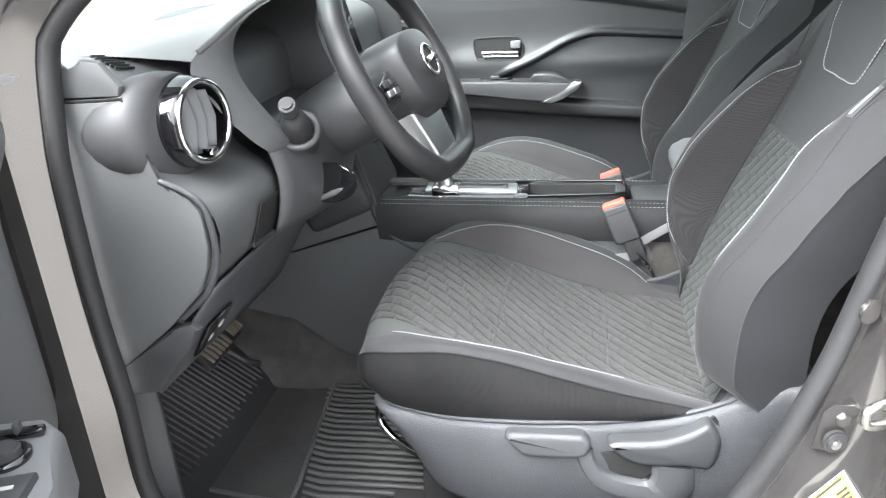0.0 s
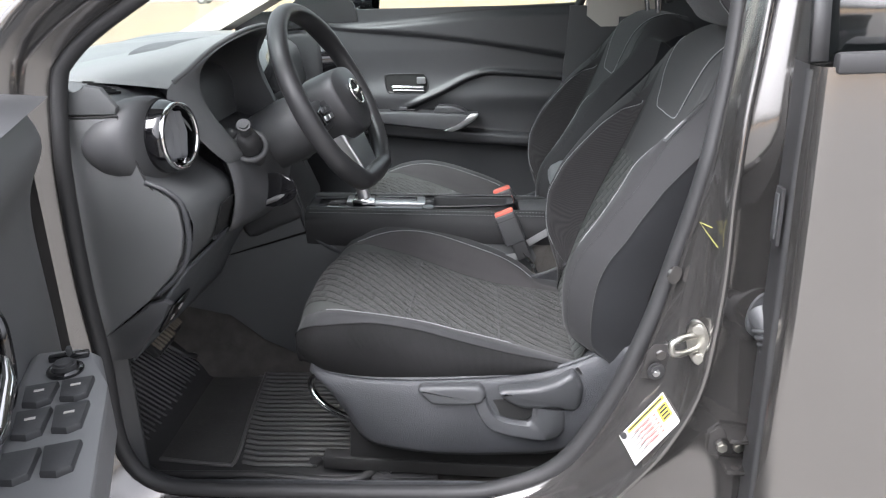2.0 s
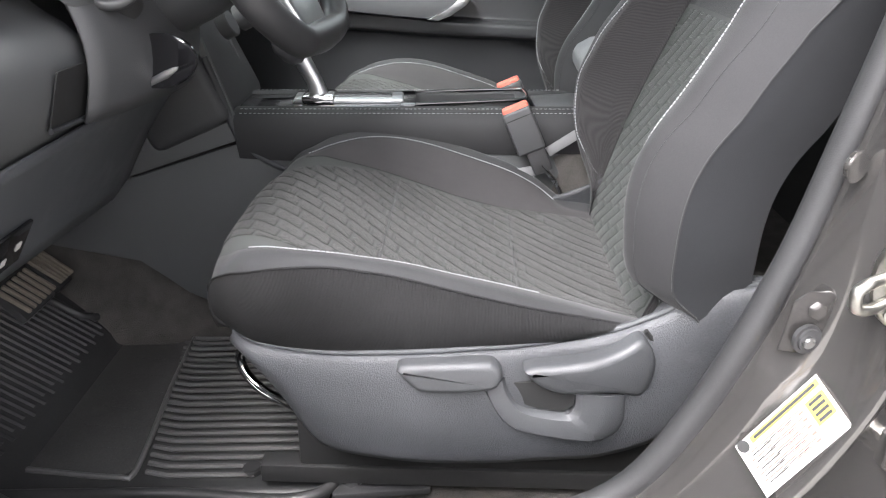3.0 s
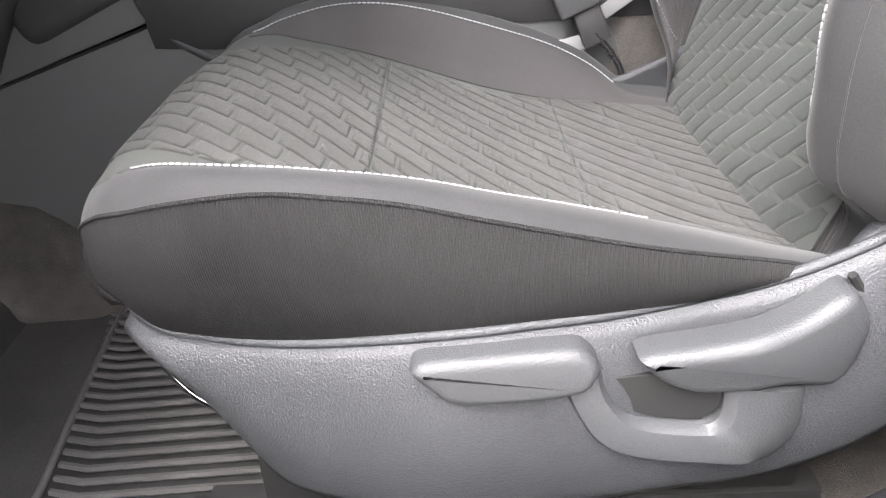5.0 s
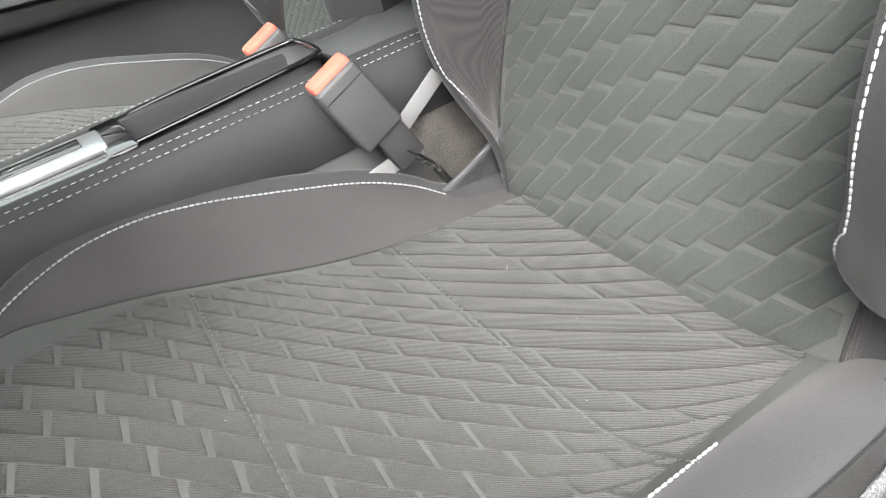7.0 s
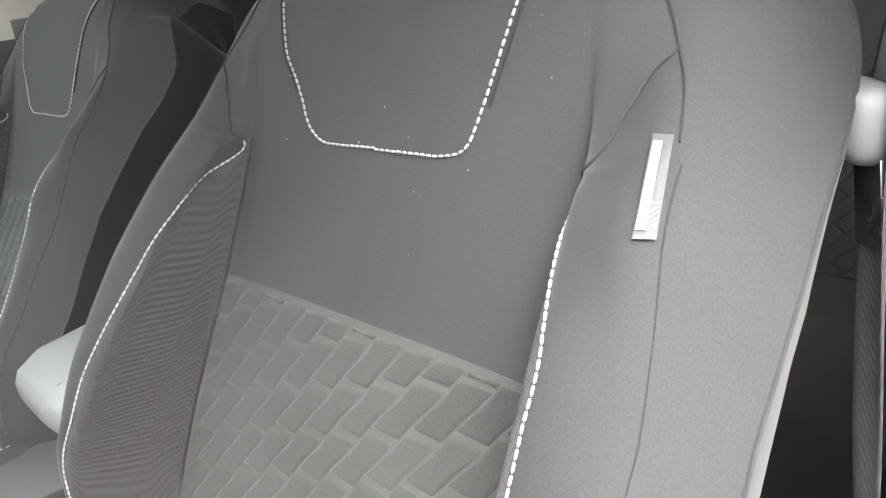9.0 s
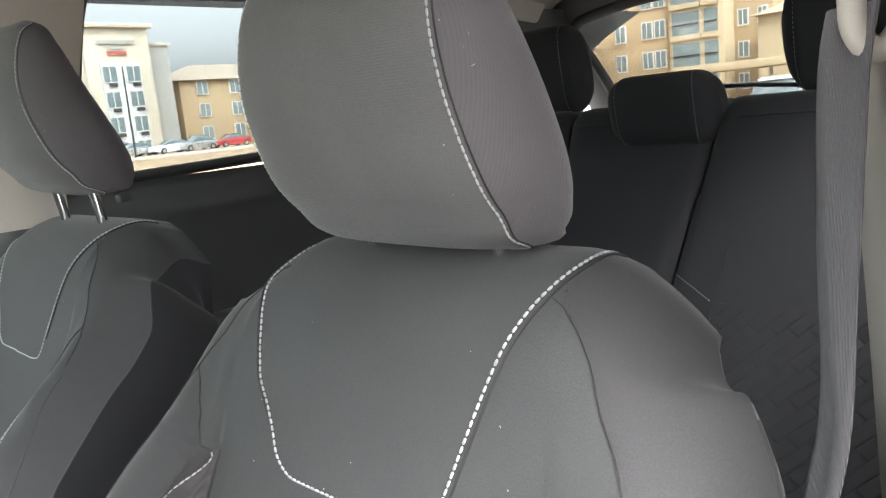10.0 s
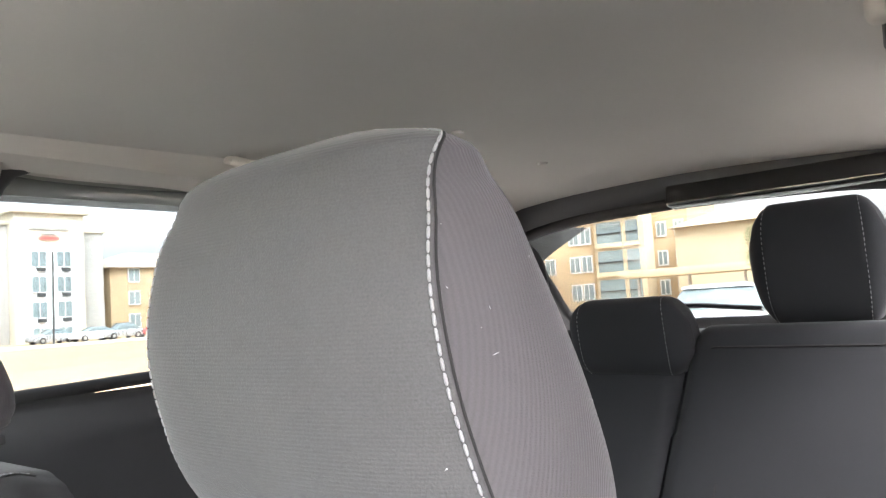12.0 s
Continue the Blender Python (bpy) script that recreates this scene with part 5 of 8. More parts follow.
sail_far = plate("mirror_sail", [(-0.42, 1.27), (-0.13, 1.275), (-0.14, 1.33), (-0.20, 1.40), (-0.30, 1.38)], lambda a, b, c: (a, 1.575 - 0.10 * (b - 1.27) - c, b), 0.012, M_PLASTIC, far_door, bevel=0.004)

# rear door of the far side
rear_far = thing("rear_passenger_door", (1.2, 1.6, 0.5), "dark panel of the closed rear passenger door", "car door")


def rear_panel(x, z):
    return Vector((x, DY - 0.02 * math.exp(-((z - 1.27) / 0.05) ** 2) - 0.035 / (1 + math.exp((z - 1.0) / 0.02)) + 0.05 * max(0, z - 1.2), z))


sheet("panel", rear_panel, lin(0.72, 1.75, 30), lin(0.48, 1.33, 44), M_PLASTIC, rear_far, thick=0.006)
tube("belt_trim", [(x, DY + 0.006, 1.330 + 0.03 * (x - 0.7)) for x in lin(0.72, 1.76, 8)], 0.012, M_RUBBER, rear_far, seg=10)
rbox("armrest", (0.40, 0.06, 0.045), pose(1.15, DY - 0.055, 1.02), M_PLASTIC, rear_far, bevel=0.015, seg=3)
rbox("door_handle", (0.08, 0.016, 0.014), pose(0.95, DY - 0.035, 1.085), M_CHROME, rear_far, bevel=0.005)
wtop = spline([(0.83, 1.67), (0.93, 1.715), (1.1, 1.725), (1.35, 1.71), (1.55, 1.65), (1.72, 1.52)], 20)
pane = sheet("pane", lambda i, v: Vector((wtop[i][0], DY + 0.03 - 0.15 * v, 1.335 + 0.03 * (wtop[i][0] - 0.7) + (wtop[i][1] - 1.335 - 0.03 * (wtop[i][0] - 0.7)) * v)), range(20), lin(0, 1, 6), M_GLASSBLUE, rear_far, thick=0.004)
pane.visible_shadow = False
tube("window_frame", [(0.86, DY + 0.01, 1.34), (0.88, DY - 0.05, 1.50), (0.905, DY - 0.10, 1.665), (0.97, DY - 0.122, 1.715), (1.15, DY - 0.128, 1.730), (1.40, DY - 0.125, 1.715), (1.60, DY - 0.10, 1.63)], 0.016, M_RUBBER, rear_far, n=40, flat=1.0)

# near rear door, closed: painted outside
near_rear = thing("rear_door", (1.2, -0.05, 0.4), "grey metallic closed rear door with dusty paint", "car door")


def rear_skin(x, z):
    belt = 1.235
    y = -0.075 - 0.012 * math.sin((z - 0.45) / 0.8 * math.pi) 
    if x < 0.685:
        y += 0.05 * ((0.685 - x) / 0.015) ** 2 * 0.5
    return Vector((x, y, z))


sheet("door_skin", rear_skin, [0.670, 0.673, 0.678, 0.684, 0.70, 0.75, 0.85, 1.0, 1.2, 1.45, 1.7], lin(0.36, 1.295, 60), M_PAINT, near_rear)
sheet("door_edge", lambda v, z: Vector((0.672 + 0.008 * v, -0.05 + 0.075 * v, z)), lin(0, 1, 4), lin(0.36, 1.295, 20), M_RUBBER, near_rear)
tube("edge_seal", [(0.676, -0.045, 0.36), (0.674, -0.047, 0.8), (0.674, -0.047, 1.29)], 0.008, M_RUBBER, near_rear, n=20, seg=8)
rbox("belt_moulding", (1.05, 0.020, 0.026), pose(1.215, -0.070, 1.308, 0, -1, 0), M_RUBBER, near_rear, bevel=0.006)
sheet("window_frame", lambda v, w: Vector((0.664 + 0.020 * w + 0.03 * v, -0.060 + 0.13 * v, 1.30 + 0.34 * v)), lin(0, 1, 6), lin(0, 1, 3), M_RUBBER, near_rear, thick=0.01)
pane = sheet("pane", lambda x, v: Vector((x + 0.03 * v * (1.75 - x), -0.055 + 0.13 * v, 1.30 + 0.34 * v)), lin(0.682, 1.75, 6), lin(0, 1, 4), M_SIDEGLASS, near_rear, thick=0.004)
sheet("inner_panel", lambda x, z: Vector((x, 0.115 + 0.03 * math.exp(-((z - 1.0) / 0.05) ** 2), z)), lin(0.70, 1.75, 20), lin(0.48, 1.30, 24), M_PLASTIC, near_rear, thick=0.006)
tube("inner_belt_trim", [(x, 0.08, 1.305) for x in lin(0.70, 1.75, 4)], 0.035, M_PLASTIC, near_rear, seg=10)
check = plate("latch_plate", [(-0.011, -0.040), (0.011, -0.040), (0.011, 0.040), (-0.011, 0.040)], lambda a, b, c: (0.668 - c, -0.022 + a, 1.092 + b), 0.005, M_RUBBER, near_rear, "black framed latch plate", bevel=0.001)
plate("latch_insert", [(-0.006, -0.032), (0.006, -0.032), (0.006, 0.032), (-0.006, 0.032)], lambda a, b, c: (0.6625 - c, -0.022 + a, 1.092 + b), 0.002, M_PLASTIC, check, bevel=0.0005)
boot = tube("cable_boot", [(0.684, 0.042, 0.918), (0.688, 0.026, 0.908), (0.695, 0.012, 0.888), (0.700, 0.000, 0.850)], [0.022, 0.020, 0.017, 0.014], M_LEVER, near_rear, "ribbed grey rubber cable boot", seg=18)
plate("boot_flange", [(0.026 * math.cos(a) + 0.004 * math.sin(a), 0.036 * math.sin(a)) for a in lin(0, math.tau, 25)[:-1]], lambda a, b, c: (0.688 + a, 0.046 - c + a * 0.3, 0.914 + b), 0.006, M_LEVER, boot, bevel=0.002)
for k in range(6):
    ring("boot_rib", (0.690 + 0.0022 * k, 0.021 - 0.0042 * k, 0.901 - 0.0095 * k), (0.2, -0.35, -1), 0.0195 - 0.0011 * k, 0.0034, M_LEVER, boot, seg=20)

# striker, hinge, switch and label on the pillar
striker = thing("door_striker", (0.598, 0.03, 0.876), "zinc door striker loop bolted to the pillar", "striker")
plate("striker_plate", [(0.019 * math.cos(a) * (1 + 0.15 * math.sin(a) ** 2), 0.038 * math.sin(a)) for a in lin(0, math.tau, 25)[:-1]], lambda a, b, c: (0.600 + a * 0.72 - 0.08 * b, 0.027 - c - a * 0.65, 0.876 + b), 0.006, M_ZINC, striker, bevel=0.002)
tube("striker_loop", [(0.596, 0.024, 0.889), (0.570, 0.006, 0.892), (0.556, 0.000, 0.888), (0.554, -0.001, 0.880), (0.557, 0.000, 0.871), (0.572, 0.006, 0.867), (0.598, 0.024, 0.866)], 0.0052, M_ZINC, striker, n=36)
for dz in (0.024, -0.024):
    disc("bolt", (0.600 - 0.08 * dz, 0.020, 0.876 + dz), (-0.3, -1, 0), 0.0085, 0.007, M_ZINC, striker, seg=18)
switch = thing("door_switch", (0.548, 0.06, 0.826), "black rubber door switch in a pressed pillar plate", "switch")
plate("switch_plate", [(-0.016, -0.030), (0.008, -0.034), (0.020, -0.016), (0.022, 0.024), (0.014, 0.030), (-0.006, 0.030), (-0.016, 0.020)], lambda a, b, c: (0.547 + a + 0.16 * b, 0.0605 - c, 0.826 + b), 0.0025, M_BLACKBODY, switch, bevel=0.001)
disc("rubber_plunger", (0.548, 0.053, 0.811), (0.3, -1, 0), 0.0145, 0.010, M_RUBBER, switch, bevel=0.003)
disc("plunger_tip", (0.547, 0.047, 0.811), (0.3, -1, 0), 0.006, 0.008, M_STEEL, switch, seg=16)
disc("screw", (0.555, 0.056, 0.838), (0.3, -1, 0), 0.0085, 0.008, M_JAMB, switch, seg=6)
hinge = plate("hinge", [(-0.030, -0.016), (-0.016, -0.030), (0.060, -0.036), (0.060, 0.018), (-0.014, 0.030), (-0.028, 0.018)], lambda a, b, c: (0.659 + a, 0.050 - c - 0.06 * a, 0.683 + b), 0.007, M_BLACKBODY, near_rear, "black painted door hinge with two bolts", bevel=0.002)
for z in (0.710, 0.652):
    rbox("hinge_arm", (0.062, 0.040, 0.008), pose(0.680, 0.024, z, 0, 6, 0), M_BLACKBODY, hinge, bevel=0.002)
for x in (0.649, 0.675):
    disc("washer", (x, 0.041, 0.681), (0, -1, 0), 0.0125, 0.004, M_BLACKBODY, hinge)
    disc("bolt", (x, 0.036, 0.681), (0, -1, 0), 0.0085, 0.010, M_ZINC, hinge, seg=6, bevel=0.001)
near_rear.location.x += 0.010
label = thing("tyre_label", (0.54, 0.03, 0.72), "white tyre pressure label with yellow bands on the pillar", "label")
l_o = Vector((0.500, 0.052, 0.691))
ex = Vector((0.564, 0.052, 0.773)) - l_o
ez = Vector((0.521, 0.014, 0.661)) - l_o
nn = ex.cross(ez).normalized()
if nn.y > 0:
    nn = -nn


def on_label(a, b, c):
    return tuple(l_o + ex * a + ez * b + nn * (0.007 + c))


def label_rect(name, a0, b0, a1, b1, lift, material):
    return plate(name, [(a0, b0), (a1, b0), (a1, b1), (a0, b1)], lambda a, b, c: on_label(a, b, c + lift), 0.0004, material, label, bevel=0)


label_rect("sheet", 0, 0, 1, 1, 0, M_WHITE)
label_rect("yellow_band", 0.16, 0.04, 0.98, 0.17, 0.0006, M_YELLOW)
label_rect("heading_bar", 0.20, 0.075, 0.94, 0.135, 0.0012, M_INK)
label_rect("yellow_panel", 0.76, 0.24, 0.97, 0.68, 0.0006, M_YELLOW)
for k in range(4):
    label_rect("warning_bar", 0.79, 0.28 + 0.10 * k, 0.94, 0.34 + 0.10 * k, 0.0012, M_INK)
for k in range(5):
    label_rect("print_bar", 0.06, 0.245 + 0.13 * k, 0.70, 0.272 + 0.13 * k, 0.0006, M_REDINK)
    label_rect("print_bar", 0.66, 0.29 + 0.13 * k, 0.72, 0.34 + 0.13 * k, 0.0006, M_REDINK)
    label_rect("print_bar", 0.24 + 0.03 * (k % 3), 0.285 + 0.13 * k, 0.60, 0.305 + 0.13 * k, 0.0006, M_INK)
    label_rect("print_bar", 0.10, 0.31 + 0.13 * k, 0.34, 0.335 + 0.13 * k, 0.0006, M_INK)
    label_rect("print_bar", 0.42, 0.31 + 0.13 * k, 0.62, 0.335 + 0.13 * k, 0.0006, M_REDINK)
disc("wheel_mark", on_label(0.07, 0.10, 0.001), nn, 0.006, 0.0006, M_INK, label, seg=18, bevel=0)
# small round plug in the jamb and a blade of grass
disc_plug = disc("hole_plug", (0.566, 0.060, 0.973), (0.5, -0.85, 0), 0.014, 0.006, M_JAMB)
tagged(disc_plug, "round painted plug in the door frame", "plug")
blade = tube("grass_blade", [(0.606, 0.030, 1.058), (0.592, 0.045, 1.062), (0.600, 0.036, 1.050), (0.613, 0.018, 1.032)], 0.0008, M_GRASSBLADE, seg=5)
tagged(blade, "yellow-green blade of grass stuck to the door frame", "grass blade")

# ---------------------------------------------------------------- dashboard
dash = thing("dashboard", (-0.4, 0.84, 0.9), "black moulded dashboard with round side vent", "dashboard")
PROF = spline([(-0.93, 1.205), (-0.75, 1.248), (-0.55, 1.262), (-0.40, 1.252), (-0.315, 1.232), (-0.285, 1.205), (-0.275, 1.150), (-0.262, 1.110), (-0.225, 1.085), (-0.200, 1.062), (-0.198, 1.020), (-0.222, 0.968), (-0.290, 0.905), (-0.36, 0.862), (-0.50, 0.84), (-0.62, 0.86)], 60)


def dash_skin(y, k):
    x, z = PROF[k]
    mid = math.exp(-((y - 0.84) / 0.20) ** 4)
    far = max(0.0, (y - 1.30) / 0.25)
    x -= 0.10 * far * far
    if z > 1.1:
        z += 0.012 * math.sin((y - 0.12) / 1.44 * math.pi)
    if z < 1.06 and x > -0.40:
        x -= 0.07 * mid
    if z < 1.12 and x > -0.36:
        x -= 0.05 * min(1.0, max(0.0, (y - 0.340) / 0.012)) * min(1.0, (1.12 - z) / 0.03)
    return Vector((x, y, z))


sheet("top_roll", dash_skin, lin(0.125, 1.555, 60), range(0, 23), M_DASHSHEEN, dash)
sheet("lower_roll", dash_skin, sorted(lin(0.125, 1.555, 60) + [0.338, 0.341, 0.345, 0.349, 0.353]), range(22, 60), M_DASH, dash)
CAPO = [(-0.56, 1.215), (-0.374, 1.214), (-0.290, 1.216), (-0.284, 1.176), (-0.262, 1.114), (-0.230, 1.092), (-0.214, 1.070), (-0.212, 1.024), (-0.220, 0.990), (-0.236, 0.957), (-0.290, 0.905), (-0.372, 0.840), (-0.56, 0.80)]
plate("end_cap", CAPO, lambda a, b, c: (a, 0.128 - c, b), 0.010, M_DASH, dash, "grained black dashboard end cap", bevel=0.004)
plate("end_cap_upper", [(-0.56, 1.219), (-0.292, 1.220), (-0.288, 1.232), (-0.310, 1.262), (-0.335, 1.266), (-0.352, 1.250), (-0.372, 1.268), (-0.56, 1.27)], lambda a, b, c: (a, 0.130 - c, b), 0.010, M_DASH, dash, bevel=0.004)
tube("end_cap_gap", [(-0.374, 0.1185, 1.217), (-0.288, 0.1185, 1.218), (-0.281, 0.1185, 1.176), (-0.259, 0.1185, 1.112), (-0.250, 0.1185, 1.100)], 0.0018, M_GAP, dash, seg=6)
tube("end_cap_trim", spline([(-0.262, 0.120, 1.113), (-0.226, 0.119, 1.096), (-0.207, 0.120, 1.072), (-0.204, 0.122, 1.022), (-0.212, 0.124, 0.986), (-0.232, 0.126, 0.952), (-0.275, 0.127, 0.915)], 36), 0.0048, M_VALANCE, dash, "grey edge moulding")
plate("lower_side_panel", [(-0.372, 0.834), (-0.292, 0.900), (-0.262, 0.908), (-0.250, 0.900), (-0.272, 0.868), (-0.330, 0.797), (-0.42, 0.785), (-0.42, 0.82)], lambda a, b, c: (a, 0.130 - c, b), 0.012, M_PLASTIC, dash, bevel=0.005)
sheet("knee_bolster", lambda y, v: Vector((-0.222 - 0.118 * v - 0.008 * math.sin(v * 3.1) - 0.03 * max(0, (y - 0.60) / 0.14) * v, y, 0.958 - (0.170 + 0.04 * (y - 0.13)) * v)), lin(0.132, 0.742, 14), lin(0, 1, 10), M_KNEE, dash, "dusty black plastic knee panel", thick=0.004)
rbox("fuse_cover", (0.006, 0.085, 0.065), pose(-0.3085, 0.255, 0.828, 0, 33, 0), M_GLOSSBLACK, dash, bevel=0.003)
for dy, fz in ((0.250, 0.817), (0.278, 0.827)):
    rbox("fuse_tab", (0.004, 0.012, 0.012), pose(-0.3085 + 0.65 * (fz - 0.824), dy, fz, 0, 33, 0), M_WHITE, dash, bevel=0.002)
# side vent pod
VC, VA = Vector((-0.228, 0.198, 1.171)), Vector((0.985, -0.17, 0.03)).normalized()
vside = VA.cross(Vector((0, 0, 1))).normalized()
vup = vside.cross(VA)


def round_at(d, r, n=40, sq=1.0, out=0.0):
    return [VC + VA * d + Vector((0, -out, 0)) + (vside * math.cos(k * math.tau / n) + vup * math.sin(k * math.tau / n) * sq) * r for k in range(n)]


loft("vent_pod", [round_at(d, r, out=o) for d, r, o in ((-0.128, 0.008, 0.090), (-0.122, 0.026, 0.078), (-0.110, 0.044, 0.064), (-0.092, 0.060, 0.051), (-0.068, 0.0690, 0.041), (-0.046, 0.0715, 0.033), (-0.034, 0.0700, 0.024), (-0.026, 0.0650, 0.012))], M_PLASTIC, dash, "black rounded vent pod")
tube("pod_seam", [p + (p - VC + VA * 0.05).normalized() * 0.0006 for p in round_at(-0.068, 0.0690, 48, out=0.041)[14:34]], 0.0012, M_GAP, dash, seg=6)
loft("vent_collar", [round_at(-0.028, 0.0625), round_at(-0.012, 0.0600), round_at(0.000, 0.0560), round_at(0.003, 0.052), round_at(-0.02, 0.049)], M_GLOSSBLACK, dash, "gloss black vent collar", caps=False)
ring("vent_ring", VC + VA * 0.002, VA, 0.0525, 0.0045, M_CHROME, dash, "chrome vent ring")
loft("vent_throat", [round_at(0.0, 0.049), round_at(-0.05, 0.046), round_at(-0.055, 0.01)], M_GLOSSBLACK, dash, caps=False)
for k in range(3):
    h = -0.022 + 0.021 * k
    w = math.sqrt(0.046 ** 2 - h * h) * 0.94
    sheet("vent_vane", lambda u, v, h=h, w=w: VC + vside * (h - 0.011 * (1 - abs(u)) + 0.016 * v) + vup * (u * w) - VA * (0.004 + 0.030 * v), lin(-1, 1, 9), lin(0, 1, 3), M_GREYTRIM, dash, thick=0.0025)
rbox("vent_thumb_tab", (0.016, 0.010, 0.018), Matrix.Translation(VC - vup * 0.040 + VA * 0.002) @ Matrix((vside, vup, VA)).transposed().to_4x4(), M_CHROME, dash, bevel=0.003)
# defroster slots in the top
for k in range(6):
    rbox("defroster_slot", (0.028, 0.005, 0.004), pose(-0.385 + 0.0105 * k, 0.240 - 0.006 * k, 1.2560 - 0.0026 * k, 0, 8, 65), M_GAP, dash, bevel=0.001)
# instrument hood: a wide bezel round a deep opening, its upper edge a crease that runs out to the side vent
HOOD_IN = [(-0.176, 0.360, 1.118), (-0.180, 0.332, 1.135), (-0.197, 0.314, 1.170), (-0.215, 0.306, 1.207), (-0.222, 0.308, 1.245), (-0.212, 0.324, 1.281), (-0.190, 0.357, 1.305), (-0.172, 0.415, 1.314), (-0.167, YC, 1.317)]
HOOD_OUT = [(-0.178, 0.350, 1.095), (-0.186, 0.300, 1.100), (-0.208, 0.262, 1.140), (-0.235, 0.240, 1.190), (-0.256, 0.240, 1.237), (-0.226, 0.277, 1.271), (-0.200, 0.326, 1.299), (-0.170, 0.400, 1.321), (-0.158, YC, 1.327)]


def both_sides(half, n):
    full = half + [(x, 2 * YC - y, z) for x, y, z in half[-2::-1]]
    return [Vector(p) for p in spline(full, n)]


h_in, h_out = both_sides(HOOD_IN, 73), both_sides(HOOD_OUT, 73)


def bezel(k, f):
    p = h_out[k].lerp(h_in[k], f)
    return p + Vector((0.010 * math.sin(f * math.pi) ** 0.7, 0, 0))


part("cluster_bezel", grid_bm(bezel, range(73), lin(0, 1, 8)), M_DASH, dash, "smooth grey bezel round the instruments")
part("cluster_well", grid_bm(lambda k, f: h_in[k].lerp(Vector((-0.345 - 0.25 * (h_in[k].z - 1.2), YC + (h_in[k].y - YC) * 0.90, 1.205 + (h_in[k].z - 1.205) * 0.84)), f), range(73), lin(0, 1, 8)), M_PLASTIC, dash, "dark instrument well")


def hood_top(k, f):
    p = h_out[k]
    far = Vector((-0.56, 0.10 + (p.y - 0.10) * 1.0, 1.262))
    q = p.lerp(far, f)
    rise = max(0.0, p.z - 1.225)
    q.z = 1.262 + (p.z - 1.262) * (1 - f) ** 1.6 + 0.10 * rise * math.sin(f * math.pi)
    return q


part("cluster_hood", grid_bm(hood_top, range(16, 57), lin(0, 1, 14)), M_DASHSHEEN, dash)
tube("hood_crease", [h_out[k] + Vector((0.001, 0, 0.001)) for k in range(17, 56)], 0.0045, M_DASH, dash, seg=8)
cluster = plate("cluster_face", [(-0.155, -0.055), (0.155, -0.055), (0.150, 0.04), (0.10, 0.075), (-0.10, 0.075), (-0.150, 0.04)], lambda a, b, c: (-0.335 - 0.30 * b + c, YC + a, 1.195 + b), 0.004, M_GLOSSBLACK, dash, "dark instrument cluster", bevel=0.001)
for dy in (-0.085, 0.085):
    ring("dial", (-0.328, YC + dy, 1.200), (0.95, 0, 0.3), 0.045, 0.0025, M_STEEL, cluster)
    for k in range(10):
        a = radians(-40 + 28.9 * k)
        rbox("dial_mark", (0.002, 0.0035, 0.010), Matrix.Translation((-0.326 + 0.010 * -math.sin(a), YC + dy + 0.036 * math.cos(a), 1.200 + 0.034 * math.sin(a))) @ pose(0, 0, 0, 90 - math.degrees(a), 0, 0), M_WHITE, cluster, bevel=0)
    rbox("dial_needle", (0.002, 0.003, 0.035), pose(-0.325, YC + dy - 0.012, 1.188, 40, 0, 0), M_RED, cluster, bevel=0)
sheet("cluster_ledge", lambda y, v: Vector((-0.20 - 0.13 * v, y, 1.120 + 0.030 * v)), lin(YC - 0.15, YC + 0.15, 10), lin(0, 1, 4), M_PLASTIC, dash, thick=0.004)
sheet("column_surround", lambda y, v: Vector((-0.205 + 0.02 * math.sin(v * 3.1) + 0.05 * (1 - ((y - YC) / 0.2) ** 2), y, 1.130 - 0.16 * v)), lin(YC - 0.19, YC + 0.20, 16), lin(0, 1, 10), M_PLASTIC, dash, thick=0.004)
# column cover pocket with a silver-edged lever
plate("coin_pocket", [(-0.060 * math.cos(a), 0.034 * math.sin(a) + 0.30 * -0.065 * -math.cos(a) * 0.4) for a in lin(0, math.tau, 25)[:-1]], lambda a, b, c: (-0.140 + a * 0.9, 0.402 - a * 0.22 - c * 0.5, 1.022 + b + a * 0.20), 0.012, M_GLOSSBLACK, dash, bevel=0.004)
tube("tilt_lever", [(-0.186, 0.420, 0.978), (-0.165, 0.408, 0.990), (-0.130, 0.397, 1.006), (-0.111, 0.394, 1.015)], [0.006, 0.0075, 0.0075, 0.005], M_SATIN, dash, "satin silver tilt lever", flat=0.8)
# no hollow here: a near-black plate stands for the shade inside the pocket
plate("storage_pocket", [(0.243, 1.040), (0.330, 1.038), (0.326, 0.975), (0.236, 0.980)], lambda a, b, c: (-0.188 - 0.38 * max(0, 1.03 - b) + c * 0.5, a, b), 0.003, M_GAP, dash, "dark plate for the shade inside a small storage pocket", bevel=0.001)
tube("pocket_rim", [(-0.186, 0.333, 1.040), (-0.187, 0.334, 1.02), (-0.206, 0.329, 0.972), (-0.206, 0.236, 0.978)], 0.0035, M_VALANCE, dash, seg=8)
# middle stack
rbox("centre_tower", (0.16, 0.25, 0.36), pose(-0.30, 0.84, 1.00, 0, -22, 0), M_PLASTIC, dash, bevel=0.02, seg=3)
rbox("touch_screen", (0.012, 0.215, 0.125), pose(-0.235, 0.84, 1.215, 0, -14, 0), M_GLOSSBLACK, dash, "dark touch screen", bevel=0.006)
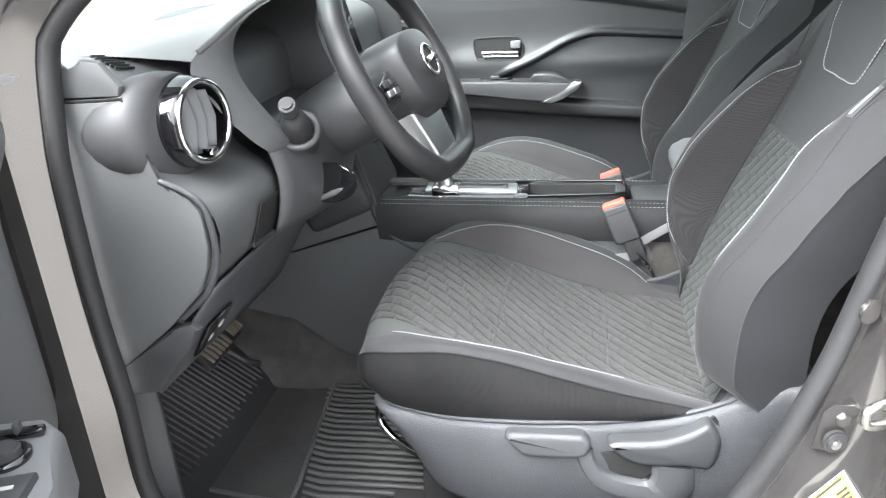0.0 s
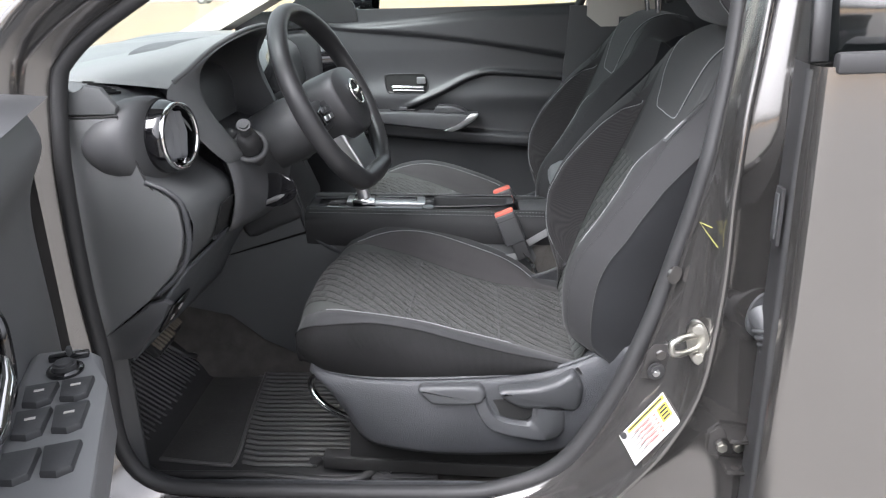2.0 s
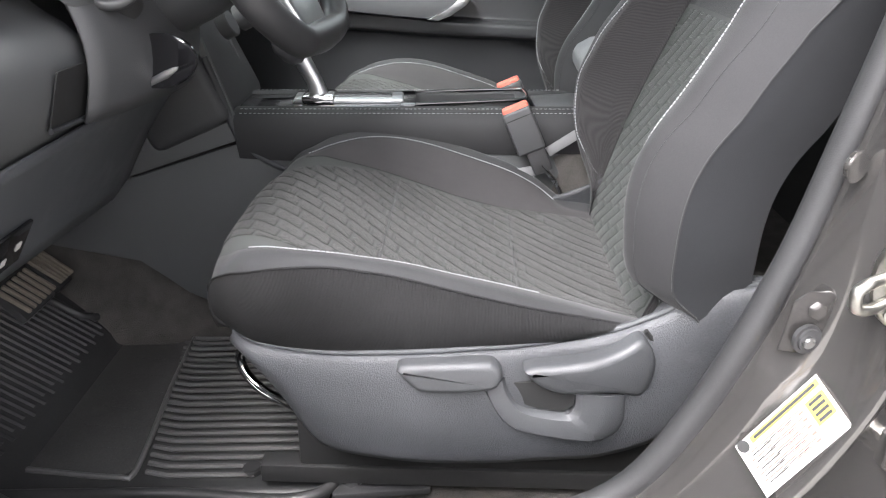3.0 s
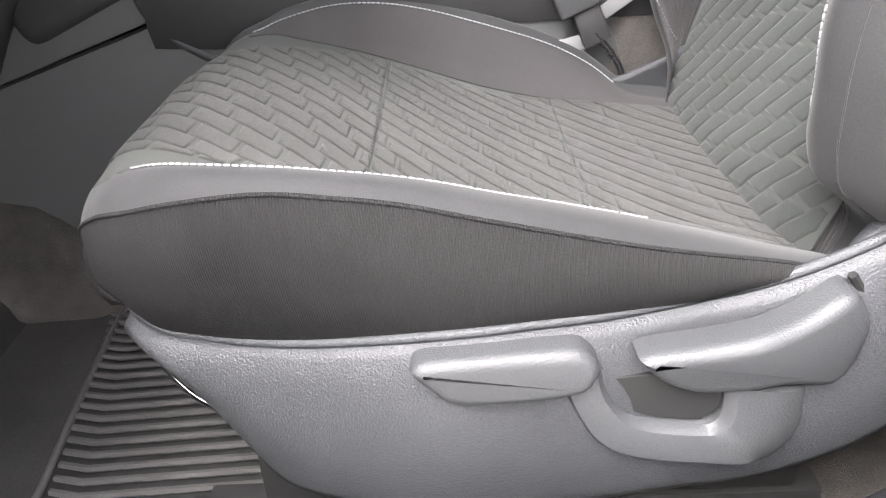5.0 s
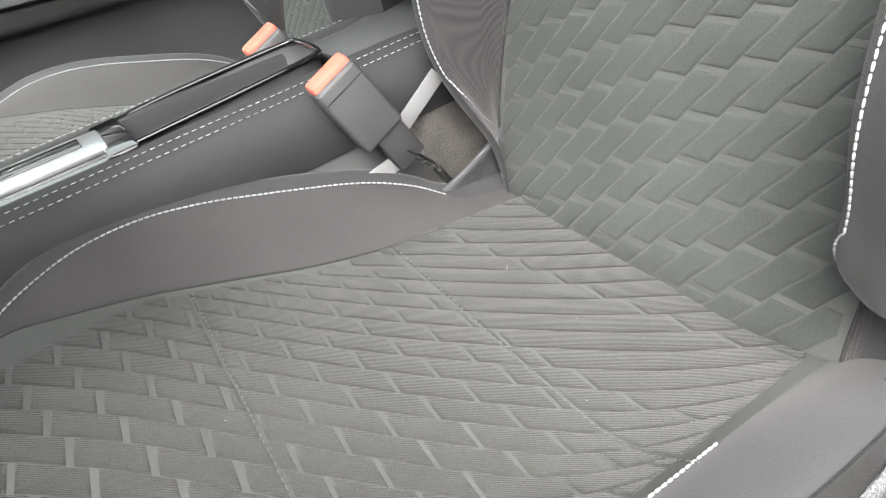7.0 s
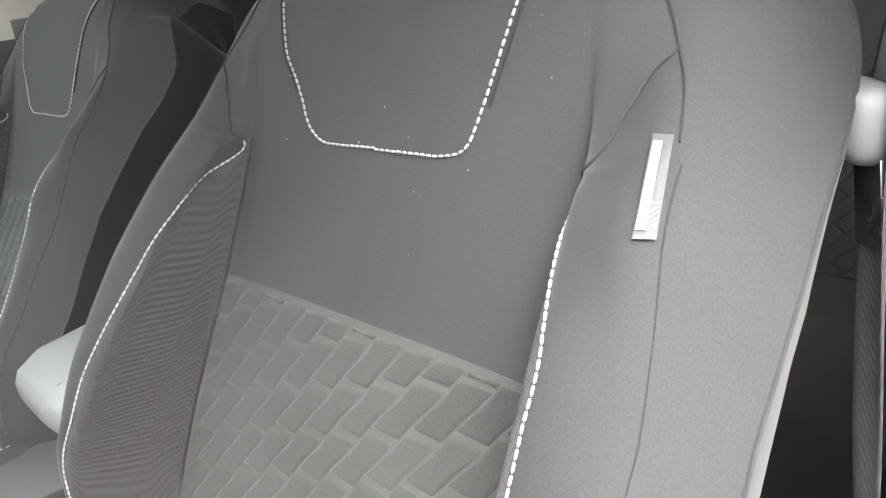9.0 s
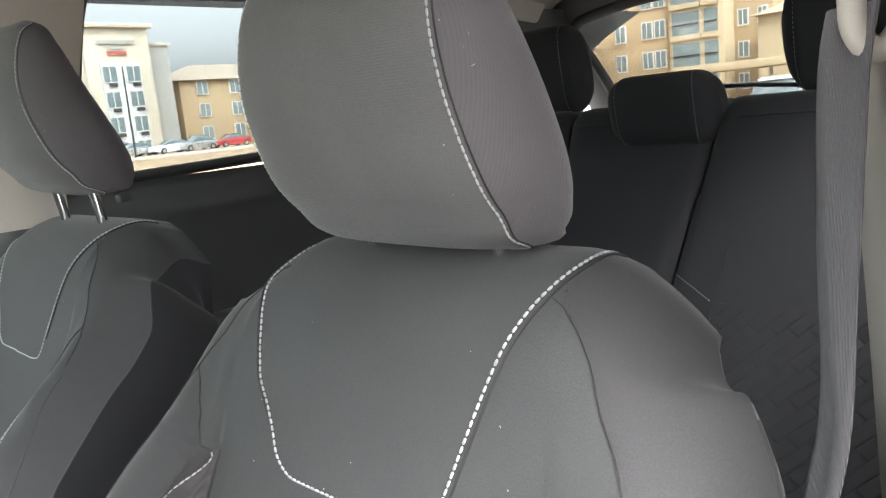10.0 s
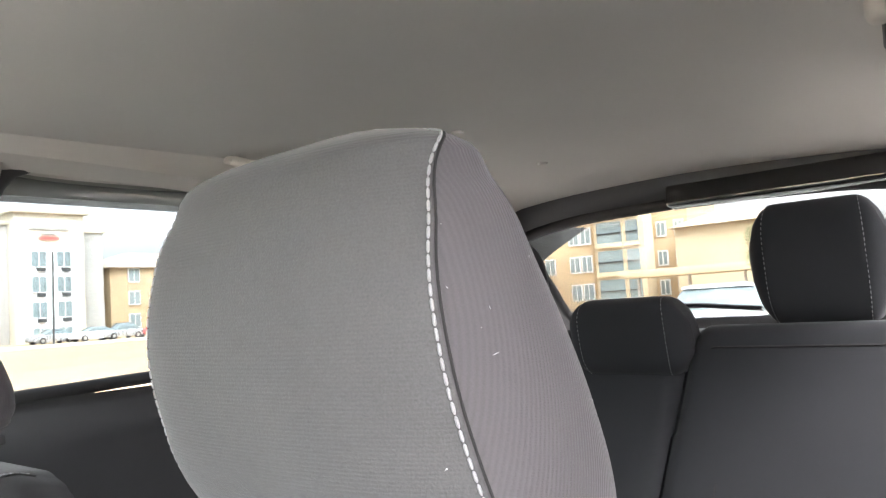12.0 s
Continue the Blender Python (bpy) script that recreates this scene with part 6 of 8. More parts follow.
for dy in (-0.055, 0.055):
    ring("stack_vent_ring", (-0.205, 0.84 + dy, 1.105), (0.93, 0, 0.3), 0.034, 0.003, M_SATIN, dash)
    disc("climate_knob", (-0.165, 0.84 + dy, 1.015), (0.9, 0, 0.4), 0.024, 0.022, M_PLASTIC, dash)
ring("far_vent_ring", (-0.205, 1.44, 1.172), (0.95, 0.31, 0.03), 0.0525, 0.0045, M_CHROME, dash, "chrome vent ring")
disc("far_vent_throat", (-0.216, 1.436, 1.172), (0.95, 0.31, 0.03), 0.060, 0.05, M_GLOSSBLACK, dash)

# ---------------------------------------------------------------- steering wheel
wheel = thing("steering_wheel", (-0.02, YC, 1.165), "black leather steering wheel with silver lower spoke", "steering wheel")
WC, WT, WY = Vector((-0.021, YC, 1.187)), radians(26), radians(6.3)
w_y = Vector((math.sin(WY), math.cos(WY), 0))
w_n = Vector((math.cos(WT) * math.cos(WY), -math.cos(WT) * math.sin(WY), math.sin(WT)))
w_up = w_n.cross(w_y)
w_m = Matrix((w_n, w_y, w_up)).transposed().to_4x4()


def rim(a, r=0.183):
    y, z = r * math.cos(a), r * math.sin(a)
    if z < -0.166:
        z = -0.166 + (z + 0.166) * 0.25
    return WC + w_y * y + w_up * z


def rim_ring(u, v):
    a, b = u * math.tau / 72, v * math.tau / 14
    c = rim(a)
    out = (c - WC).normalized()
    th = 0.0185 + 0.004 * math.exp(-((a - 1.5 * math.pi) / 0.5) ** 2) + 0.002 * math.exp(-((a - 0.6) % math.pi - 0.2) ** 2 * 8)
    return c + out * math.cos(b) * th * 0.92 + w_n * math.sin(b) * th * 1.05


part("rim", grid_bm(rim_ring, range(72), range(14), True, True), M_LEATHER, wheel, "black leather rim")


def on_wheel(a, b, c):
    return tuple(WC + w_y * a + w_up * b + w_n * c)


def pad_at(u, f):
    """The airbag cover's domed skin: u round it, f from its back rim to the middle."""
    c, s = math.cos(u), math.sin(u)
    a = 0.086 * math.copysign(abs(c) ** 0.72, c) * (1 - 0.22 * max(0.0, -s) ** 2)
    b = math.copysign(abs(s) ** 0.80, s) * (0.052 if s > 0 else 0.092)
    k = min(1.0, f * 2.2)
    r = 1 - 0.12 * (1 - math.cos(k * math.pi / 2)) if f < 0.4545 else 0.88 * (1 - (f - 0.4545) / 0.5455)
    h = -0.030 + 0.066 * math.sin(k * math.pi / 2) if f < 0.4545 else 0.036 + 0.010 * (1 - (r / 0.88) ** 2)
    return Vector(on_wheel(a * r, b * r, h))


part("airbag_cover", grid_bm(pad_at, lin(0, math.tau, 49)[:-1], lin(0, 0.995, 24), True), M_WHEELPAD, wheel, "black grained airbag cover")
for sign in (-1, 1):
    part("side_spoke", grid_bm(lambda f, k: Vector(on_wheel(sign * (0.060 + 0.112 * f), -0.018 - 0.006 * f + (0.030 + 0.006 * f * f) * math.sin(k * math.tau / 16), -0.008 + 0.016 * math.cos(k * math.tau / 16))), lin(0, 1, 8), range(16), close_v=True), M_PLASTIC, wheel)
    plate("spoke_buttons", [(sign * 0.084, -0.036), (sign * 0.140, -0.038), (sign * 0.146, -0.010), (sign * 0.090, 0.004)], lambda a, b, c: on_wheel(a, b, c + 0.006), 0.006, M_GLOSSBLACK, wheel, "gloss black button pod", bevel=0.002)
    for k in range(2):
        for j in range(2):
            rbox("spoke_button", (0.005, 0.020, 0.010), Matrix.Translation(on_wheel(sign * (0.102 + 0.024 * k), -0.027 + 0.015 * j, 0.013)) @ w_m, M_SATIN if j == 0 else M_LEVER, wheel, bevel=0.002)
plate("lower_spoke", [(-0.064, -0.070), (0.064, -0.070), (0.046, -0.168), (-0.046, -0.168)], lambda a, b, c: on_wheel(a, b, c - 0.030), 0.034, M_SATIN, wheel, "satin silver lower spoke", bevel=0.008, seg=3)
tube("rim_trim", [rim(a, 0.169) + w_n * 0.006 for a in lin(1.5 * math.pi - 0.42, 1.5 * math.pi + 0.42, 24)], 0.0022, M_CHROME, wheel, "thin chrome line on the rim", seg=8)
ring("emblem_ring", WC + w_n * 0.048 + w_up * -0.010, w_n, 0.025, 0.0028, M_CHROME, wheel, "chrome ring emblem")
rbox("emblem_bar", (0.004, 0.064, 0.011), Matrix.Translation(WC + w_n * 0.049 + w_up * -0.010) @ w_m, M_CHROME, wheel, bevel=0.001)
column = thing("steering_column", (-0.15, YC, 1.10), "black steering column cover with control stalks", "steering column")
rings = []
for d, r in ((-0.045, 0.060), (-0.06, 0.070), (-0.11, 0.076), (-0.16, 0.074), (-0.26, 0.066)):
    rings.append([WC + w_n * d + w_y * r * 1.0 * math.cos(k * math.tau / 28) + w_up * (r * 0.86 * math.sin(k * math.tau / 28) - 0.018) for k in range(28)])
loft("column_cover", rings, M_PLASTIC, column)
for sign in (-1, 1):
    root, tip = Vector((-0.160, YC + sign * 0.132, 1.116)), Vector((-0.147, YC + sign * 0.200, 1.172))
    d = (tip - root).normalized()
    ring("stalk_surround", root + d * 0.004, d, 0.029, 0.006, M_PLASTIC, column)
    stalk = tube("stalk", [root - d * 0.04, root, root + d * 0.030, root + d * 0.046, root + d * 0.052], [0.024, 0.023, 0.021, 0.018, 0.011], M_RUBBER, column, "thick black control stalk", seg=20)
    disc("stalk_knob", tip - d * 0.013, d, 0.0125, 0.030, M_PLASTIC, stalk, bevel=0.004)
    ring("stalk_ring", tip - d * 0.024, d, 0.0125, 0.0012, M_GAP, stalk)

# ---------------------------------------------------------------- pedals, floor mat
for nm, c, w, h, n_rib in (("brake_pedal", (-0.495, 0.540, 0.630), 0.096, 0.075, 6), ("accelerator_pedal", (-0.53, 0.675, 0.610), 0.050, 0.090, 5)):
    ped = thing(nm, c, "worn rubber pedal with ridges on a steel arm", "pedal")
    m = pose(*c, 0, 55, 0)
    rbox("pad", (h, w, 0.016), m, M_RUBBER, ped, bevel=0.005)
    for k in range(n_rib):
        rbox("pad_ridge", (h * 0.82, 0.007, 0.008), m @ pose(0, (k - (n_rib - 1) / 2) * w / n_rib, 0.010, 0, 0, 18), M_GRIT, ped, bevel=0.002)
    tube("pedal_arm", [Vector(c) + Vector((-0.01, 0, 0)), Vector(c) + Vector((-0.09, 0, 0.06)), Vector(c) + Vector((-0.16, 0, 0.22)), Vector(c) + Vector((-0.2, 0, 0.30))], 0.010, M_BLACKBODY, ped, n=14)

mat = thing("floor_mat", (-0.2, 0.5, 0.42), "black ribbed rubber floor mat with scuffs and dust", "floor mat")
def mat_z(x, y):
    return 0.431 + 0.80 * max(0.0, -0.44 - x)


def mat_pt(x, y, lift=0.0):
    return Vector((x, y, mat_z(x, y) + lift))


MX0, MX1, MY0, MY1 = -0.66, 0.035, 0.275, 0.79
sheet("mat_base", lambda x, y: mat_pt(x, y), lin(MX0, MX1, 40), lin(MY0, MY1, 24), M_MAT, mat, thick=0.008)
lip = spline([(-0.66, MY0), (-0.40, MY0), (-0.20, MY0), (0.03, MY0), (0.035, 0.50), (0.03, MY1), (-0.18, MY1), (-0.30, MY1), (-0.43, MY1), (-0.475, 0.755), (-0.50, 0.71), (-0.55, 0.70), (-0.66, 0.70)], 90)
tube("mat_lip", [mat_pt(x, y, 0.010) for x, y in lip], 0.009, M_MAT, mat, seg=8)
plate("heel_pad", [(-0.435, 0.330), (-0.285, 0.312), (-0.266, 0.335), (-0.288, 0.55), (-0.303, 0.74), (-0.320, 0.762), (-0.435, 0.765)], lambda a, b, c: tuple(mat_pt(a, b, c)), 0.005, M_HEEL, mat, "scuffed flat heel pad", bevel=0.001)
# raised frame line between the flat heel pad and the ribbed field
tube("heel_pad_edge", [mat_pt(x, y, 0.006) for x, y in spline([(-0.43, 0.335), (-0.285, 0.315), (-0.262, 0.335), (-0.285, 0.55), (-0.300, 0.74), (-0.315, 0.765), (-0.42, 0.765)], 50)], 0.0045, M_RIBSHINE, mat, seg=8)
for k in range(23):
    y = 0.315 + 0.0195 * k
    x0 = -0.245 - 0.075 * (y - 0.315) / 0.43
    x1 = 0.015
    if k == 0:
        x1 = -0.08
    tube("mat_rib", [mat_pt(x0, y + 0.012, 0.005), mat_pt(x0 + 0.035, y, 0.0075), mat_pt(x1, y, 0.0075)], 0.0042, M_RIBSHINE, mat, seg=6)
for k in range(25):
    y = 0.33 + 0.0158 * k
    tube("mat_rib", [mat_pt(-0.635, y - 0.03 + 0.02, 0.006), mat_pt(-0.475 + 0.008 * (k % 2), y, 0.006)], 0.0040, M_RUBBER, mat, seg=6)
for k in range(7):
    y = 0.38 + 0.05 * k
    tube("mat_score", [mat_pt(-0.41 + 0.012 * (k % 3), y + 0.015, 0.004), mat_pt(-0.295, y, 0.004)], 0.0013, M_MAT, mat, seg=5)
disc("mat_clip", mat_pt(0.0 - 0.085, 0.325, 0.008), (0, 0, 1), 0.014, 0.012, M_RUBBER, mat)
# floor anchor bracket in front of the seat rail
bracket = thing("rail_bracket", (0.1, 0.31, 0.41), "dark steel seat rail bracket bolted to the floor", "bracket")
rbox("bracket_plate", (0.14, 0.075, 0.012), pose(0.105, 0.315, 0.430, 0, 3, 8), M_RUBBER, bracket, bevel=0.004)
disc("bracket_bolt", (0.066, 0.305, 0.445), (0, -0.2, 1), 0.022, 0.020, M_STEEL, bracket, seg=6, bevel=0.003)
rbox("bracket_clip", (0.038, 0.010, 0.006), pose(0.155, 0.290, 0.452), M_CHROME, bracket, bevel=0.002)

# ---------------------------------------------------------------- centre console
console = thing("centre_console", (0.2, 0.84, 0.5), "black centre console with stitched padded rails and open tray", "centre console")
def rail_top(x):
    return 0.872 - 0.045 * (x + 0.15)


for sign in (-1, 1):
    y0 = 0.827 + sign * 0.068
    rings = []
    for x in lin(-0.165, 0.60, 26):
        t = rail_top(x)
        drop = 0.075 + 0.012 * math.exp(-((x + 0.05) / 0.15) ** 2)
        sec = [(0.020, -0.004), (0.018, 0.002), (0.0, 0.005), (-0.018, 0.0), (-0.030, -0.012), (-0.034, -0.030), (-0.033, -drop * 0.7), (-0.024, -drop), (-0.005, -drop - 0.004), (0.020, -drop)]
        rings.append([Vector((x, y0 - sign * a * -1 if sign > 0 else y0 + a, t + b)) if sign < 0 else Vector((x, y0 - a, t + b)) for a, b in sec])
    loft("padded_rail", rings, M_VINYL, console, "padded black vinyl rail with pale stitches")
    for off in (-0.010, -0.0215):
        stitches("rail_stitching", [(x, y0 + (off if sign < 0 else -off), rail_top(x) + (0.0042 if off > -0.02 else -0.0010)) for x in lin(-0.155, 0.58, 60)], console, 0.005, 0.003, 0.0005)
    plate("console_side", [(-0.62, 0.695), (-0.36, 0.762), (-0.145, 0.822), (-0.13, 0.800), (-0.05, 0.790), (0.60, 0.770), (0.60, 0.46), (-0.20, 0.47), (-0.30, 0.525), (-0.38, 0.60), (-0.62, 0.66)], lambda a, b, c, s=sign: (a, 0.827 + s * (0.080 + c), b), 0.008, M_DASH, console, bevel=0.002)
    plate("upper_console_side", [(-0.62, 0.701), (-0.36, 0.768), (-0.150, 0.827), (-0.172, 0.90), (-0.20, 1.0), (-0.24, 1.05), (-0.45, 1.05), (-0.62, 0.9)], lambda a, b, c, s=sign: (a, 0.827 + s * (0.082 + c), b), 0.008, M_DASH, console, bevel=0.002)
    tube("side_panel_gap", [(-0.36, 0.827 + sign * 0.0885, 0.765), (-0.15, 0.827 + sign * 0.0885, 0.822)], 0.0016, M_GAP, console, seg=6)
    tube("front_bow", spline([(-0.20, 0.827 + sign * 0.091, 0.97), (-0.180, 0.827 + sign * 0.093, 0.90), (-0.160, 0.827 + sign * 0.093, 0.827), (-0.120, 0.827 + sign * 0.088, 0.785), (-0.07, 0.827 + sign * 0.085, 0.755), (-0.02, 0.827 + sign * 0.083, 0.732)], 30), 0.0065, M_VALANCE, console, "grey edge moulding")
rbox("shift_panel", (0.30, 0.120, 0.02), pose(-0.015, 0.827, 0.858, 0, 2.5, 0), M_GLOSSBLACK, console, bevel=0.004)
rbox("gate_trim", (0.20, 0.060, 0.010), pose(0.03, 0.827, 0.870, 0, 2.5, 0), M_SATIN, console, "satin silver shift gate", bevel=0.004)
rbox("gate_slot", (0.16, 0.026, 0.006), pose(0.03, 0.827, 0.8745, 0, 2.5, 0), M_GLOSSBLACK, console, bevel=0.002)
# open tray with a bright lip
tr = [(0.148, 0.790), (0.330, 0.790), (0.356, 0.803), (0.358, 0.862), (0.340, 0.880), (0.148, 0.884)]
rings = [[Vector((x, y, z)) for x, y in tr] for z in (0.858,)] + [[Vector((0.26 + (x - 0.26) * 0.95, 0.828 + (y - 0.828) * 0.92, 0.80)) for x, y in tr]]
bm = grid_bm(lambda i, j: rings[i][j], (0, 1), range(6), close_v=True)
bm.verts.ensure_lookup_table()
bm.faces.new([bm.verts[6 + k] for k in range(6)])
part("tray", bm, M_PLASTIC, console, "dark open tray")
tube("tray_lip", [(x, y, 0.861) for x, y in spline(tr + tr[:1], 50)], 0.0035, M_GLOSSBLACK, console, seg=8)
rbox("rear_panel", (0.24, 0.125, 0.02), pose(0.49, 0.827, 0.838), M_PLASTIC, console, bevel=0.005)
rbox("tray_bridge", (0.03, 0.115, 0.012), pose(0.138, 0.827, 0.860), M_GLOSSBLACK, console, bevel=0.003)
# the console stands a little askew to the seat
turn = Matrix.Translation((-0.15, 0.80, 0)) @ Matrix.Rotation(radians(3), 4, "Z") @ Matrix.Translation((0.15, -0.80, 0))
console.matrix_world = turn @ Matrix.Translation((0.2, 0.84, 0.5))
arm = thing("console_armrest", (0.56, 0.84, 0.84), "grey vinyl armrest folded over the console", "armrest")
rings = []
for x, h, w, z in ((0.445, 0.012, 0.050, 0.925), (0.452, 0.024, 0.060, 0.924), (0.475, 0.034, 0.066, 0.926), (0.60, 0.038, 0.068, 0.935), (0.75, 0.036, 0.066, 0.940), (0.76, 0.02, 0.055, 0.940)):
    rings.append([Vector((x, 0.84 + w * math.copysign(abs(math.cos(k * math.tau / 20)) ** 0.5, math.cos(k * math.tau / 20)), z + h * math.copysign(abs(math.sin(k * math.tau / 20)) ** 0.6, math.sin(k * math.tau / 20)))) for k in range(20)])
loft("pad", rings, M_GREYTRIM, arm)
stitches("pad_stitching", [(x, 0.84 - 0.052, 0.956 + 0.06 * (x - 0.47)) for x in lin(0.46, 0.74, 20)], arm, 0.006, 0.003, 0.0008)
rbox("stem", (0.10, 0.06, 0.12), pose(0.60, 0.84, 0.875, 0, 0, 0), M_PLASTIC, arm, bevel=0.012)
# gear lever
shifter = thing("gear_lever", (-0.03, 0.827, 0.87), "chrome-bladed automatic gear lever with black grip", "gear lever")
tube("blade", [(-0.022, 0.827, 0.868), (-0.032, 0.827, 0.905), (-0.050, 0.827, 0.945), (-0.070, 0.827, 0.965)], [0.018, 0.015, 0.016, 0.020], M_SATIN, shifter, "satin silver blade", n=0, seg=16, flat=0.7)
rings = []
for d, r in ((0.0, 0.012), (0.01, 0.022), (0.03, 0.027), (0.06, 0.026), (0.075, 0.018), (0.08, 0.006)):
    c = Vector((-0.045 - 0.6 * d, 0.827, 0.945 + 0.55 * d))
    ax = Vector((-0.74, 0, 0.67))
    s = Vector((0.67, 0, 0.74))
    rings.append([c + (Vector((0, 1, 0)) * math.cos(k * math.tau / 18) * 1.15 + s * math.sin(k * math.tau / 18)) * r for k in range(18)])
loft("grip", rings, M_PLASTIC, shifter)
rbox("grip_cap", (0.03, 0.034, 0.008), pose(-0.086, 0.827, 0.985, 0, 45, 0), M_SATIN, shifter, bevel=0.003)
rbox("boot_base", (0.06, 0.06, 0.016), pose(-0.025, 0.827, 0.876, 0, 2, 0), M_CHROME, shifter, bevel=0.006)

# ---------------------------------------------------------------- belt buckles
def build_buckle(y):
    b = thing("belt_buckle", (0.40, y, 0.70), "black seat belt buckle with red release button", "seat belt buckle", "belt buckles")
    ax = Vector((-0.36, 0, 0.93)).normalized()
    wide = Vector((0.93, 0, 0.36)).normalized()
    mid = Vector((0.342, y, 0.829))
    q = Matrix((wide, ax.cross(wide), ax)).transposed().to_4x4()
    body = rbox("body", (0.050, 0.030, 0.080), Matrix.Translation(mid) @ q, M_PLASTIC, b, bevel=0.005, seg=3)
    tube("moulding_line", [mid + wide * a + ax * 0.026 - Vector((0, 0.0152, 0)) for a in (-0.022, 0.0, 0.022)], 0.0007, M_GAP, body, seg=5)
    rbox("release_button", (0.046, 0.022, 0.014), Matrix.Translation(mid + ax * 0.040) @ q, M_RED, b, "red release button", bevel=0.004)
    rbox("stalk_sleeve", (0.034, 0.016, 0.050), Matrix.Translation(mid - ax * 0.060 + wide * 0.006) @ q, M_RUBBER, b, bevel=0.004)
    tube("stalk", [mid - ax * 0.07 + wide * 0.006, Vector((0.405, y + 0.004, 0.72)), Vector((0.44, y + 0.006, 0.62))], 0.010, M_STEEL, b, n=10, flat=0.4)
    for c, up, l in (((0.412, y + 0.012, 0.800), 0.55, 0.062), ((0.352, y + 0.004, 0.752), 0.16, 0.050)):
        d = Vector((math.cos(up), 0, math.sin(up)))
        m = Matrix((d, Vector((0, 1, 0)), d.cross(Vector((0, 1, 0))))).transposed().to_4x4()
        rbox("cable_tag", (l, 0.002, 0.018), Matrix.Translation(c) @ m, M_ARM, b, "grey woven cable tag", bevel=0.0008)
    return b


build_buckle(0.728)
build_buckle(0.936)

# ---------------------------------------------------------------- open front door
door = thing("front_door", (-0.40, 0.0, 0.45), "open driver's door with black panel and window switches", "car door")
DH, DE = Vector((-0.415, 0.015, 0)), Vector((0.36, -0.933, 0)).normalized()
DN = Vector((0.933, 0.36, 0)).normalized()


def on_door(l, d, z):
    return DH + DE * l + DN * d + Vector((0, 0, z))


def door_panel(l, z):
    d = 0.046
    d += 0.030 * math.exp(-((z - 1.22) / 0.05) ** 2)
    d -= 0.020 * math.exp(-((z - 1.08) / 0.07) ** 2) * math.exp(-((l - 0.42) / 0.2) ** 2)
    d += 0.045 / (1 + math.exp((z - (0.965)) / 0.012)) * (1 / (1 + math.exp(-(l - 0.30) / 0.02)))
    d -= 0.045 / (1 + math.exp((z - 0.84) / 0.012))
    if l < 0.13:
        d -= 0.05 * ((0.13 - l) / 0.13) ** 1.5
    return on_door(l, d, z)


sheet("inner_panel", door_panel, lin(0.03, 1.08, 60), lin(0.50, 1.262, 60), M_DOORSHEEN, door, "black plastic inner panel, greyed by painted sky reflection")
sheet("outer_skin", lambda l, z: on_door(l, -0.075 - 0.02 * math.sin((z - 0.4) * 3.4), z), lin(-0.02, 1.12, 12), lin(0.40, 1.27, 16), M_PAINT, door)
sheet("door_edge", lambda d, z: on_door(0.0 + 0.03 * d, -0.075 + 0.115 * d, z), lin(0, 1, 5), lin(0.40, 1.27, 10), M_JAMB, door)
sheet("bottom_edge", lambda d, l: on_door(l, -0.075 + 0.125 * d, 0.40 + 0.10 * d), lin(0, 1, 5), lin(0.0, 1.10, 10), M_JAMB, door)
sheet("sill_cap", lambda l, d: on_door(l, -0.07 + 0.15 * d, 1.266 + 0.008 * math.sin(d * 3.14)), lin(0.04, 1.08, 10), lin(0, 1, 6), M_PLASTIC, door)
plate("mirror_sail", [(0.10, 1.265), (0.34, 1.265), (0.22, 1.42), (0.13, 1.36)], lambda a, b, c: tuple(on_door(a, 0.016 + c - 0.25 * (b - 1.265), b)), 0.014, M_PLASTIC, door, bevel=0.004)
tube("window_frame", [on_door(0.08, -0.02, 1.26), on_door(0.20, -0.055, 1.40), on_door(0.40, -0.105, 1.55), on_door(0.60, -0.125, 1.61), on_door(1.05, -0.12, 1.60)], 0.022, M_RUBBER, door, n=30)
# armrest with the switch block
AR = [(0.285, 0.052), (0.300, 0.045), (0.62, 0.030), (0.80, 0.030), (0.80, 0.112), (0.60, 0.140), (0.40, 0.140), (0.315, 0.126), (0.290, 0.105)]
armrest = plate("armrest", AR, lambda a, b, c: tuple(on_door(a, b, 0.935 + c - 0.02 * (a - 0.3))), 0.062, M_ARM, door, "black-grey plastic switch armrest, lightened in colour to look lit", bevel=0.012, seg=4)
TOPZ = 0.998


def on_arm(a, b, c):
    return tuple(on_door(a, b, TOPZ + c - 0.02 * (a - 0.3)))


ring("mirror_knob_ring", on_arm(0.352, 0.092, 0.001), (0, 0, 1), 0.0165, 0.004, M_GLOSSBLACK, armrest)
disc("mirror_knob", on_arm(0.352, 0.092, 0.006), (0, 0, 1), 0.013, 0.012, M_PLASTIC, armrest, bevel=0.003)
rbox("mirror_selector", (0.044, 0.010, 0.008), Matrix.Translation(on_arm(0.322, 0.093, 0.003)) @ Matrix.Rotation(math.atan2(DN.y, DN.x), 4, "Z"), M_GLOSSBLACK, armrest, bevel=0.002)
rbox("selector_tab", (0.006, 0.010, 0.014), Matrix.Translation(on_arm(0.322, 0.094, 0.008)) @ Matrix.Rotation(math.atan2(DN.y, DN.x), 4, "Z"), M_PLASTIC, armrest, bevel=0.002)
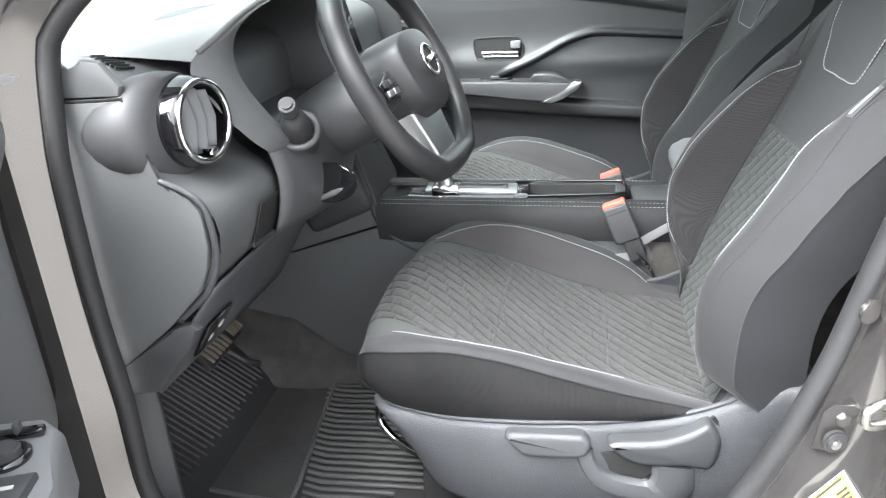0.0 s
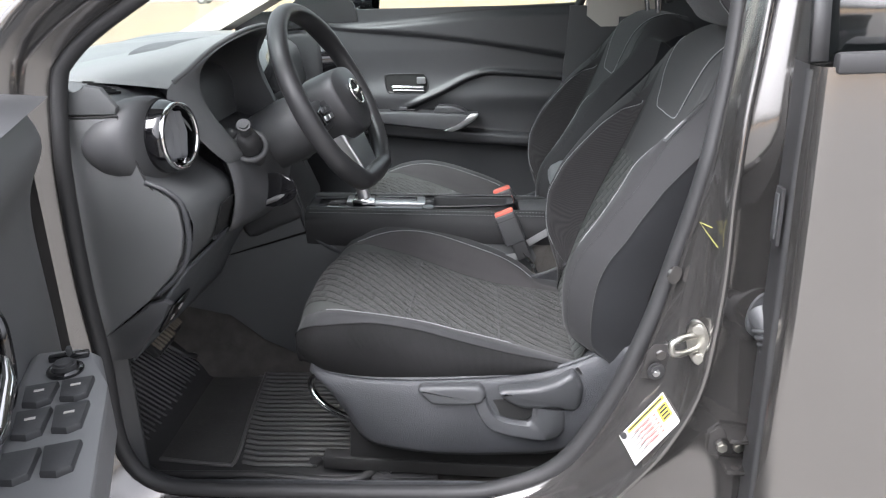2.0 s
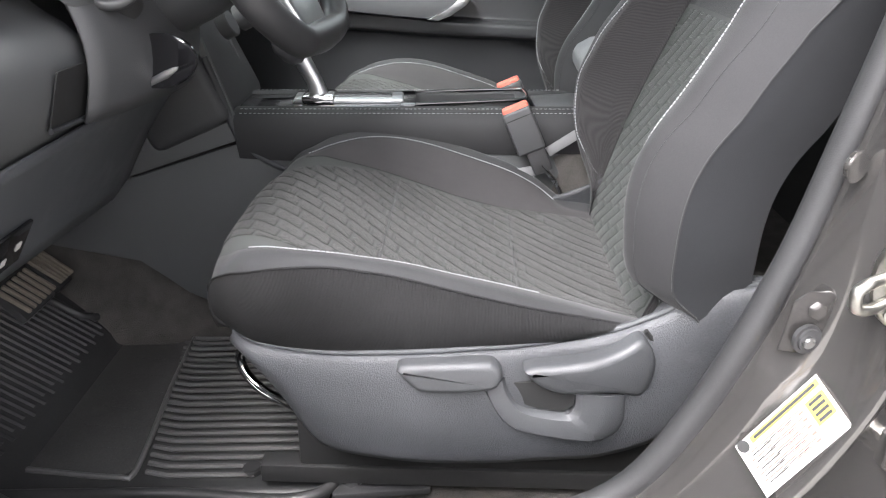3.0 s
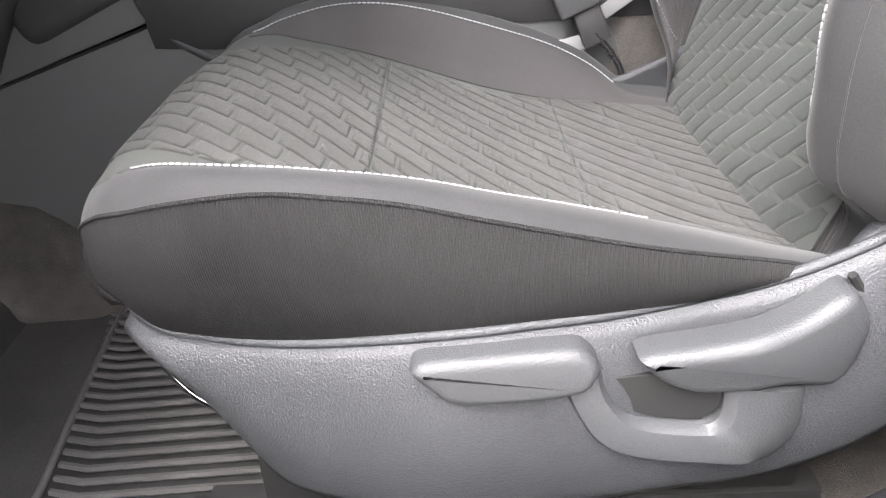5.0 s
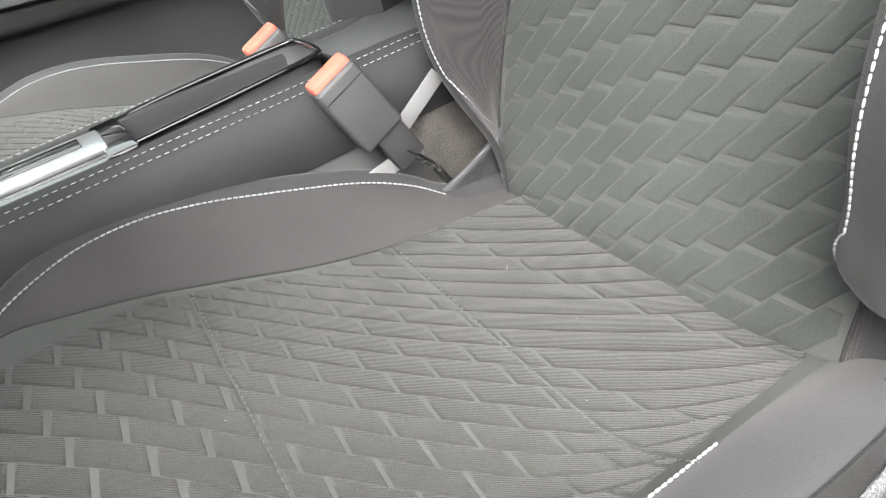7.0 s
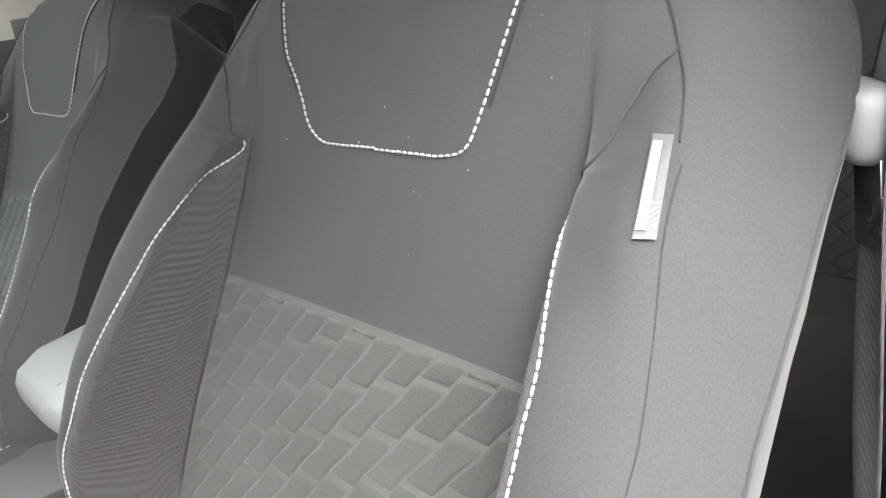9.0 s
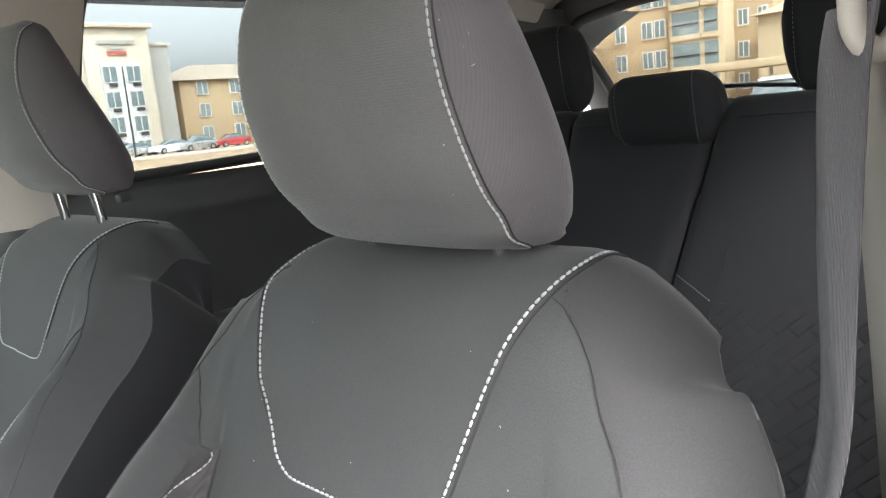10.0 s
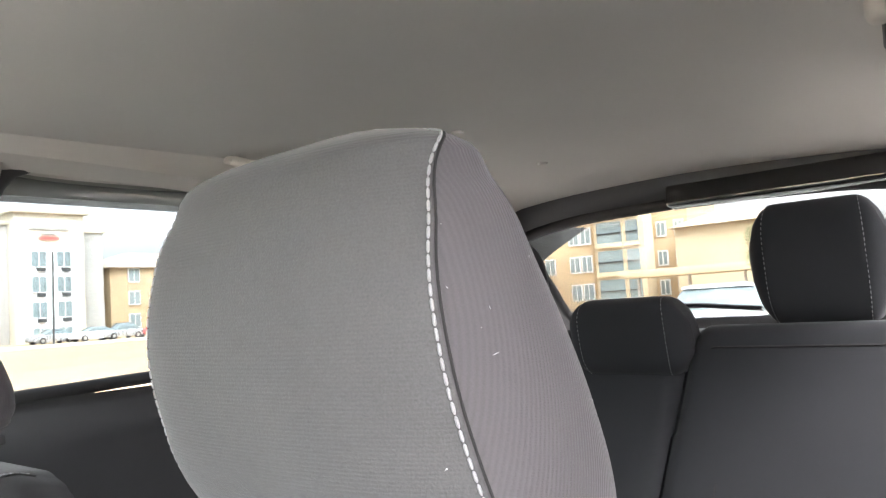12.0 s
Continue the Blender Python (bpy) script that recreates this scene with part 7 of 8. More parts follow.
for l0, n_l, mtl in ((0.385, 0.036, M_PLASTIC), (0.438, 0.044, M_PLASTIC), (0.512, 0.042, M_PLASTIC)):
    for side in (0, 1):
        a0, a1 = (0.0565, 0.090) if side == 0 else (0.0925, 0.126)
        o = [(l0, a0), (l0, a1), (l0 + n_l, a1 - 0.004), (l0 + n_l + 0.006, (a0 + a1) / 2), (l0 + n_l, a0 + 0.002)]
        rb = plate("switch", o, lambda a, b, c: on_arm(a, b, c - 0.002), 0.009, M_PLASTIC, armrest, "black rocker switch", bevel=0.0035)
        if l0 < 0.5:
            c0 = Vector(on_arm(l0 + n_l * 0.5, (a0 + a1) / 2, 0.0075))
            rbox("switch_mark", (0.010, 0.004, 0.0008), Matrix.Translation(c0) @ Matrix.Rotation(math.atan2(DN.y, DN.x), 4, "Z"), M_WHITE, armrest, bevel=0)
# inner handle in its bowl
hr = [on_door(0.36, 0.020, 1.10), on_door(0.385, 0.046, 1.085), on_door(0.395, 0.050, 1.045), on_door(0.40, 0.046, 1.005), on_door(0.44, 0.040, 0.985)]
tube("handle_bezel", hr, 0.007, M_GLOSSBLACK, door, n=24)
tube("door_handle", [on_door(0.395, 0.046, 1.045), on_door(0.43, 0.052, 1.03), on_door(0.49, 0.052, 1.01), on_door(0.55, 0.046, 1.0)], [0.006, 0.010, 0.010, 0.006], M_CHROME, door, "chrome inner handle", seg=12)
plate("handle_bowl", [(0.385, 1.0), (0.53, 0.99), (0.56, 1.05), (0.52, 1.10), (0.42, 1.105), (0.388, 1.07)], lambda a, b, c: tuple(on_door(a, 0.030 + c, b)), 0.006, M_GLOSSBLACK, door, bevel=0.002)
# speaker grille low on the door
grille = plate("speaker_grille", [(0.085 * math.cos(a) + 0.22, 0.085 * math.sin(a) + 0.66) for a in lin(0, math.tau, 33)[:-1]], lambda a, b, c: tuple(on_door(a, 0.048 + c, b)), 0.008, M_PLASTIC, door, "perforated speaker grille", bevel=0.004)
for k in range(9):
    tube("grille_ring", [on_door(0.22 + (0.012 + 0.0082 * k) * math.cos(a), 0.0575, 0.66 + (0.012 + 0.0082 * k) * math.sin(a)) for a in lin(0, math.tau, 33)[:-1]], 0.0018, M_LEVER, grille, seg=5, closed=True)

# ---------------------------------------------------------------- driver's belt
belt = thing("seat_belt", (0.76, 0.2, 1.2), "grey seat belt webbing hanging from the pillar guide", "seat belt")
guide = tube("belt_guide", [Vector((0.722, 0.180, 1.431)) + Vector((-0.24, 0.97, 0)) * (0.010 * math.cos(a)) + Vector((0.02, 0, 1)) * (0.019 * math.sin(a)) for a in lin(0, math.tau, 33)[:-1]], 0.0058, M_CREAM, belt, "pale plastic belt guide loop", closed=True, seg=12)
rbox("guide_slot", (0.004, 0.012, 0.026), pose(0.727, 0.181, 1.431), M_GAP, belt, bevel=0.002)
rbox("guide_cover", (0.030, 0.020, 0.075), pose(0.728, 0.176, 1.478, 0, 8, 26), M_CREAM, belt, bevel=0.012, seg=4)
bp = spline([(0.728, 0.192, 1.432), (0.724, 0.196, 1.400), (0.716, 0.1965, 1.32), (0.712, 0.195, 1.24), (0.704, 0.204, 1.16), (0.690, 0.200, 1.0), (0.680, 0.19, 0.80), (0.67, 0.185, 0.55)], 60)


def webbing(i, v):
    p = Vector(bp[i])
    tw = 0.68 - 0.14 * min(1.0, i / 18) + 0.05 * math.sin(i * 0.22)
    wdir = Vector((math.cos(tw), math.sin(tw), 0))
    return p + wdir * (0.023 * v) + Vector((-math.sin(tw), math.cos(tw), 0)) * (0.0035 * math.sin(i * 0.26 + v * 2.6) * (1 - 0.4 * v * v))


sheet("webbing", webbing, range(60), lin(-1, 1, 13), M_BELT, belt, "ribbed grey webbing", thick=0.0014)
rbox("tongue_cover", (0.046, 0.026, 0.036), pose(0.706, 0.214, 1.160, 0, 0, 40), M_GREYTRIM, belt, "grey plastic latch cover", bevel=0.010, seg=4)
rbox("latch_plate", (0.030, 0.004, 0.045), pose(0.700, 0.206, 1.124, 0, 10, 40), M_STEEL, belt, bevel=0.001)

# ---------------------------------------------------------------- rear bench
bench = thing("rear_bench", (1.6, 0.84, 0.5), "black cloth rear bench with brick-quilted panels", "rear seat")
RB = spline([(1.36, 0.70), (1.40, 0.74), (1.44, 0.82), (1.55, 1.05), (1.66, 1.28), (1.690, 1.350), (1.715, 1.378), (1.76, 1.380), (1.80, 1.355)], 40)


def rear_back(y, k, lo=0.0, hi=1.0):
    x, z = RB[k]
    lo, hi = (g + 0.12 * (1.335 - z) * c for g, c in ((lo, lo == 0.703), (hi, hi == 0.698)))
    y = lo + (hi - lo) * y
    roll = max(0.0, 0.03 - min(y - lo, hi - y))
    return Vector((x + roll * roll * 22, y, z - (roll * roll * 14 if k > 26 else 0)))


FY = sorted(lin(0, 1, 21) + [0.012, 0.025, 0.035, 0.965, 0.975, 0.988])
for lo, hi, nm in ((0.19, 0.698, "backrest"), (0.703, 1.02, "centre_backrest"), (1.025, 1.49, "backrest")):
    part(nm, grid_bm(lambda y, k: rear_back(y, k, lo, hi), FY, range(40)), M_BENCH, bench)
    tube("top_seam", [rear_back(y, 33, lo, hi) for y in lin(0.02, 0.98, 14)], 0.0022, M_GAP, bench, seg=6)
part("backrest_core", grid_bm(lambda y, k: Vector((RB[k][0] + 0.035, y, RB[k][1] - 0.01)), lin(0.19, 1.49, 8), range(40)), M_PLASTIC, bench)
part("cushion", grid_bm(lambda y, v: Vector((0.92 + 0.50 * v - 0.03 * math.sin(v * 3.14), y, 0.55 + 0.20 * math.sin(min(1, v * 3) * 1.57) - 0.05 * v)), lin(0.19, 1.49, 20), lin(0, 1, 20)), M_BENCH, bench)
def rear_at(y, z, lift=0.0):
    x = float(np.interp(z, [p[1] for p in RB[:33]], [p[0] for p in RB[:33]]))
    return Vector((x - lift, y, z))


for c in (0.46, 1.25):
    for sgn in (-1, 1):
        tube("panel_seam", [rear_at(c + sgn * 0.178 - (0.09 * (z - 1.1) if sgn > 0 else 0), z, 0.0005) for z in lin(0.72, 1.15, 14)], 0.0016, M_GAP, bench, seg=6)
stitches("corner_stitching", [rear_at(0.650 + 0.073 * f, 1.046 + 0.039 * f, 0.0015) for f in lin(0, 1, 12)], bench, 0.005, 0.002, 0.0009, material=M_GREYTRIM)
edge = [(0.285, 0, 1, 0), (0.634, 0, -1, 0), (0, 0.75, 0, 1), (0, 1.046, 0, -1)]
a2, c2 = Vector((-0.045, 0.014)), Vector((-0.010, 0.038))
g2 = a2 + c2
lane = a2 * 0.5 - c2 * 0.5
for m in range(-20, 20):
    for n in range(-8, 9):
        o = Vector((0.44, 0.92)) + lane * m + g2 * n + g2 * 0.25 * (m % 4)
        q = clip_poly([tuple(o), tuple(o + g2), tuple(o + g2 + lane), tuple(o + lane)], edge)
        if q:
            quilt_block("quilt_block", q, rear_at, 0.0012, 0.0008, bench, M_BENCH)


def rear_headrest(y, z0, h, w, d, x, label):
    hd = thing("rear_headrest", (x, y, z0), label, "headrest", "rear headrests")

    def sk(u, v):
        th = u * math.tau
        cx, cz = -math.cos(th), -math.sin(th)
        sx, sz = math.copysign(abs(cx) ** 0.7, cx), math.copysign(abs(cz) ** 0.62, cz)
        e = math.sqrt(max(0.0, 1 - max(0.0, (abs(v) - 0.62) / 0.40) ** 2))
        return Vector((x + sx * d * e + 0.012 * (0.5 - sz), y + w * v * (1 - 0.10 * abs(sz) ** 4), z0 + h / 2 + sz * h / 2 * (0.3 + 0.7 * e)))
    bm = grid_bm(sk, lin(0, 1, 37)[:-1], lin(-1, 1, 21), close_u=True)
    bm.verts.ensure_lookup_table()
    for j in (0, 20):
        bm.faces.new([bm.verts[i * 21 + j] for i in range(36)])
    part("pad", bm, M_BENCH, hd)
    for sgn in (-1, 1):
        stitches("pad_stitching", [sk(u, 0.70 * sgn) + Vector((-0.001, 0, 0)) for u in lin(-0.22, 0.24, 40)], hd, 0.005, 0.003, 0.0006, material=M_GREYTRIM)
        tube("post", [(x + 0.01, y + sgn * w * 0.45, z0 - 0.06), (x + 0.008, y + sgn * w * 0.45, z0 + 0.03)], 0.006, M_CHROME, hd, seg=10)
        rbox("post_guide", (0.03, 0.045, 0.014), pose(x + 0.01, y + sgn * w * 0.45, 1.386), M_PLASTIC, hd, bevel=0.005)
    return hd


rear_headrest(0.492, 1.376, 0.200, 0.104, 0.052, 1.755, "upright black cloth rear headrest with pale seam")
rear_headrest(0.793, 1.298, 0.140, 0.114, 0.052, 1.690, "low black cloth middle headrest with pale seam")
rear_headrest(1.112, 1.376, 0.190, 0.104, 0.052, 1.755, "upright black cloth rear headrest with pale seam")
rear_belt = thing("rear_seat_belt", (1.74, 1.06, 1.3), "grey rear seat belt over the bench", "seat belt")
sheet("webbing", lambda i, v: Vector((1.80 - 0.16 * i, 1.06 - 0.015 * i + 0.022 * v, 1.385 - 0.40 * i ** 1.2 + 0.004)) + Vector((-0.012, 0, 0.0)), lin(0, 1, 12), lin(-1, 1, 3), M_BELT, rear_belt, thick=0.0014)

# tailgate: window, shelf, frame
shelf = rbox("parcel_shelf", (0.50, 1.15, 0.02), pose(2.10, 0.84, 1.335), M_PLASTIC, bevel=0.005)
tagged(shelf, "dark parcel shelf behind the rear bench", "parcel shelf")
gate = thing("tailgate", (2.35, 0.84, 1.0), "black tailgate frame round the rear window", "tailgate")
half = [(1.355, 0.30), (1.375, 0.47), (1.40, 0.497), (1.46, 0.505), (1.53, 0.520), (1.585, 0.537), (1.612, 0.525), (1.630, 0.47), (1.648, 0.32), (1.654, 0.16)]
gl = [(1.352, 0.0)] + [(z, -d) for z, d in half] + [(1.657, 0.0)] + half[::-1]


def on_gate(z, dy, out=0.0):
    return Vector((2.44 - 0.75 * (z - 1.36) + out, 0.84 + dy, z))


loop = [on_gate(z, dy) for z, dy in spline(gl + gl[:1], 90)[:-1]]
tube("window_seal", loop, 0.016, M_RUBBER, gate, closed=True, seg=8)
big = [on_gate(1.50 + (z - 1.50) * 1.55 - 0.02, dy * 1.22, 0.02) for z, dy in spline(gl + gl[:1], 90)[:-1]]
part("window_frame", grid_bm(lambda i, k: loop[i].lerp(big[i], k / 3) + Vector((-0.02 * math.sin(k), 0, 0)), range(90 - 1), range(4), close_u=True), M_PLASTIC, gate, "black plastic frame")
bm = bmesh.new()
bm.faces.new([bm.verts.new(p + Vector((0.004, 0, 0))) for p in loop])
pane = part("pane", bm, M_REARGLASS, gate)
md = pane.modifiers.new("thickness", "SOLIDIFY"); md.thickness = 0.004
pane.visible_shadow = False
sheet("lower_panel", lambda y, z: Vector((2.46 + 0.05 * (1.36 - z), y, z)), lin(0.14, 1.54, 6), lin(0.45, 1.30, 6), M_PLASTIC, gate, thick=0.01)
wiper = tube("rear_wiper", [on_gate(1.385, -0.05, 0.03), on_gate(1.40, 0.10, 0.03), on_gate(1.405, 0.28, 0.03)], 0.007, M_GLOSSBLACK, seg=8)
tagged(wiper, "black rear wiper on the rear window", "wiper")
spoiler = rbox("high_brake_light", (0.05, 0.62, 0.055), pose(2.20, 0.60, 1.668, 0, 12, 0), M_GLOSSBLACK, bevel=0.01)
tagged(spoiler, "black cover along the top of the rear window", "cover")
grab = thing("grab_handle", (1.36, 1.33, 1.73), "pale folding grab handle under the roof edge", "grab handle")
tube("grip", [(1.27, 1.35, 1.735), (1.30, 1.32, 1.722), (1.42, 1.32, 1.722), (1.45, 1.35, 1.735)], 0.010, M_CREAM, grab, n=20)
for x in (1.27, 1.45):
    rbox("mount", (0.03, 0.03, 0.02), pose(x, 1.355, 1.738), M_CREAM, grab, bevel=0.006)
hook = thing("coat_hook", (1.27, 0.312, 1.70), "pale coat hook under the roof edge with a dark screw", "hook")
rbox("hook_base", (0.10, 0.026, 0.030), pose(1.27, 0.312, 1.705, 0, -14, 8), M_CREAM, hook, bevel=0.011, seg=4)
disc("screw", (1.278, 0.302, 1.688), (-0.3, -0.2, -1), 0.006, 0.006, M_GAP, hook, seg=12)
rbox("hook_tip", (0.05, 0.020, 0.018), pose(1.335, 0.310, 1.695, 0, 20, 8), M_PLASTIC, hook, bevel=0.007)
for x, y in ((1.52, 1.02), (1.86, 1.05)):
    dsc = disc("roof_button", (x, y, roof_at(x, y).z - 0.004), (0, 0, 1), 0.012, 0.006, M_ROOF)
    tagged(dsc, "small pale clip in the headliner", "clip")

# ---------------------------------------------------------------- outside
ground = part("ground", grid_bm(lambda x, y: Vector((x, y, GROUND)), lin(-600, 900, 11), lin(-600, 900, 11)), M_SAND)
structure(ground, "sandy vacant lot reaching to the horizon", "ground")
lot = part("car_park", grid_bm(lambda x, y: Vector((x, y, GROUND + 0.006)), lin(-14, 60, 4), lin(-30, 14, 4)), M_CONCRETE)
structure(lot, "pale concrete car park", "pavement")
road = part("road", grid_bm(lambda x, y: Vector((x, y, GROUND + 0.006)), lin(-80, 160, 4), lin(62, 70, 3)), M_ASPHALT)
structure(road, "grey road before the hotel", "road")
kerb = rbox("kerb", (240, 0.5, 0.30), pose(40, 60.5, GROUND + 0.10), M_KERB, bevel=0.03)
structure(kerb, "pale concrete kerb along the road", "kerb")


def window_on(parent, x, y, z, w, h, facing):
    """A recessed window: dark pane with a pale frame; facing 'y' (wall along x) or 'x' (wall along y)."""
    if facing == "y":
        wn_ = rbox("window", (w + 0.25, 0.16, h + 0.25), pose(x, y, z), M_STUCCOWHITE, parent, bevel=0)
        rbox("pane", (w, 0.10, h), pose(x, y - 0.06, z), M_WINDOW, wn_, bevel=0)
        rbox("mullion", (0.10, 0.06, h), pose(x, y - 0.10, z), M_STUCCOWHITE, wn_, bevel=0)
    else:
        wn_ = rbox("window", (0.16, w + 0.25, h + 0.25), pose(x, y, z), M_STUCCOWHITE, parent, bevel=0)
        rbox("pane", (0.10, w, h), pose(x - 0.06, y, z), M_WINDOW, wn_, bevel=0)
        rbox("mullion", (0.06, 0.10, h), pose(x - 0.10, y, z), M_STUCCOWHITE, wn_, bevel=0)


hotel = thing("hotel_building", (37, 88, GROUND), "cream and grey five-storey hotel with stacked windows", "building")
rbox("tower", (7.4, 6, 14.5), pose(37.35, 88, 7.25 + GROUND), M_STUCCO, hotel, bevel=0.05)
rbox("cornice", (8.4, 7.0, 0.5), pose(37.35, 88, 14.35), M_STUCCO, hotel, bevel=0.1)
rbox("tower_face", (4.4, 0.3, 9.6), pose(37.3, 84.9, 5.6), M_STUCCOWHITE, hotel, bevel=0)
rbox("left_wing", (14, 8, 13.0), pose(26.6, 90.5, 6.5), M_STUCCOGREY, hotel, bevel=0.05)
rbox("right_wing", (3.0, 9, 12.4), pose(42.5, 91, 6.2), M_STUCCOGREY, hotel, bevel=0.05)
rbox("wing_cornice", (14.4, 8.6, 0.4), pose(26.6, 90.5, 13.1), M_STUCCO, hotel, bevel=0.05)
rbox("wing_cornice", (3.5, 9.4, 0.4), pose(42.5, 91, 12.5), M_STUCCO, hotel, bevel=0.05)
for r in range(4):
    for dx in (-1.15, 1.15):
        window_on(hotel, 37.3 + dx * 1.15, 84.72, 9.1 - 2.75 * r, 1.45, 1.6, "y")
        rbox("air_unit", (0.9, 0.14, 0.4), pose(37.3 + dx * 1.15 + 0.2, 84.62, 7.95 - 2.75 * r), M_VALANCE, hotel, bevel=0)
    window_on(hotel, 29.5, 86.45, 9.3 - 2.75 * r, 0.9, 1.4, "y")
rbox("sign_bar", (4.3, 0.1, 0.42), pose(37.2, 84.9, 12.55), M_STUCCOGREY, hotel, "grey sign bar", bevel=0)
rbox("sign_bar", (1.6, 0.1, 0.3), pose(37.2, 84.9, 11.95), M_STUCCOGREY, hotel, bevel=0)
rbox("sign_bar", (2.2, 0.1, 0.36), pose(37.2, 84.9, 11.4), M_REDINK, hotel, "red sign bar", bevel=0)


def hip_house(name, x, y, w, d, h, roof_h, material, label):
    hs = thing(name, (x, y, GROUND), label, "building")
    rbox("wall", (w, d, h), pose(x, y, h / 2 + GROUND), material, hs, bevel=0.02)
    bm = bmesh.new()
    o = 0.6
    b = [bm.verts.new((x + sx * (w / 2 + o), y + sy * (d / 2 + o), h + GROUND)) for sx, sy in ((-1, -1), (1, -1), (1, 1), (-1, 1))]
    t = [bm.verts.new((x + sx * w * 0.22, y, h + roof_h)) for sx in (-1, 1)]
    for f in ((b[0], b[1], t[1], t[0]), (b[1], b[2], t[1]), (b[2], b[3], t[0], t[1]), (b[3], b[0], t[0]), b[::-1]):
        bm.faces.new(f)
    part("roof", bm, M_SHINGLE, hs, smooth=False)
    return hs


tan = hip_house("apartment_house", 56, 96, 20, 14, 8.4, 2.6, M_TAN, "tan apartment house with a low hipped roof")
for r in range(3):
    for k in range(4):
        window_on(tan, 49 + 4.6 * k, 88.9, 1.9 + 2.8 * r, 1.3, 1.5, "y")
porch = hip_house("low_house", 62, 86, 12, 8, 3.0, 1.5, M_TAN, "low tan garage building with a hipped roof")

flat = thing("apartment_building", (48, 25, GROUND), "beige four-storey apartment building with balconies", "building")
rbox("wall", (8, 30, 12.4), pose(49, 36.5, 6.2 + GROUND), M_TAN, flat, bevel=0.02)
rbox("balcony_tower", (7, 5.4, 12.6), pose(47.8, 21.2, 6.3 + GROUND), M_BEIGE, flat, bevel=0.02)
rbox("side_wall", (8, 4.2, 11.6), pose(50.5, 17.0, 5.8 + GROUND), M_TAN, flat, bevel=0.02)
for r in range(4):
    z = 1.5 + 2.9 * r
    for y, w in ((22.2, 2.5), (19.7, 1.1)):
        bl = rbox("balcony", (0.3, w + 0.2, 2.2), pose(44.35, y, z + 0.2), M_WINDOW, flat, "dark balcony opening", bevel=0)
        rbox("rail", (0.12, w + 0.2, 0.10), pose(44.15, y, z + 0.15), M_GAP, bl, bevel=0)
        rbox("floor_edge", (0.5, w + 0.5, 0.45), pose(44.25, y, z - 1.05), M_BEIGE, bl, bevel=0)
    for y in (25.2, 26.6, 29.6, 33.0, 36.0):
        window_on(flat, 44.95, y, z + 0.2, 1.0, 1.5, "x")
    window_on(flat, 46.45, 17.6, z + 0.2, 0.8, 1.3, "x")
    window_on(flat, 46.45, 15.8, z + 0.2, 0.7, 1.3, "x")
second = hip_house("apartment_house", 74, 22, 12, 10, 7.0, 2.0, M_BEIGE, "beige apartment house beyond the car park")
carport = thing("carport", (36, 14, GROUND), "long beige carport roof on posts", "carport")
rbox("roof", (5, 15, 0.55), pose(36.5, 11.6, 2.75), M_BEIGE, carport, bevel=0.03)
for y in (6, 10, 14, 18):
    rbox("post", (0.2, 0.2, 2.5), pose(35, y, 1.27 + GROUND), M_STUCCOGREY, carport, bevel=0.02)


def build_car(x, y, yaw, paint, label, s=1.0, tall=1.45):
    """A plain sedan: body, glasshouse, four wheels."""
    car = thing("parked_car", (x, y, GROUND), label, "car", "parked cars")
    m = pose(x, y, GROUND, 0, 0, yaw)

    def sec(px, hw, z0, z1, crown=0.05):
        return [m @ Vector((px, a * hw, z0 + (z1 - z0) * b)) for a, b in ((-0.95, 0), (-1.0, 0.35), (-0.97, 0.75), (-0.80, 0.97), (0, 1.0 + crown), (0.80, 0.97), (0.97, 0.75), (1.0, 0.35), (0.95, 0))]
    loft("body", [sec(-2.2, 0.72, 0.35, 0.72), sec(-2.1, 0.82, 0.28, 0.86), sec(-1.3, 0.89, 0.24, 0.96), sec(0, 0.90, 0.22, 0.98), sec(1.2, 0.89, 0.24, 1.0), sec(2.0, 0.84, 0.28, 0.98), sec(2.2, 0.74, 0.36, 0.80)], paint, car)
    loft("glasshouse", [sec(-1.0, 0.80, 0.90, 0.99, 0.0), sec(-0.3, 0.74, 0.90, tall - 0.05, 0.0), sec(0.3, 0.72, 0.90, tall - 0.02, 0.0), sec(1.0, 0.72, 0.90, tall - 0.08, 0.0), sec(1.7, 0.78, 0.90, 1.0, 0.0)], M_WINDOW, car)
    loft("roof", [sec(-0.4, 0.66, tall - 0.08, tall - 0.03, 0.1), sec(0.2, 0.68, tall - 0.05, tall, 0.1), sec(0.9, 0.66, tall - 0.08, tall - 0.03, 0.1)], paint, car)
    for wx in (-1.35, 1.35):
        for wy in (-0.82, 0.82):
            tyre = disc("wheel", m @ Vector((wx, wy, 0.32)), m.to_3x3() @ Vector((0, 1, 0)), 0.32, 0.2, M_RUBBER, car, bevel=0.03)
            disc("rim", m @ Vector((wx, wy * 1.08, 0.32)), m.to_3x3() @ Vector((0, 1, 0)), 0.2, 0.1, M_SATIN, tyre, bevel=0.02)
    return car


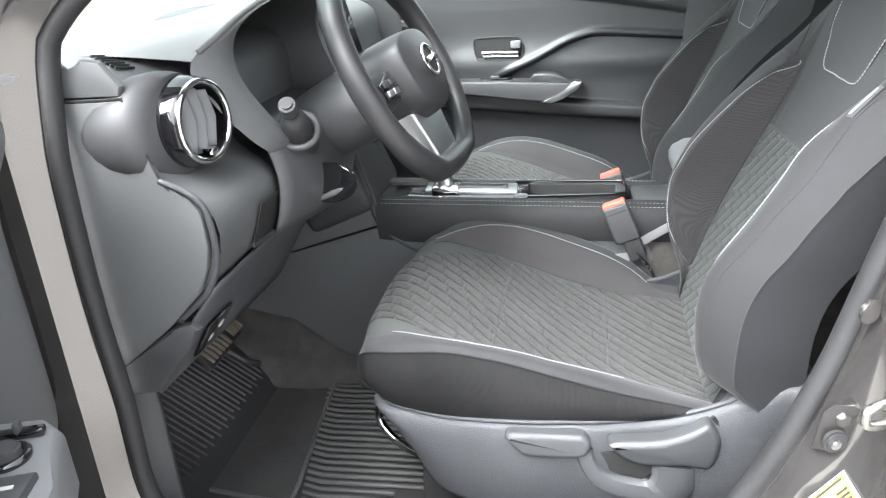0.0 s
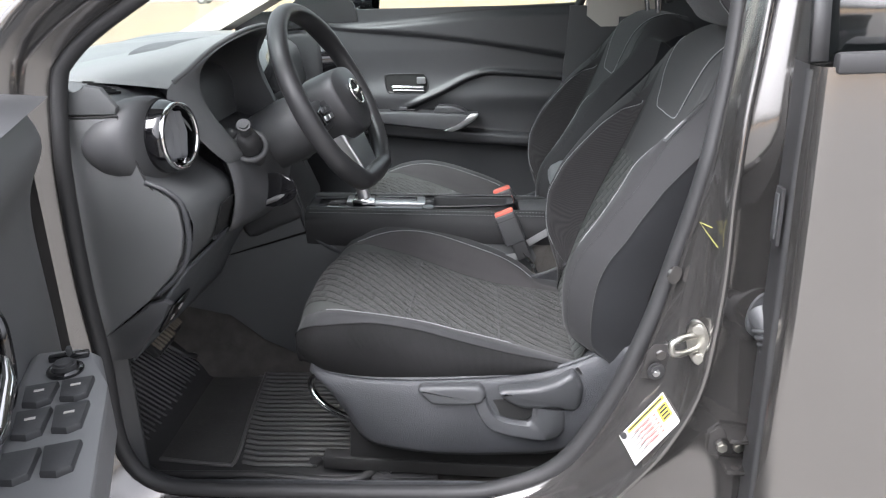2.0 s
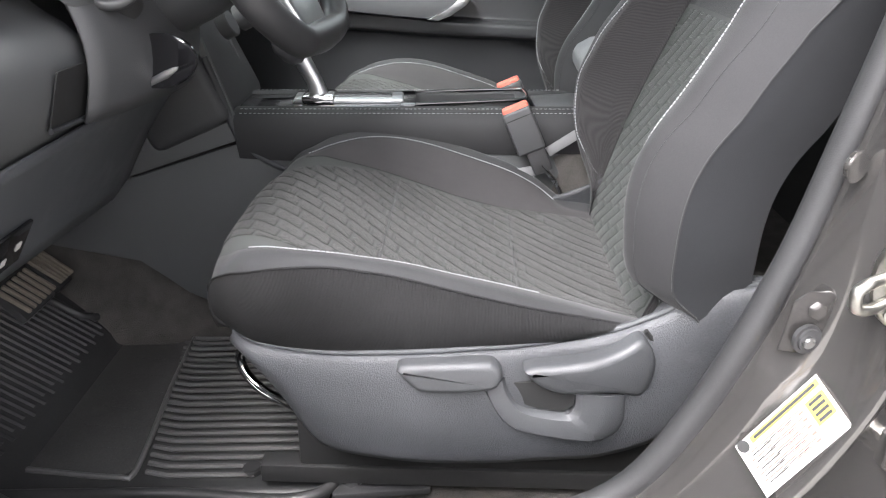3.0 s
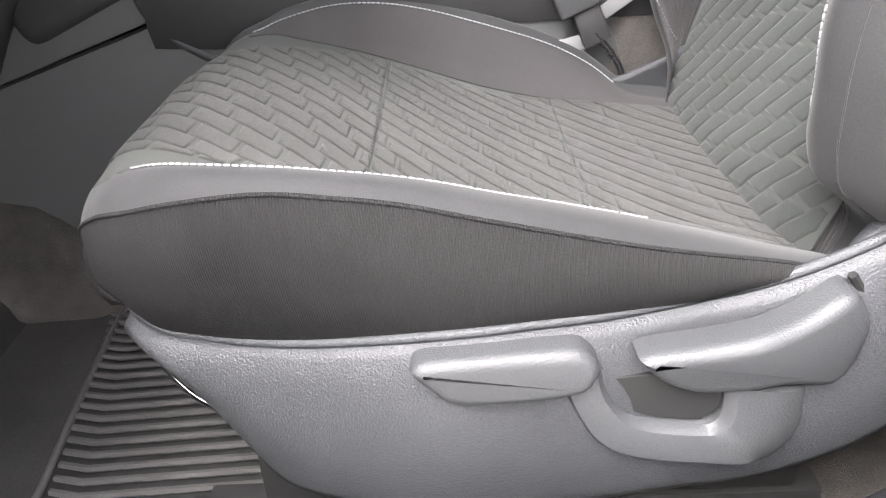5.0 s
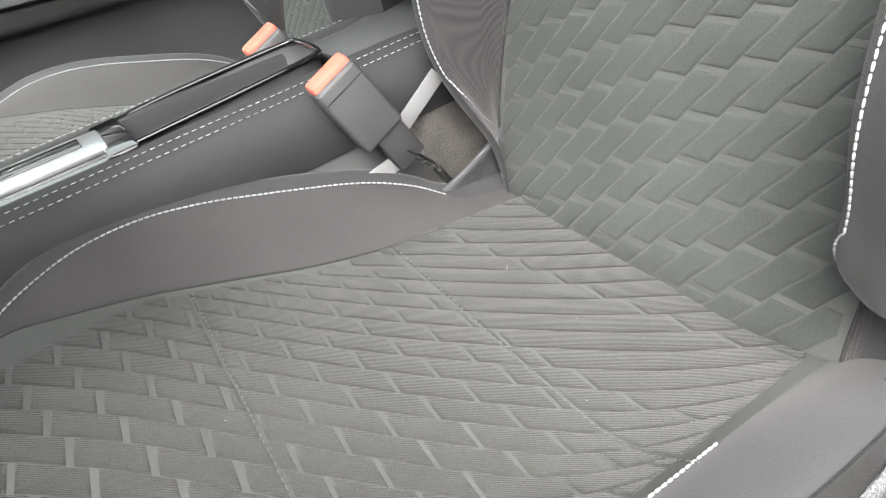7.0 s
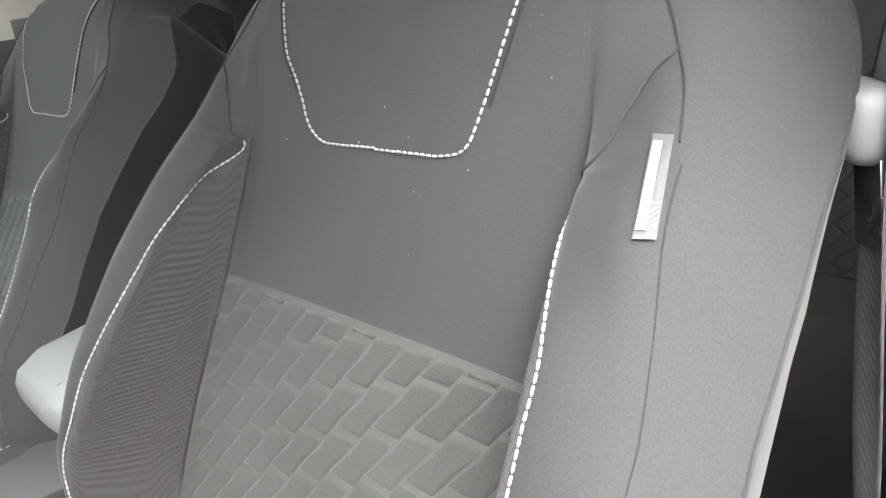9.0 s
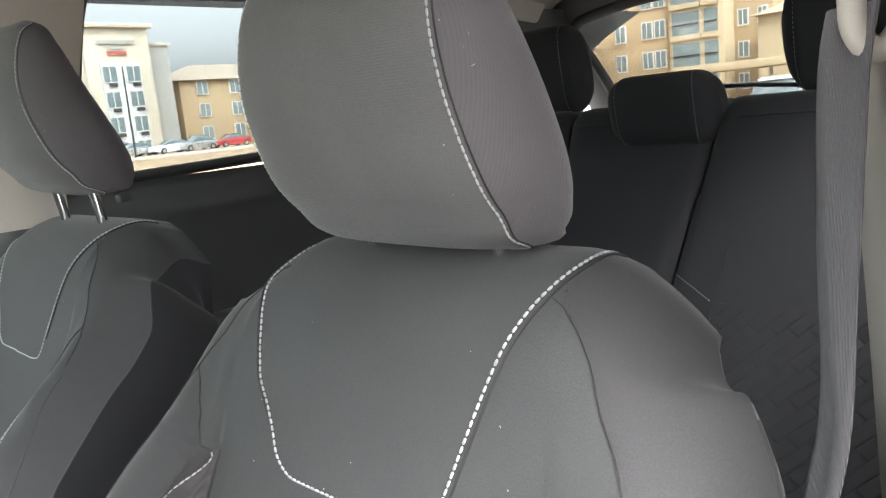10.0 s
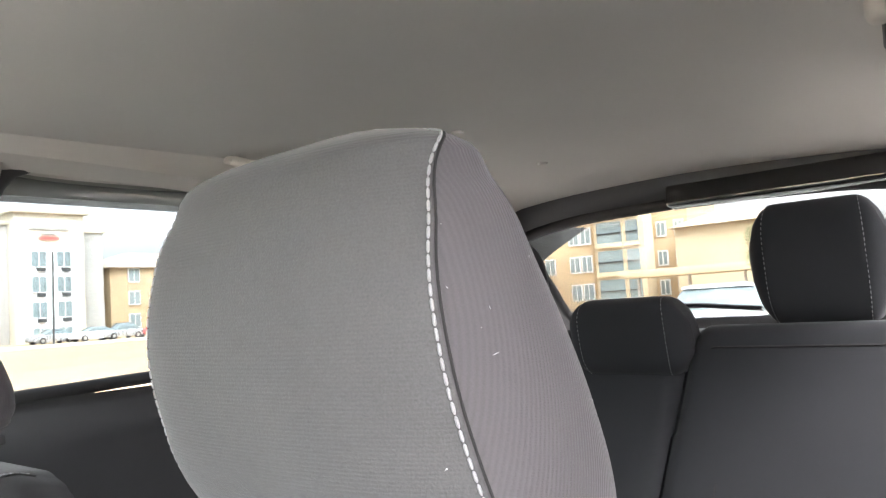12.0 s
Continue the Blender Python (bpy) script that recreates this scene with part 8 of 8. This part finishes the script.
build_car(33.5, 76.5, 8, M_CARSILVER, "silver parked car before the hotel")
build_car(36.9, 75.0, 5, M_CARWHITE, "white parked car before the hotel")
build_car(39.6, 74.6, 5, M_CARSILVER, "light grey parked car before the hotel", tall=1.65)
build_car(43.8, 74.8, 4, M_CARRED, "dark red parked pickup before the hotel")
build_car(14.5, 9.4, 60, M_CARWHITE, "white sedan parked behind the rear window")
build_car(15.0, 5.2, 15, M_CARWHITE, "white saloon parked behind the rear window")
build_car(19.0, 6.6, 30, M_CARBLUE, "blue parked car further back")
build_car(12.0, 1.2, 10, M_CARSILVER, "silver parked car behind the rear window")
build_car(-24, 50.0, 5, M_CARWHITE, "white parked car across the lot")
build_car(-17, 52.0, 5, M_CARSILVER, "silver parked car across the lot")
post = tube("street_lamp", [(31.8, 72, GROUND), (31.85, 72, 4.0), (31.9, 72, 8.6)], [0.11, 0.09, 0.07], M_VALANCE, seg=10)
tagged(post, "thin grey street lamp post before the hotel", "street lamp")

# a sparse tree behind the apartments
rng = random.Random(4)
tree = thing("tree", (30, 8.2, GROUND), "thin street tree with sparse yellow-green leaves", "tree")
tube("trunk", [(30, 8.2, GROUND), (30.05, 8.25, 1.6), (30.0, 8.2, 3.4)], [0.13, 0.10, 0.05], M_BARK, tree, seg=8)
bm = bmesh.new()
for k in range(1500):
    a, r, zz = rng.uniform(0, math.tau), rng.random() ** 0.6 * 1.5, rng.uniform(1.9, 5.0)
    r *= math.sin((zz - 1.6) / 3.6 * math.pi) ** 0.7 * (0.7 + 0.5 * noise.noise((math.cos(a) * 2, math.sin(a) * 2, zz)))
    c = Vector((30 + r * math.cos(a), 8.2 + r * math.sin(a), zz))
    u = Vector((rng.uniform(-1, 1), rng.uniform(-1, 1), rng.uniform(-1, 1))).normalized() * 0.10
    w = u.orthogonal().normalized() * 0.05
    bm.faces.new([bm.verts.new(c - u), bm.verts.new(c + w), bm.verts.new(c + u), bm.verts.new(c - w)])
tagged(part("crown", bm, M_LEAF, tree), kind="stuff")

# the far apartment block and the cars before it stand well back
for ob, shift in ((flat, (25.7, 12.4, 0)), (carport, (20, 7, 0)), (tree, (16, 5.0, 0))):
    ob.location += Vector(shift)
